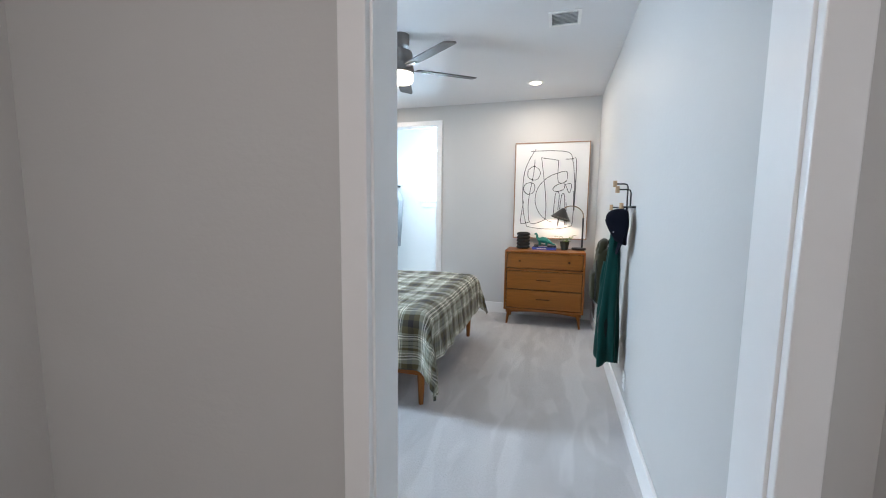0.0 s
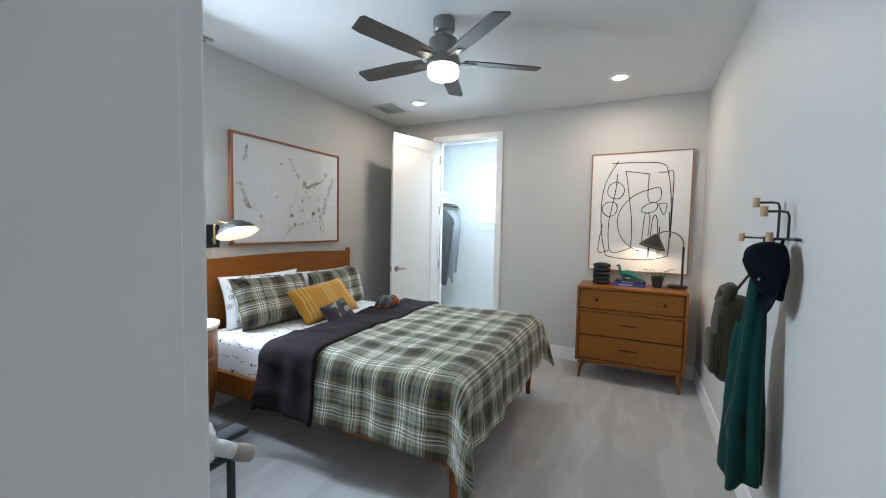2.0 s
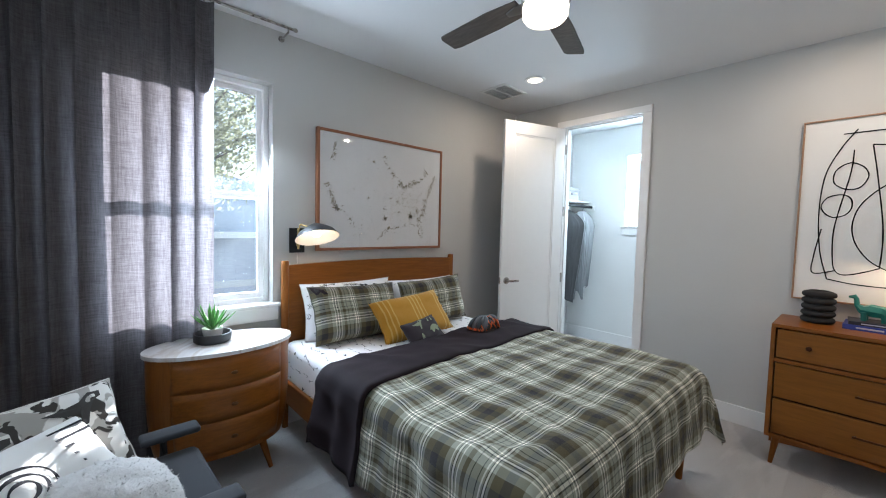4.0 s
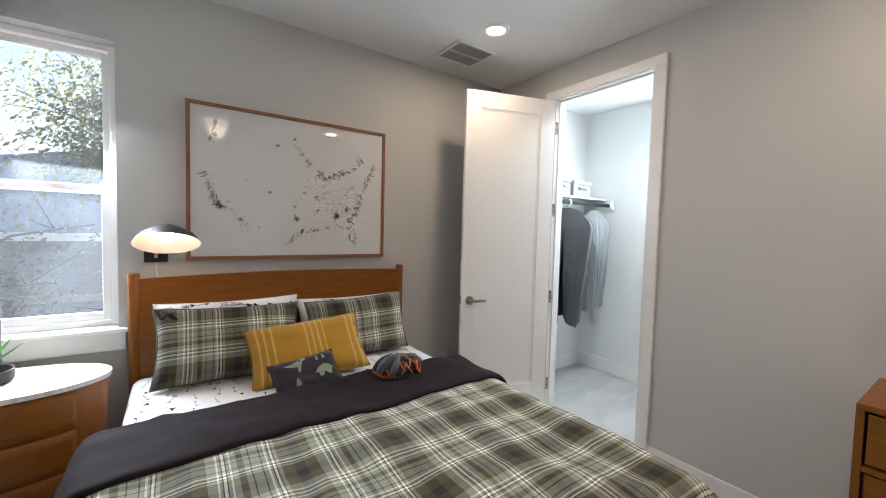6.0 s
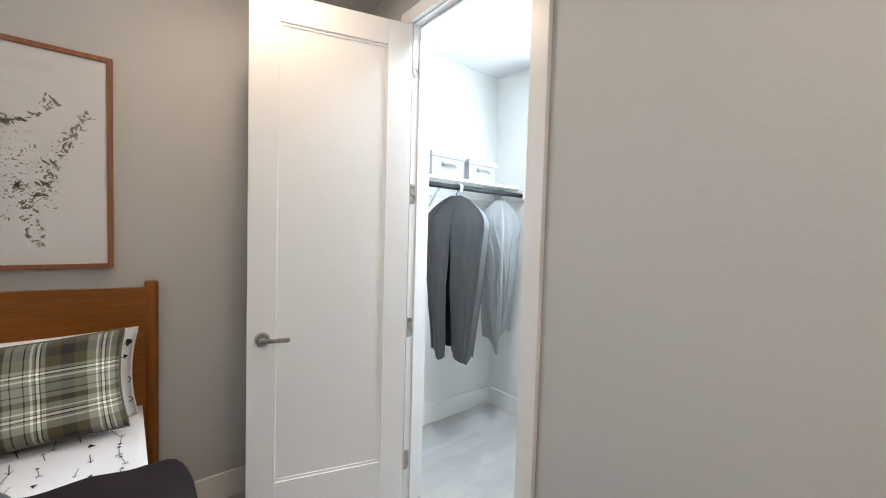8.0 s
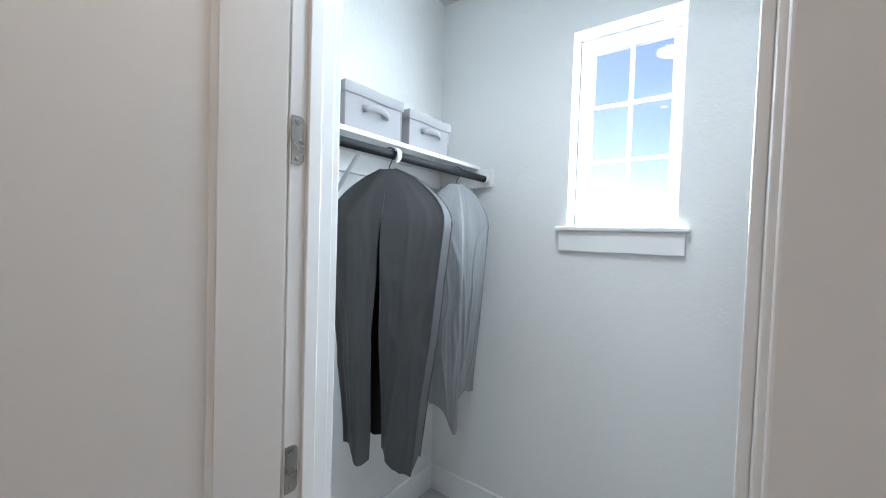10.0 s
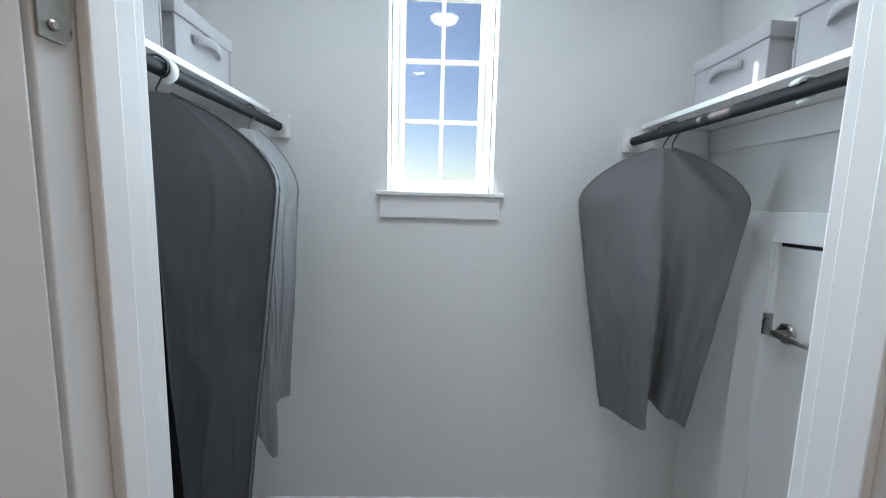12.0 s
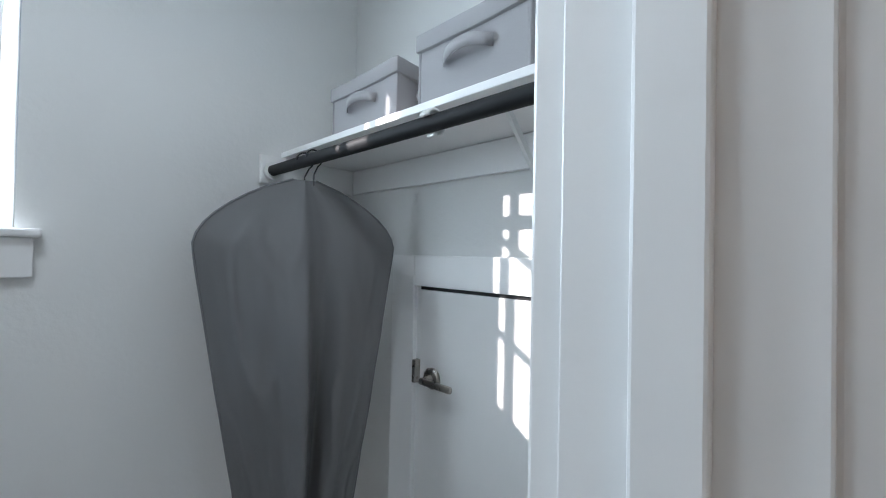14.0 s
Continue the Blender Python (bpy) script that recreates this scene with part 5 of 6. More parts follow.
for k in range(90):
    fleck(bm, rng.uniform(10, 58), rng.uniform(10, 88), rng.uniform(0.001, 0.0035) * rng.choice((0.7, 1, 2.0)), rng, rng.uniform(1, 2), rng.uniform(0, 3.1))
tagged(part("printed_flecks", bm, FLECK, usmap, "bronze-coloured printed flecks"), kind="stuff")


# ---- curtain ----
def curtain_cloth():
    m = Mat("taupe_linen", (0.15, 0.135, 0.138), 0.95, spec=0.1)
    warp = m.noise(1.0, 4, 0.75, m.coords((20, 130, 9)))
    weft = m.noise(1.0, 4, 0.75, m.coords((20, 11, 150)))
    raw = m.math("MULTIPLY_ADD", warp, 0.5, m.math("MULTIPLY", weft, 0.5))
    slub = m.ramp(raw, [(0.30, (0, 0, 0)), (0.70, (1, 1, 1))])
    c = m.mix(slub, (0.095, 0.085, 0.088), (0.165, 0.150, 0.153))
    m.color(c)
    t = m.t
    tr = t.nodes.new("ShaderNodeBsdfTranslucent")
    mx = t.nodes.new("ShaderNodeMixShader")
    mx.inputs[0].default_value = 0.30
    t.links.new(m.mix(slub, (0.035, 0.031, 0.034), (0.36, 0.34, 0.37)), tr.inputs[0])
    t.links.new(m.b.outputs[0], mx.inputs[1])
    t.links.new(tr.outputs[0], mx.inputs[2])
    t.links.new(mx.outputs[0], t.nodes["Material Output"].inputs[0])
    return m.bump(slub, 0.2, 0.002).m


cur = thing("curtain", "long taupe linen curtain half drawn across the window", "curtain", (-2.60, 1.62, 0.012))


def curtain_fn(u, v):
    y = 1.16 + 0.965 * u
    amp = 0.026 * (0.75 + 0.35 * math.sin(u * 9))
    ph = 2 * math.pi * (u * 9.5 + 0.35 * math.sin(u * 5.1)) + 0.5 * noise.noise((u * 4, v * 1.2, 2))
    x = -2.605 + amp * math.sin(ph) * (0.75 + 0.25 * v) + 0.010 * noise.noise((u * 12, v * 2.5, 8))
    yy = y + 0.012 * math.cos(ph) - 0.02 * (1 - v) * u
    return Vector((x + 2.60, yy - 1.62, 2.615 * v))


bm = grid_bm(220, 30, curtain_fn)
part("cloth", bm, curtain_cloth(), cur, "", "all")
rod = thing("curtain_rod", "thin brushed nickel curtain rod under the ceiling", "curtain rod", (-2.603, 1.75, 2.638))
part("rod", tube_bm([(0, -0.72, 0), (0, 0.84, 0)], 0.0085, 12), NICKEL, rod, "", True)
part("finial", lathe_bm([(0, -0.004), (0.012, -0.004), (0.014, 0.006), (0.010, 0.016), (0, 0.018)], 16, pose(0, 0.84, 0, -90)), NICKEL, rod, "", True)
for y in (-0.66, 0.80):
    b = part("bracket", tube_bm([(-0.121, y, -0.03), (-0.06, y, -0.03), (0, y, -0.025), (0, y, -0.008)], 0.006, 8), NICKEL, rod, "", True)
    part("wall_plate", lathe_bm([(0, 0), (0.020, 0), (0.020, 0.004), (0, 0.005)], 18, pose(-0.1215, y, -0.03, 0, 90, 0)), NICKEL, b)
for k in range(9):
    y = -0.56 + 0.112 * k
    part("ring", tube_bm(arc((0, y, -0.006), 0.016, 0, 345, 14), 0.0018, 6), NICKEL, rod)


# ---- wall lamp ----
def sconce():
    y0 = 2.653
    s = thing("wall_lamp", "black wall lamp with brass arm, lit", "lamp", (XW, y0, 1.285))
    part("back_plate", box_bm(0, 0.018, -0.052, 0.052, -0.085, 0.085, 0.003), BLACK, s)
    part("stem", cyl_bm((0.034, 0.0, -0.06), (0.034, 0.0, 0.08), 0.0075, seg=14), BRASS, s, "brass stem", True)
    part("stem_holder", box_bm(0.017, 0.040, -0.010, 0.010, -0.04, -0.02, 0.002), BRASS, s)
    part("arm", tube_bm([(0.034, 0, 0.075)] + arc((0.060, 0.008, 0.085), 0.026, 180, 60, 8) + [(0.14, 0.03, 0.095), (0.185, 0.045, 0.088)], 0.005, 10), BRASS, s, "brass arm", True)
    m = pose(0.205, 0.053, 0.058, 0, -24, 0)
    bm = lathe_bm([(0.014, 0.062), (0.030, 0.058), (0.070, 0.036), (0.115, 0.004), (0.143, -0.038)], 40, m)
    sh = part("shade", bm, BLACK, s, "black metal shade, white inside", True)
    bm = lathe_bm([(0.012, 0.058), (0.029, 0.055), (0.069, 0.033), (0.113, 0.001), (0.1415, -0.038)], 40, m)
    part("shade_lining", bm, plain("white_enamel", (0.8, 0.76, 0.72), 0.4), sh, "white enamel inside", True)
    part("bulb", lathe_bm([(0, -0.030), (0.022, -0.022), (0.031, 0.0), (0.022, 0.028), (0.013, 0.048)], 20, m), glow("sconce_glow", (1.0, 0.76, 0.48), 3.5), sh, "glowing bulb", True)
    part("cord", tube_bm([(0.012, 0, -0.085), (0.012, 0.004, -0.17), (0.006, 0.0, -0.30), (0.006, 0.0, -0.50)], 0.003, 6), PLASTIC, s, "white power cord", True)


sconce()


# ---- nightstand ----
def nightstand():
    cx, cy, a, b = -2.440, 2.130, 0.215, 0.366     # semi-axes along x and y
    n = thing("nightstand", "oval acorn-stained nightstand with a marble top", "nightstand", (cx, cy, 0))
    marble = Mat("white_marble", (0.75, 0.73, 0.71), 0.22)
    w = marble.noise(1.5, 5, 0.5, marble.coords((1, 2.2, 1), rot=(0, 0, 35)), 1.2)
    cc = marble.ramp(w, [(0.44, (0.74, 0.72, 0.71)), (0.495, (0.60, 0.53, 0.48)), (0.53, (0.76, 0.74, 0.73)), (0.68, (0.66, 0.63, 0.61))])
    marble.color(cc)

    def ell(ka, kb, a0=0, a1=360, num=64):
        closed = a1 - a0 >= 360
        return [(ka * math.cos(radians(a0 + (a1 - a0) * i / num)), kb * math.sin(radians(a0 + (a1 - a0) * i / num))) for i in range(num if closed else num + 1)]
    part("marble_top", prism_bm(ell(a, b, num=80), 0.716, 0.736, None, 0.004), marble.m, n, "white marble top with brown veins", True)
    z0, z1 = 0.165, 0.716
    # body bows in towards its foot
    bm = bmesh.new()
    rings = []
    for z, k in ((z0, 0.84), (z0 + 0.03, 0.875), (z0 + 0.10, 0.915), (z0 + 0.22, 0.945), (0.50, 0.958), (z1, 0.96)):
        rings.append([bm.verts.new((x, y, z)) for x, y in ell(a * k, b * k)])
    for p, q in zip(rings, rings[1:]):
        for i in range(64):
            bm.faces.new((p[i], p[(i + 1) % 64], q[(i + 1) % 64], q[i]))
    bm.faces.new(rings[0])
    bm.faces.new(rings[-1])
    part("body", bm, OAKZ, n, "", True)

    def kz(z):
        pts = ((z0, 0.84), (z0 + 0.03, 0.875), (z0 + 0.10, 0.915), (z0 + 0.22, 0.945), (0.50, 0.958), (z1, 0.96))
        for (p, q), (r, s) in zip(pts, pts[1:]):
            if p <= z <= r:
                return q + (s - q) * (z - p) / (r - p)
        return 0.96
    for za, zb in ((0.545, 0.706), (0.378, 0.540), (0.195, 0.373)):
        bm = bmesh.new()
        rows = []
        for j in range(5):
            z = za + (zb - za) * j / 4
            k = kz(z) + 0.0035
            rows.append([bm.verts.new((x, y, z)) for x, y in ell(a * k, b * k, -49, 49, 24)])
        for p, q in zip(rows, rows[1:]):
            for i in range(24):
                bm.faces.new((p[i], p[i + 1], q[i + 1], q[i]))
        d = part("drawer", bm, OAK, n, "", True)
        s = solid(d, 0.010, -1)
        zz = (za + zb) / 2
        part("knob", lathe_bm([(0.004, -0.004), (0.004, 0.008), (0.014, 0.012), (0.015, 0.017), (0.009, 0.020), (0, 0.0205)], 16, pose(a * (kz(zz) + 0.014), 0.0, zz, 0, 90, 0) @ Matrix.Diagonal((0.6, 1.1, 1, 1))), metal("knob_bronze", (0.16, 0.08, 0.04), 0.4), d, "small bronze knob", True)
    for sx in (-1, 1):
        for sy in (-1, 1):
            part("leg", cyl_bm((sx * 0.105, sy * 0.165, z0 + 0.01), (sx * 0.150, sy * 0.205, 0.0), 0.021, 0.012, 16), OAKZ, n, "", True)


nightstand()
tray = thing("round_tray", "round black bowl tray with raised rim", "tray", (-2.475, 2.085, 0.736))
part("body", lathe_bm([(0, 0), (0.082, 0), (0.092, 0.010), (0.094, 0.052), (0.088, 0.052), (0.085, 0.012), (0, 0.010)], 44), plain("black_lacquer", (0.016, 0.017, 0.019), 0.45), tray, "", True)


def succulent(x, y, z):
    p = thing("succulent", "green aloe-like succulent in a white pot", "plant", (x, y, z))
    part("pot", lathe_bm([(0, 0), (0.040, 0), (0.050, 0.050), (0.052, 0.066), (0.046, 0.066), (0.044, 0.054), (0, 0.054)], 32), plain("white_ceramic", (0.75, 0.74, 0.72), 0.4), p, "", True)
    LEAF = Mat("succulent_green", (0.06, 0.20, 0.06), 0.45)
    n = LEAF.noise(30, 3)
    LEAF.color(LEAF.mix(n, (0.04, 0.19, 0.04), (0.18, 0.42, 0.11)))
    r = random.Random(3)
    for k in range(22):
        ang = k * 2.399
        out = 0.25 + 0.75 * k / 22
        d = Vector((math.cos(ang) * out, math.sin(ang) * out, 1.25 - 0.85 * out)).normalized()
        le = r.uniform(0.115, 0.165)
        bm = bmesh.new()
        sd = d.cross(Vector((0, 0, 1))).normalized()
        up = sd.cross(d)
        rows = []
        for i in range(6):
            s = i / 5
            w = 0.016 * (1 - s) ** 0.6 * (0.75 + 0.9 * s * (1 - s)) + 0.0003
            c = Vector((0, 0, 0.056)) + d * le * s + up * 0.02 * s * s
            rows.append([bm.verts.new(c + sd * w * math.cos(t) + up * w * 0.45 * math.sin(t)) for t in (0, 1.05, 2.09, 3.14, 4.19, 5.24)])
        for a, b in zip(rows, rows[1:]):
            for i in range(6):
                bm.faces.new((a[i], a[(i + 1) % 6], b[(i + 1) % 6], b[i]))
        part("leaf", bm, LEAF.m, p, "", "all")


succulent(-2.475, 2.085, 0.7465)


# ---- armchair with cushions and a plush toy ----
def chair():
    c = thing("armchair", "dark charcoal padded chair with armrests on metal legs", "chair", pose(-1.70, 1.64, 0, 0, 0, 92))
    PAD = fabric("charcoal_upholstery", (0.03, 0.033, 0.040), 0.8)
    part("seat", box_bm(-0.27, 0.29, -0.27, 0.27, 0.36, 0.435, 0.03, 3), PAD, c, "", True)
    bm = box_bm(-0.035, 0.035, -0.25, 0.25, 0.0, 0.19, 0.03, 3)
    bmesh.ops.transform(bm, matrix=pose(-0.28, 0, 0.40, 0, -14, 0), verts=bm.verts)
    part("backrest", bm, PAD, c, "", True)
    for y in (-0.29, 0.29):
        bm = box_bm(0.09, 0.30, y - 0.045, y + 0.045, 0.487, 0.515, 0.013, 3)
        arm = part("armrest", bm, PAD, c, "", True)
        part("arm_post", tube_bm([(0.17, y, 0.49), (0.17, y, 0.42), (0.15, y * 0.8, 0.395)], 0.014, 8), BLACK, arm, "", True)
    for x, y in ((0.27, 0.25), (0.27, -0.25), (-0.24, 0.24), (-0.24, -0.25)):
        part("leg", box_bm(x - 0.013, x + 0.013, y - 0.013, y + 0.013, 0, 0.37, 0.003), BLACK, c)


chair()
WHITEC = fabric("white_cotton", (0.78, 0.77, 0.75), 0.9, 700, 0.03)
p, f = pillow("cushion", "white cushion with black rings and toe lines", stand(-1.61, 1.560, 0.455, 50, 0.36, 38, 3), 0.40, 0.36, 0.12, WHITEC, 5.2, 28, category="cushion")


def ring_print(cx, cy, rx, ry, w):
    bm, prev, first = bmesh.new(), None, None
    for i in range(41):
        t = 6.283 * i / 40
        ww = w * (1 + 0.4 * math.sin(3 * t + cx * 40))
        cur = [bm.verts.new(f(2 * (cx + (rx + o) * math.cos(t)) / 0.40, 2 * (cy + (ry + o) * math.sin(t)) / 0.36, 1) + Vector((0, 0, 0.004))) for o in (-ww / 2, ww / 2)]
        if prev:
            bm.faces.new((prev[0], prev[1], cur[1], cur[0]))
        prev = cur
    part("ring_print", bm, INK, p)


for rx in (0.082, 0.056, 0.032):
    ring_print(-0.075, 0.0, rx, rx * 0.95, 0.009)
for k in range(5):
    bm = bmesh.new()
    x, y = 0.125 + 0.006 * k, 0.13 - 0.034 * k
    q = [(x - 0.07, y - 0.005), (x + 0.055, y), (x + 0.055, y + 0.010), (x - 0.072, y + 0.003)]
    bm.faces.new([bm.verts.new(f(2 * a / 0.40, 2 * b / 0.36, 1) + Vector((0, 0, 0.008))) for a, b in q])
    part("toe_line", bm, INK, p)


def camo():
    m = Mat("dinosaur_print_cotton", (0.7, 0.68, 0.64), 0.9, spec=0.1)
    co = m.coords((1, 1, 1), "UV")
    a = m.noise(13, 2, 0.5, co, 0.6)
    b = m.noise(15, 2, 0.5, co, 0.6)
    c = m.mix(m.ramp(a, [(0.47, (0, 0, 0)), (0.50, (1, 1, 1))]), (0.70, 0.68, 0.64), (0.36, 0.34, 0.31))
    m.color(m.mix(m.ramp(b, [(0.56, (0, 0, 0)), (0.58, (1, 1, 1))]), c, (0.05, 0.045, 0.04)))
    return m.m


p2, f2 = pillow("cushion", "white and grey cushion printed with dark dinosaurs", stand(-1.80, 1.485, 0.44, 34, 0.38, 24, 0), 0.52, 0.38, 0.15, camo(), 7.1, 24, category="cushion")
DARKP = fabric("dark_print", (0.05, 0.047, 0.045))
decal(p2, f2, 0.52, 0.36, REX, (0.10, 0.08), 0.18, DARKP, "dinosaur_print")
decal(p2, f2, 0.52, 0.36, REX, (-0.15, 0.02), 0.16, DARKP, "dinosaur_print")


def plush():
    """A fluffy plush toy lying on the seat: one plain mesh."""
    bm = bmesh.new()
    bmesh.ops.create_icosphere(bm, subdivisions=5, radius=1.0, matrix=Matrix.Diagonal((0.185, 0.175, 0.150, 1)))
    for v in bm.verts:
        d = v.co.normalized()
        v.co += d * (0.014 * noise.noise(d * 3) + 0.006 * noise.noise(d * 9) + 0.005 * noise.noise(d * 26))
    bm.verts.ensure_lookup_table()
    fr = random.Random(4)
    for v in [fr.choice(bm.verts[:]) for k in range(3600)]:
        d = v.co.normalized()
        e = d.orthogonal().normalized()
        e = (e * math.cos(v.index) + d.cross(e) * math.sin(v.index)) * 0.0026
        tip = v.co + d * fr.uniform(0.002, 0.006) + Vector((fr.gauss(0, 0.003), fr.gauss(0, 0.003), fr.gauss(-0.002, 0.003)))
        bm.faces.new([bm.verts.new(q) for q in (v.co - e - d * 0.002, v.co + e - d * 0.002, tip)])
    tube_bm([(0.03, 0.12, -0.03), (0.055, 0.20, -0.07), (0.075, 0.245, -0.10)], [0.036, 0.031, 0.029], 14, bm)
    bm.faces.ensure_lookup_table()
    n1 = len(bm.faces)
    tube_bm([(0.074, 0.24, -0.098), (0.088, 0.275, -0.118), (0.10, 0.30, -0.135), (0.104, 0.306, -0.139)], [0.031, 0.036, 0.030, 0.012], 14, bm)
    bm.faces.ensure_lookup_table()
    for f_ in bm.faces[n1:]:
        f_.material_index = 1
    fur = Mat("white_plush", (0.78, 0.765, 0.76), 0.95, spec=0.1)
    nn = fur.noise(55, 5, 0.75)
    fur.color(fur.mix(nn, (0.62, 0.60, 0.595), (0.84, 0.83, 0.825)))
    fur.set("Sheen Weight", 0.4)
    fur.bump(nn, 0.8, 0.012)
    ob = part("plush_toy", bm, fur.m, None, "", "all")
    ob.data.materials.append(fabric("grey_felt", (0.33, 0.30, 0.27)))
    ob.matrix_basis = pose(-1.40, 1.60, 0.575, 0, 0, 0)
    tagged(ob, "white fluffy plush sheep lying on the chair", "plush toy")


plush()


# ---- coat rack on the east wall ----
rack = thing("coat_rack", "black wire coat rack with pale wooden pegs", "coat rack", (XE, 2.90, 1.36))
part("rail", tube_bm([(-0.020, -0.19, 0), (-0.020, 0.36, 0), (-0.024, 0.385, 0), (-0.06, 0.395, 0)], 0.0048, 8), BLACK, rack, "", True)
for y, h in ((0.02, 0.150), (-0.10, 0.108)):
    part("hook", tube_bm([(-0.020, y, 0), (-0.020, y, h - 0.02), (-0.026, y, h - 0.004), (-0.045, y, h), (-0.105, y, h)], 0.0048, 8), BLACK, rack, "", True)
    part("peg", cyl_bm((-0.098, y, h - 0.020), (-0.098, y, h + 0.020), 0.0125, seg=16), PALEW, rack, "pale wooden peg", True)
part("peg", cyl_bm((-0.066, 0.398, -0.020), (-0.066, 0.398, 0.020), 0.0125, seg=16), PALEW, rack, "pale wooden peg", True)
part("peg", cyl_bm((-0.062, -0.04, -0.014), (-0.062, -0.04, 0.026), 0.0125, seg=16), PALEW, rack, "pale wooden peg", True)
for y in (-0.16, -0.04, 0.26):
    part("standoff", tube_bm([(0, y, 0), (-0.062 if y == -0.04 else -0.02, y, 0)], 0.006, 8), BLACK, rack)


def jacket():
    j = thing("jacket", "teal green jacket hanging from the coat rack", "jacket", (XE - 0.075, 2.86, 1.20))
    TEAL = fabric("teal_fleece", (0.004, 0.034, 0.029), 0.95, 600, 0.3, 0.05)

    def fn(u, v):
        ang = 2 * math.pi * u
        s = 1 - v                                   # 0 at the neck, 1 at the hem
        w = 0.020 + 0.034 * min(1, s * 1.8) ** 1.1 + 0.026 * s
        dth = 0.024 + 0.030 * min(1, s * 1.6)
        folds = 1 + 0.28 * s * math.sin(ang * 5 + 1.0 + 1.2 * noise.noise((s * 2, 1, 3))) + 0.12 * noise.noise((math.cos(ang) * 2, math.sin(ang) * 2, s * 3))
        x = -dth * 0.55 + dth * 1.15 * math.cos(ang) * folds
        y = 0.02 * s + w * 1.25 * math.sin(ang) * folds
        z = -0.86 * s - 0.03 * s * math.sin(ang * 2 + 0.6)
        return Vector((min(x, 0.062), y, z))
    solid(part("body", grid_bm(64, 40, fn), TEAL, j, "", "all"), 0.006)

    def sleeve(u, v):
        ang = 2 * math.pi * u
        s = 1 - v
        r = 0.042 * (1 - 0.25 * s) * (0.6 + 0.4 * min(1, s * 5)) * (1 + 0.15 * noise.noise((math.cos(ang), math.sin(ang), s * 5)))
        return Vector((-0.050 - 0.02 * s + r * 0.8 * math.cos(ang), 0.045 + 0.040 * s + r * math.sin(ang), -0.20 - 0.56 * s))
    solid(part("sleeve", grid_bm(28, 26, sleeve), TEAL, j, "", "all"), 0.005)
    part("lining", tube_bm([(-0.05, -0.02, -0.40), (-0.055, -0.02, -0.60), (-0.045, -0.02, -0.80)], [0.01, 0.045, 0.03], 10), fabric("dark_lining", (0.006, 0.012, 0.012)), j, "dark lining", "all")
    part("hanging_loop", tube_bm([(-0.02, 0.0, -0.02), (-0.0, 0.0, 0.10), (0.03, 0, 0.158)], 0.004, 6), TEAL, j)


jacket()


def cap():
    c = thing("baseball_hat", "dark navy baseball hat hanging from a peg", "hat", pose(XE - 0.012, 2.77, 1.232, 0, 0, 0))
    NAVY = fabric("navy_wool", (0.003, 0.004, 0.010), 0.95, 700, 0.2, 0.0)

    def dome(u, v):
        a, b = 2 * math.pi * u, 0.5 * math.pi * v
        r = math.cos(b) * (1 + 0.02 * math.cos(6 * a))
        return Vector((-0.03 - 0.115 * math.sin(b) + 0.012 * noise.noise((math.cos(a), math.sin(a), v * 2)), 0.088 * math.cos(a) * r, 0.112 * math.sin(a) * r + 0.045 * math.sin(b)))
    solid(part("crown", grid_bm(36, 12, dome), NAVY, c, "", "all"), 0.004)
    part("button", lathe_bm([(0, 0.006), (0.008, 0.004), (0.009, 0)], 12, pose(-0.146, 0, 0.046, 0, -80, 0)), NAVY, c)

    def brim(u, v):
        a = math.pi * (u - 0.5)
        return Vector((-0.050 - 0.030 * v * math.cos(a), (0.072 + 0.012 * v) * math.sin(a), -0.070 * math.cos(a) - 0.085 * v * max(0.0, math.cos(a)) ** 0.6 - 0.012))
    solid(part("brim", grid_bm(20, 6, brim), NAVY, c, "", "all"), 0.004)
    part("badge", box_bm(-0.110, -0.104, -0.055, -0.025, -0.030, -0.020, 0.001), plain("grey_thread", (0.25, 0.25, 0.26), 0.9), c, "white embroidered mark")
    part("strap", tube_bm([(-0.04, 0.03, 0.085), (-0.03, 0.0, 0.125), (-0.04, -0.03, 0.085)], 0.005, 6), NAVY, c)


cap()


def backpack():
    b = thing("backpack", "olive green canvas backpack hanging from a peg", "backpack", (XE - 0.085, 3.27, 0.86))
    OL = fabric("olive_canvas", (0.030, 0.028, 0.013), 0.9, 500, 0.2)
    bm = box_bm(-0.075, 0.08, -0.13, 0.13, -0.22, 0.20, 0.05, 4)
    bmesh.ops.subdivide_edges(bm, edges=bm.edges, cuts=2, use_grid_fill=True)
    for v in bm.verts:
        v.co.x -= 0.018 * noise.noise(v.co * 9)
        v.co.y *= 1 - 0.25 * max(0, v.co.z)
    part("body", bm, OL, b, "", "all")
    part("front_pocket", box_bm(-0.105, -0.060, -0.095, 0.095, -0.19, 0.02, 0.022, 3), OL, b, "", True)
    part("zip", tube_bm([(-0.077, -0.11, 0.12), (-0.080, -0.118, -0.02), (-0.076, -0.11, -0.18)], 0.005, 6), BLACK, b, "black zip")
    part("top_flap", tube_bm([(-0.05, -0.10, 0.16), (-0.03, -0.06, 0.225), (-0.02, 0.0, 0.24), (-0.03, 0.06, 0.225), (-0.05, 0.10, 0.16)], [0.02, 0.03, 0.032, 0.03, 0.02], 10), OL, b, "", "all")
    part("hanging_loop", tube_bm([(0.0, -0.02, 0.23), (0.045, -0.13, 0.36), (0.052, -0.24, 0.505), (0.050, -0.12, 0.36), (0.01, 0.03, 0.23)], 0.006, 8), OL, b, "", True)


backpack()


# ---- closet: shelves, rods, boxes, garment bags, access door ----
SHELF_W, SHELF_E = 1.748, 1.732


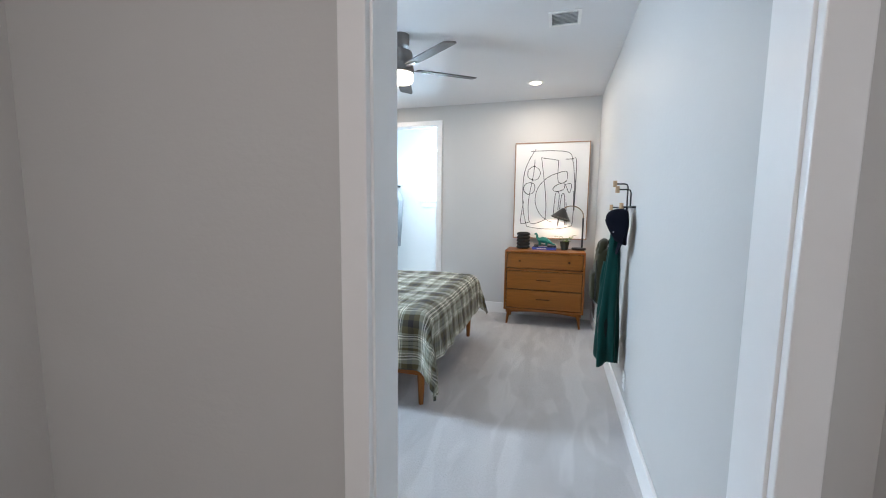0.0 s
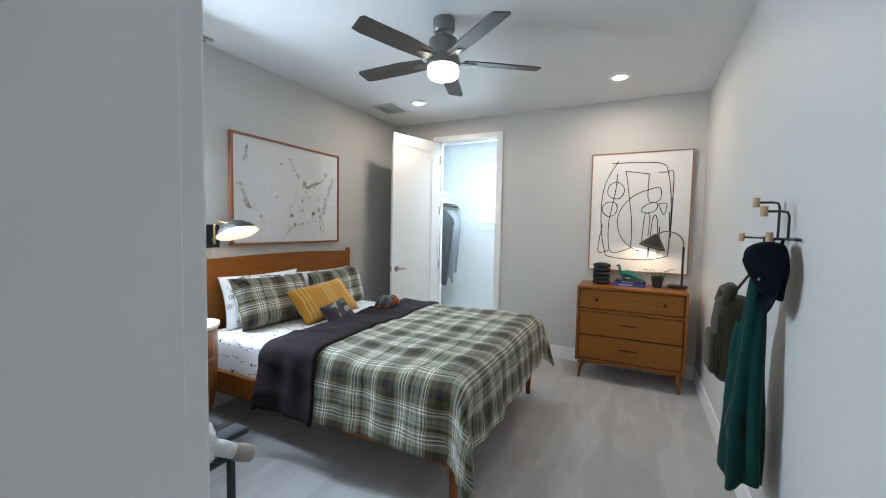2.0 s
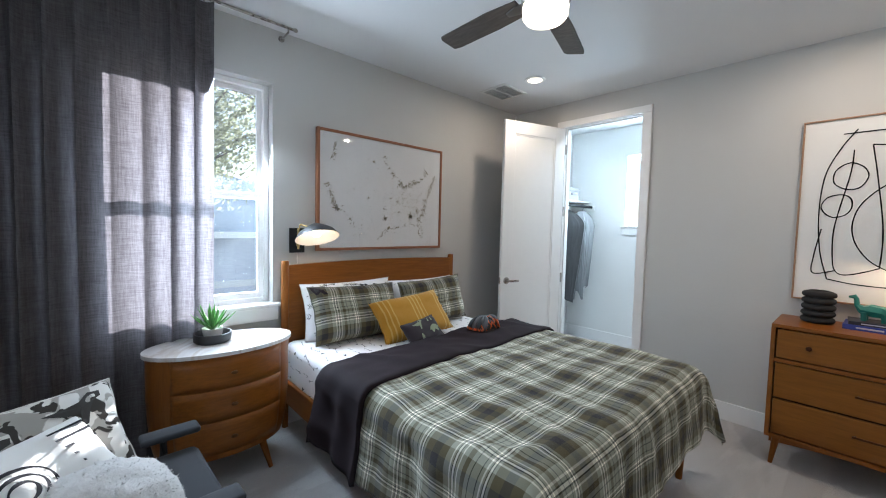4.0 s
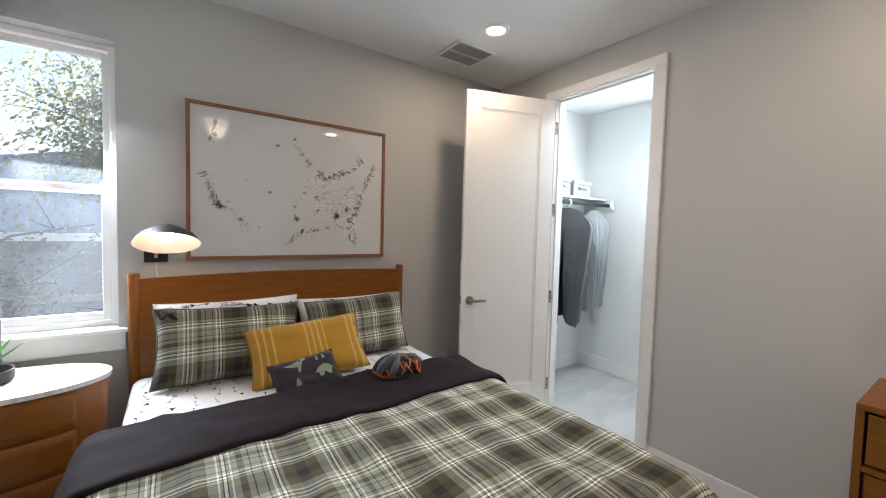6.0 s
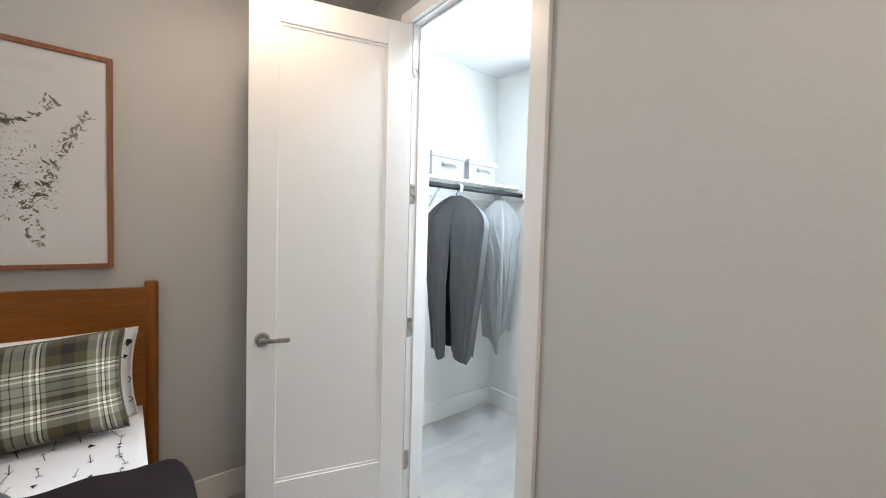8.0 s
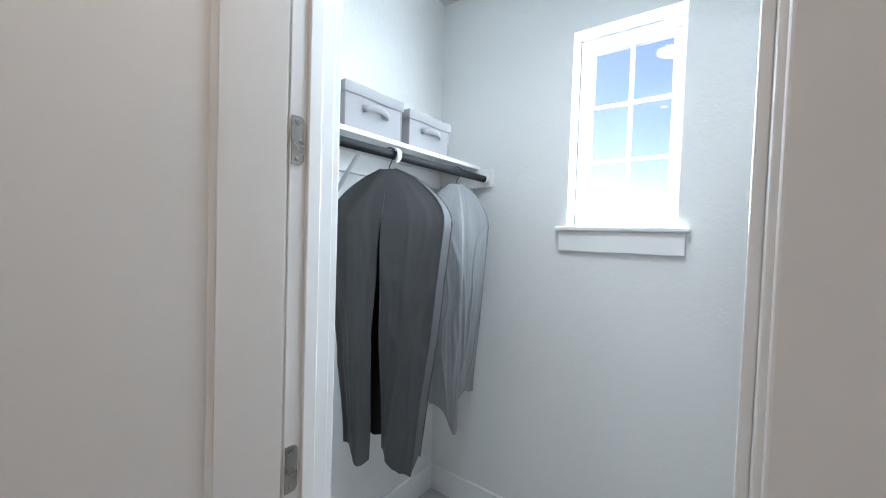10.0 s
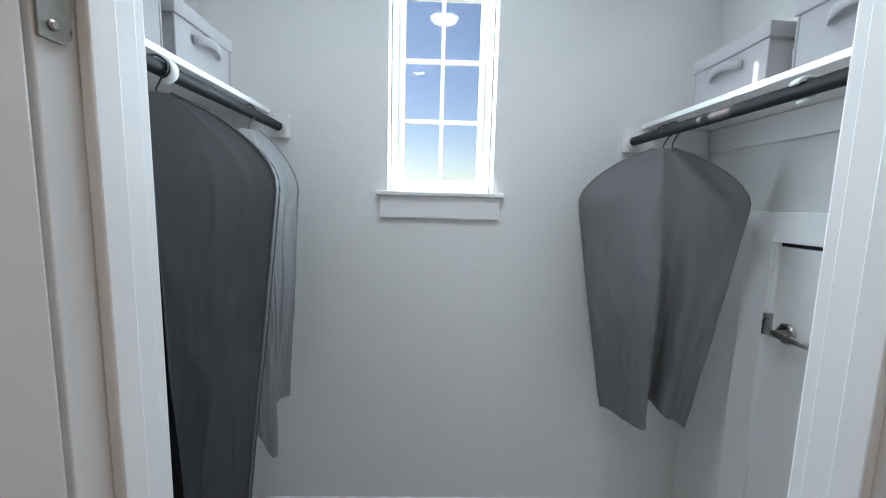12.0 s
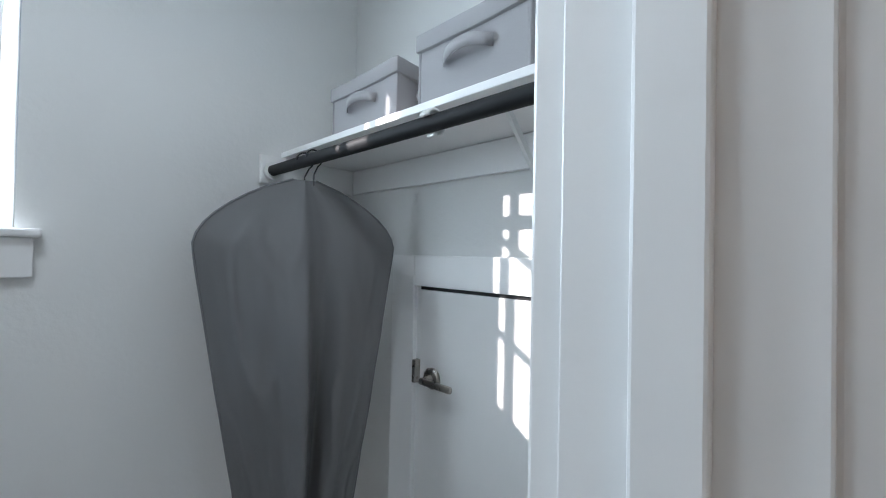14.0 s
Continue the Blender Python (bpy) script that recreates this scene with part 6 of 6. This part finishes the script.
def closet_side(side):
    """side -1: the west wall, +1: the east wall. Returns the rod's x."""
    wall = CW if side < 0 else CE
    SHELF_Z = SHELF_W if side < 0 else SHELF_E
    inw = -side                                    # towards the middle of the closet
    depth = 0.262 if side < 0 else 0.285
    front = wall + inw * depth
    rod_x = -2.418 if side < 0 else -1.043
    y0, y1 = CS + 0.004, CN - 0.002
    s = thing("closet_shelf", "white painted closet shelf with wall cleats", "shelf", (wall, CN, SHELF_Z), "closet shelves")

    def sp(name, x0, x1, ya, yb, za, zb, bev=0.002, mat=TRIM, label=""):
        x0, x1 = min(x0, x1), max(x0, x1)
        return part(name, box_bm(x0 - wall, x1 - wall, ya - CN, yb - CN, za - SHELF_Z, zb - SHELF_Z, bev), mat, s, label)
    sp("board", wall + inw * 0.001, front, y0, y1 - 0.001, SHELF_Z, SHELF_Z + 0.018)
    sp("back_cleat", wall, wall + inw * 0.018, y0, y1 - 0.02, SHELF_Z - 0.088, SHELF_Z - 0.001)
    end = -2.382 if side < 0 else -1.075
    sp("end_cleat", wall + inw * 0.018, end, y1 - 0.018, y1, SHELF_Z - 0.092, SHELF_Z - 0.001)
    br_y = 5.60 if side < 0 else 5.50
    b = sp("bracket", wall + inw * 0.018, wall + inw * 0.026, br_y - 0.014, br_y + 0.014, SHELF_Z - 0.30, SHELF_Z - 0.002, 0.001, PLASTIC, "white metal shelf bracket")
    bm = tube_bm([(wall + inw * 0.024 - wall, br_y - CN, -0.26), (front - wall - inw * 0.02, br_y - CN, -0.03)], 0.008, 6)
    part("brace", bm, PLASTIC, b)
    r = thing("closet_rod", "dark grey closet rod with white end sockets", "clothes rod", (rod_x, CN, SHELF_Z - 0.051), "closet rods")
    part("rod", cyl_bm((0, y0 - CN, 0), (0, -0.022, 0), 0.0165, seg=22), RODGREY, r, "", True)
    part("socket", lathe_bm([(0.0175, 0), (0.027, 0), (0.027, 0.014), (0.0175, 0.016)], 24, pose(0, -0.020, 0, 90)), PLASTIC, r, "white round socket", True)
    hk = br_y + (0.10 if side < 0 else 0.13)
    ring = arc((0, hk - CN, 0), 0.022, -100, 160, 14)
    bm = bmesh.new()
    prev = None
    for q in ring:
        cur = [bm.verts.new(q + Vector((0, dy, 0))) for dy in (-0.011, 0.011)]
        if prev:
            bm.faces.new((prev[0], prev[1], cur[1], cur[0]))
        prev = cur
    solid(part("rod_hook", bm, PLASTIC, r, "white plastic rod hook", True), 0.005, 1)
    return front, rod_x


LF, LROD = closet_side(-1)
RF, RROD = closet_side(1)


def grey_bag(tone):
    m = Mat("grey_garment_fabric", tone, 0.50, spec=0.38)
    n = m.noise(5, 4)
    m.color(m.mix(n, tuple(c * 0.92 for c in tone), tuple(c * 1.08 for c in tone)))
    f = m.noise(700, 2)
    return m.bump(m.math("ADD", m.math("MULTIPLY", f, 0.3), m.noise(14, 4, 0.5)), 0.3, 0.006).m


BAG_DARK = grey_bag((0.085, 0.086, 0.090))
BAG_GREY = grey_bag((0.150, 0.153, 0.158))
BAG_PALE = grey_bag((0.26, 0.268, 0.275))
# back panel seen through the slit: interior shade painted as a near-black colour
SLIT_SHADE = plain("painted_slit_shade", (0.028, 0.028, 0.031), 0.8, 0.2)
PIPING_AND_SHADE = plain("piping_and_gusset_shade", (0.085, 0.087, 0.092), 0.6)


def garment_bag(label, x, y, yaw, half, drop, mat, folds, hem, seed, narrow=0.44, slit=None, shoulder=0.19, thick=0.030):
    """A shoulder-shaped garment bag with side gussets on a wire hanger. half: half its width; drop: its length below the rod;
    folds: (place across, width on either side, depth, drift); hem: extra length across; slit: (place, half opening at the hem)."""
    g = thing("garment_bag", label, "garment bag", pose(x, y, (SHELF_W if x == LROD else SHELF_E) - 0.051, 0, 0, yaw), "garment bags")
    top = -0.055

    def width(s):
        d = s * drop
        if d < shoulder:
            return 0.030 + (half - 0.030) * math.sin(0.5 * math.pi * d / shoulder) ** 0.80
        k = (d - shoulder) / (drop - shoulder)
        return half * (1 - narrow * k ** 1.05 + 0.05 * max(0.0, k - 0.8))

    def fn(a, s, side):
        ed = max(0.0, 1 - a * a)
        k = min(1.0, s * 2.2)
        yy = side * (thick * min(1.0, 0.25 + s * 4) + 0.022 * ed * math.sin(math.pi * min(1.0, s * 1.1)))
        if side < 0:
            for c, wl, wr, depth, drift in folds:
                q = a - c - drift * s
                yy -= depth * k * (0.45 + 0.55 * s) * math.exp(-(q / (wl if q < 0 else wr)) ** 2)
        yy += (0.014 * noise.noise((a * 1.6, s * 2.6, seed)) + 0.006 * noise.noise((a * 4 + seed, s * 6, 3)) + 0.0022 * noise.noise((a * 11, s * 9 + seed, 6))) * k
        ridge = abs(noise.noise((a * 2.2 + 1.3 * s, s * 3.1 - a, seed + 4)))
        yy -= 0.006 * k * (1 - min(1.0, ridge * 6))
        sag = hem(a) * s ** 4 if side < 0 else 0.35 * hem(a) * s ** 4
        return Vector((a * width(s), yy, top - s * drop - sag))

    def panel(name, a0, a1, n):
        bm = grid_bm(n, 56, lambda u, v: fn(a0(v) + (a1(v) - a0(v)) * u, v, -1))
        part(name, bm, mat, g, "", "all")
    if slit:
        c, gap = slit
        edge_l = lambda v: c - gap * max(0.0, v - 0.12) / 0.88
        edge_r = lambda v: c + gap * max(0.0, v - 0.12) / 0.88
        panel("front_panel", lambda v: -1.0, edge_l, 44)
        panel("front_panel", edge_r, lambda v: 1.0, 44)
        for e in (edge_l, edge_r):
            part("slit_piping", tube_bm([fn(e(v / 30), v / 30, -1) for v in range(2, 31)], 0.0025, 6), PIPING_AND_SHADE, g, "", True)
    else:
        panel("front_panel", lambda v: -1.0, lambda v: 1.0, 90)
    part("back_panel", grid_bm(40, 30, lambda u, v: fn(2 * u - 1, v * 0.97, 1)), SLIT_SHADE if slit else mat, g, "", "all")
    for a in (-1, 1):
        # gusset shade is painted: it takes the darker piping colour
        part("gusset", grid_bm(4, 40, lambda u, v: fn(a, v, -1).lerp(fn(a, v * 0.985, 1), u)), PIPING_AND_SHADE, g, "side gusset, its shade painted as a darker tone", "all")
        for side in (-1, 1):
            part("piping", tube_bm([fn(a, i / 36, side) for i in range(37)], 0.0032, 6), mat, g, "", True)
    hk = [Vector((0, 0, top - 0.02)), Vector((0, 0, -0.045))] + [Vector((0.023 * math.sin(radians(q)), 0, -0.023 * math.cos(radians(q)))) for q in range(30, 271, 24)]
    part("hanger_hook", tube_bm(hk, 0.0022, 8), BLACK, g, "black wire hanger hook", True)
    return g


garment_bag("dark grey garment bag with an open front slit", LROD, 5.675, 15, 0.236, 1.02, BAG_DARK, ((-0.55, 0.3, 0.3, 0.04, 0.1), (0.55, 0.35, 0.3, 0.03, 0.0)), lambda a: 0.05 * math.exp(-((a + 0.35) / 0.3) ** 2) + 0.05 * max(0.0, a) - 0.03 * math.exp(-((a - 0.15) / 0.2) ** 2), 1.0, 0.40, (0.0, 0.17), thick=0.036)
garment_bag("pale grey garment bag on a black hanger", LROD, 6.095, 48, 0.148, 0.98, BAG_PALE, ((0.10, 0.55, 0.06, 0.075, 0.05), (-0.6, 0.2, 0.3, 0.03, 0.1)), lambda a: 0.11 * math.exp(-((a - 0.02) / 0.35) ** 2) - (0.05 if a > 0.2 else 0), 2.0, 0.36)
garment_bag("mid grey garment bag with soft vertical folds", RROD, 6.125, -18, 0.258, 0.93, BAG_GREY, ((0.0, 0.26, 0.07, 0.085, -0.02), (0.45, 0.16, 0.2, 0.035, 0.02), (-0.55, 0.25, 0.25, 0.02, 0.1), (0.22, 0.07, 0.1, -0.035, 0.0)), lambda a: 0.035 * math.exp(-((a + 0.3) / 0.45) ** 2) if a < 0.03 else -0.05 + 0.09 * a, 3.0, 0.47)
part_hook = thing("wire_hanger", "second black wire hanger hook on the rod", "hanger", (RROD, 6.075, SHELF_E - 0.051))
part("hook", tube_bm([(0.0, 0, -0.075), (0, 0, -0.045)] + [Vector((0.023 * math.sin(radians(q)), 0, -0.023 * math.cos(radians(q)))) for q in range(30, 271, 24)], 0.0022, 8), BLACK, part_hook, "", True)

BOXF = fabric("grey_box_fabric", (0.36, 0.354, 0.362), 0.85, 500, 0.06)


def storage_box(x0, x1, y0, y1, h, facing, label="pale grey fabric storage box with lid and strap handle"):
    cx, cy = (x0 + x1) / 2, (y0 + y1) / 2
    b = thing("storage_box", label, "storage box", (cx, cy, (SHELF_W if cx < -1.7 else SHELF_E) + 0.018), "storage boxes on the closet shelves")
    w, d = (x1 - x0) / 2, (y1 - y0) / 2
    part("body", box_bm(-w + 0.003, w - 0.003, -d + 0.003, d - 0.003, 0, h - 0.012, 0.006, 2), BOXF, b)
    bm = box_bm(-w - 0.005, w + 0.005, -d - 0.005, d + 0.005, h - 0.040, h, 0.005, 2)
    bmesh.ops.subdivide_edges(bm, edges=[e for e in bm.edges if e.calc_length() > 0.1], cuts=6, use_grid_fill=True)
    for v in bm.verts:
        v.co.z += 0.004 * noise.noise((v.co.x * 9 + cx * 5, v.co.y * 9, 2)) + 0.05 * (v.co.x * v.co.x + v.co.y * v.co.y)
    part("lid", bm, BOXF, b, "", True)
    for sx in (-1, 1):
        for sy in (-1, 1):
            part("corner_seam", cyl_bm((sx * (w - 0.004), sy * (d - 0.004), 0.002), (sx * (w - 0.004), sy * (d - 0.004), h - 0.04), 0.0035, seg=8), BOXF, b)
    for ax, sgn, half in (("x", facing, d), ("y", -1, w)):
        n = 8
        pts = []
        for i in range(n + 1):
            s = -1 + 2 * i / n
            bow = 0.020 * max(0.0, math.cos(s * math.pi / 2)) ** 0.6
            if ax == "x":
                pts.append((sgn * (w + 0.001 + bow), s * min(0.062, half * 0.5), h * 0.50 + 0.010 * math.cos(s * math.pi / 2)))
            else:
                pts.append((s * min(0.055, half * 0.5), sgn * (d + 0.001 + bow), h * 0.50 + 0.010 * math.cos(s * math.pi / 2)))
        bm = bmesh.new()
        prev = None
        for q in pts:
            cur = [bm.verts.new(Vector(q) + Vector((0, 0, dz))) for dz in (-0.012, 0.012)]
            if prev:
                bm.faces.new((prev[0], prev[1], cur[1], cur[0]))
            prev = cur
        solid(part("strap_handle", bm, BOXF, b, "", True), 0.003, 1)


storage_box(CW + 0.015, -2.474, 5.835, 6.105, 0.150, 1)
storage_box(CW + 0.012, -2.476, 5.515, 5.795, 0.160, 1)
storage_box(-0.968, CE - 0.015, 5.825, 6.115, 0.155, -1)
storage_box(-0.985, CE - 0.012, 5.45, 5.735, 0.165, -1)


def access_door():
    """A low flush door in the closet's east wall, with a flat casing."""
    ya, yb, h = 5.30, 6.005, 1.328
    d = new("door_2")
    tagged(d, "low white access door with flat casing, closed", "door", "", "structure")
    c = 0.105
    x = CE
    part("casing", box_bm(x - 0.019, x, yb - 0.012, yb - 0.012 + c, 0, h + 0.095, 0.003), TRIM, d)
    part("casing", box_bm(x - 0.019, x, ya - 0.082, ya + 0.012, 0, h + 0.095, 0.003), TRIM, d)
    part("casing", box_bm(x - 0.019, x, ya + 0.012, yb - 0.012, h, h + 0.095, 0.003), TRIM, d)
    part("leaf", box_bm(x - 0.006, x + 0.0, ya + 0.014, yb - 0.030, 0.02, h - 0.012, 0.002), DOORP, d)
    part("gap", box_bm(x - 0.004, x, yb - 0.030, yb - 0.012, 0.0, h - 0.002), TRIM, d)
    # black strip painted in for the shade of the gap above the leaf
    part("gap_shade_strip", box_bm(x - 0.005, x, ya + 0.014, yb - 0.030, h - 0.011, h - 0.001), BLACK, d, "black strip standing in for the shaded gap above the leaf")
    m = Matrix(((0, -1, 0, x - 0.006), (-1, 0, 0, 5.918), (0, 0, 1, 1.052), (0, 0, 0, 1)))
    lever(d, m, 1)
    part("keeper", box_bm(x - 0.030, x - 0.006, yb - 0.034, yb - 0.020, 1.03, 1.10, 0.002), NICKEL, d)


access_door()


# ---- outside ----
GZ = -3.2
GRASS = Mat("lawn", (0.07, 0.09, 0.03), 0.95)
GRASS.color(GRASS.mix(GRASS.noise(0.6, 5), (0.05, 0.065, 0.025), (0.13, 0.12, 0.06)))
structure("ground", box_bm(-400, 400, -400, 400, GZ - 0.5, GZ), GRASS.m, "grass and dry earth around the houses")
BRICK = plain("grey_blue_brick", (0.34, 0.35, 0.39), 0.85, 0.2, 0.2, 0.2)
ROOF = plain("slate_roof", (0.27, 0.34, 0.45), 0.8, 0.3, 0.25, 0.2)


def house(x, y, turn, w, d, h, rise, label, brick=True):
    """A brick house: walls, ridge roof, windows."""
    hs = thing("house", label, "house", pose(x, y, GZ, 0, 0, turn))
    wall = part("wall", box_bm(-w / 2, w / 2, -d / 2, d / 2, 0, h), BRICK, hs)
    o = 0.45
    tri = [(-d / 2 - o, h - 0.1), (d / 2 + o, h - 0.1), (0, h + rise)]
    roof = part("roof", prism_bm(tri, -w / 2 - o, w / 2 + o, Matrix(((0, 0, 1, 0), (1, 0, 0, 0), (0, 1, 0, 0), (0, 0, 0, 1)))), ROOF, hs, "dark slate roof")
    part("fascia", box_bm(w / 2 + o, w / 2 + o + 0.03, -d / 2 - o, d / 2 + o, h - 0.25, h - 0.05), TRIM, hs)
    for k in range(3):
        yy = -d / 2 + d * (k + 0.5) / 3
        win = part("window", box_bm(w / 2, w / 2 + 0.05, yy - 0.5, yy + 0.5, 1.0, 2.3), TRIM, hs)
        part("pane", box_bm(w / 2 + 0.045, w / 2 + 0.06, yy - 0.44, yy + 0.44, 1.06, 2.24), plain("dark_glass", (0.03, 0.035, 0.04), 0.1), win)
    part("ledge", box_bm(w / 2, w / 2 + 0.12, -d / 2, d / 2, 2.55, 2.75), plain("pale_stone", (0.45, 0.44, 0.42), 0.8), hs)
    return hs


near_house = house(-17.5, 2.0, 0, 8, 22, 4.35, 2.2, "single-storey grey brick house with slate roof")
# brick courses on the wall that faces the bedroom
tile = part("brick", box_bm(-0.02, 0.012, -0.29, 0.29, 0.0, 0.115, 0.006, 1), BRICK, near_house)
cells = [(r, c) for r in range(21, 34) for c in range(-11, 12)]
tile.matrix_basis = Matrix.Translation((4.0, 4.5, 2.76))
for r, c in cells[:290]:
    t = new("brick", tile.data)
    t.parent = near_house
    t.matrix_basis = Matrix.Translation((4.0, 1.2 + c * 0.61 + (0.3 if r % 2 else 0), 0.0 + r * 0.13))
house(-6.0, 46.0, 90, 9, 12, 4.9, 2.0, "distant house with a dark pointed roof")
house(9.0, 52.0, 90, 9, 11, 4.6, 2.2, "distant house beyond the trees")

LEAF1 = Mat("sunlit_leaves", (0.10, 0.13, 0.04), 0.7)
oi = LEAF1.t.nodes.new("ShaderNodeNewGeometry")
LEAF1.color(LEAF1.ramp(oi.outputs["Random Per Island"], [(0.0, (0.07, 0.10, 0.06)), (0.6, (0.13, 0.16, 0.09)), (1.0, (0.26, 0.25, 0.14))]))
LEAF1.set("Transmission Weight", 0.0)
lt = LEAF1.t.nodes.new("ShaderNodeBsdfTranslucent")
lt.inputs[0].default_value = (0.34, 0.37, 0.24, 1)
lm = LEAF1.t.nodes.new("ShaderNodeMixShader")
lm.inputs[0].default_value = 0.5
LEAF1.link(LEAF1.b.outputs[0], lm.inputs[1])
LEAF1.link(lt.outputs[0], lm.inputs[2])
LEAF1.link(lm.outputs[0], LEAF1.t.nodes["Material Output"].inputs[0])
BARK = plain("grey_bark", (0.12, 0.10, 0.085), 0.9, 0.2, 0.3, 0.4)


def tree(x, y, height, spread, leaves, seed, label, low=0.35, base=GZ, leaf=0.09):
    r = random.Random(seed)
    t = thing("tree", label, "tree", (x, y, base))
    trunk = [Vector((0.25 * noise.noise((k * 0.7, seed, 1)), 0.25 * noise.noise((k * 0.7, seed, 5)), height * 0.62 * k / 7)) for k in range(8)]
    bm = tube_bm(trunk, [0.20 * (1 - 0.10 * k) * height / 8 for k in range(8)], 9)
    tips = []
    for k in range(22):
        s = r.uniform(low, 1.0)
        p = trunk[min(7, int(s * 7))]
        a = r.uniform(0, 6.28)
        le = spread * r.uniform(0.5, 1.0)
        q = p + Vector((math.cos(a) * le, math.sin(a) * le, le * r.uniform(0.15, 0.75)))
        mid = (p + q) / 2 + Vector((0, 0, le * 0.12))
        tube_bm([p, mid, q], [0.055, 0.035, 0.012], 6, bm)
        tips += [mid, q, (mid + q) / 2]
        for w in range(3):
            q2 = (mid + q) / 2 + Vector((r.uniform(-1, 1), r.uniform(-1, 1), r.uniform(-0.3, 0.8))) * le * 0.45
            tube_bm([(mid + q) / 2, q2], [0.018, 0.006], 5, bm)
            tips.append(q2)
    part("trunk", bm, BARK, t, "grey branching trunk", "all")
    verts, faces = [], []
    for k in range(leaves):
        c = r.choice(tips) + Vector((r.gauss(0, 1), r.gauss(0, 1), r.gauss(0, 0.8))) * spread * 0.16
        n = Vector((r.gauss(0, 1), r.gauss(0, 1), r.gauss(0, 1))).normalized()
        u = n.orthogonal().normalized()
        w = n.cross(u)
        s = leaf * r.uniform(0.5, 1.2)
        i = len(verts)
        verts += [c - u * s, c - w * s * 0.45, c + u * s, c + w * s * 0.45]
        faces.append((i, i + 1, i + 2, i + 3))
    me = bpy.data.meshes.new("crown")
    me.from_pydata([tuple(v) for v in verts], [], faces)
    me.materials.append(LEAF1.m)
    crown = new("crown", me)
    crown.parent = t
    tagged(crown, "loose crown of small leaves", kind="stuff")
    return t


tree(-10.4, 3.3, 11.2, 2.9, 26000, 2, "broad-leaved tree with a loose sunlit crown", 0.74, GZ, 0.058)
tree(-12.5, -1.6, 7.4, 2.8, 3600, 5, "broad-leaved tree beside the brick house")
tree(-8.0, 1.6, 4.6, 1.6, 800, 11, "thin young tree with sparse leaves", 0.5, GZ, 0.05)
tree(-0.4, 34.6, 8.8, 1.5, 2600, 7, "distant round-topped leafy green tree", 0.5, GZ, 0.13)
for x, y, s in ((-8.6, 4.6, 3), (-9.4, 6.2, 4)):
    r = random.Random(s)
    verts, faces = [], []
    for k in range(900):
        c = Vector((r.gauss(0, 0.42), r.gauss(0, 0.65), abs(r.gauss(0, 0.75))))
        n = Vector((r.gauss(0, 1), r.gauss(0, 1), r.gauss(0, 1))).normalized()
        u = n.orthogonal().normalized()
        w = n.cross(u)
        sz = 0.075 * r.uniform(0.5, 1.2)
        i = len(verts)
        verts += [c - u * sz, c - w * sz * 0.5, c + u * sz, c + w * sz * 0.5]
        faces.append((i, i + 1, i + 2, i + 3))
    me = bpy.data.meshes.new("shrub")
    me.from_pydata([tuple(v) for v in verts], [], faces)
    me.materials.append(LEAF1.m)
    sh = new("shrub", me)
    sh.location = (x, y, GZ)
    tagged(sh, "pale leafy shrub in front of the house", "shrub", "shrubs by the house", "stuff")
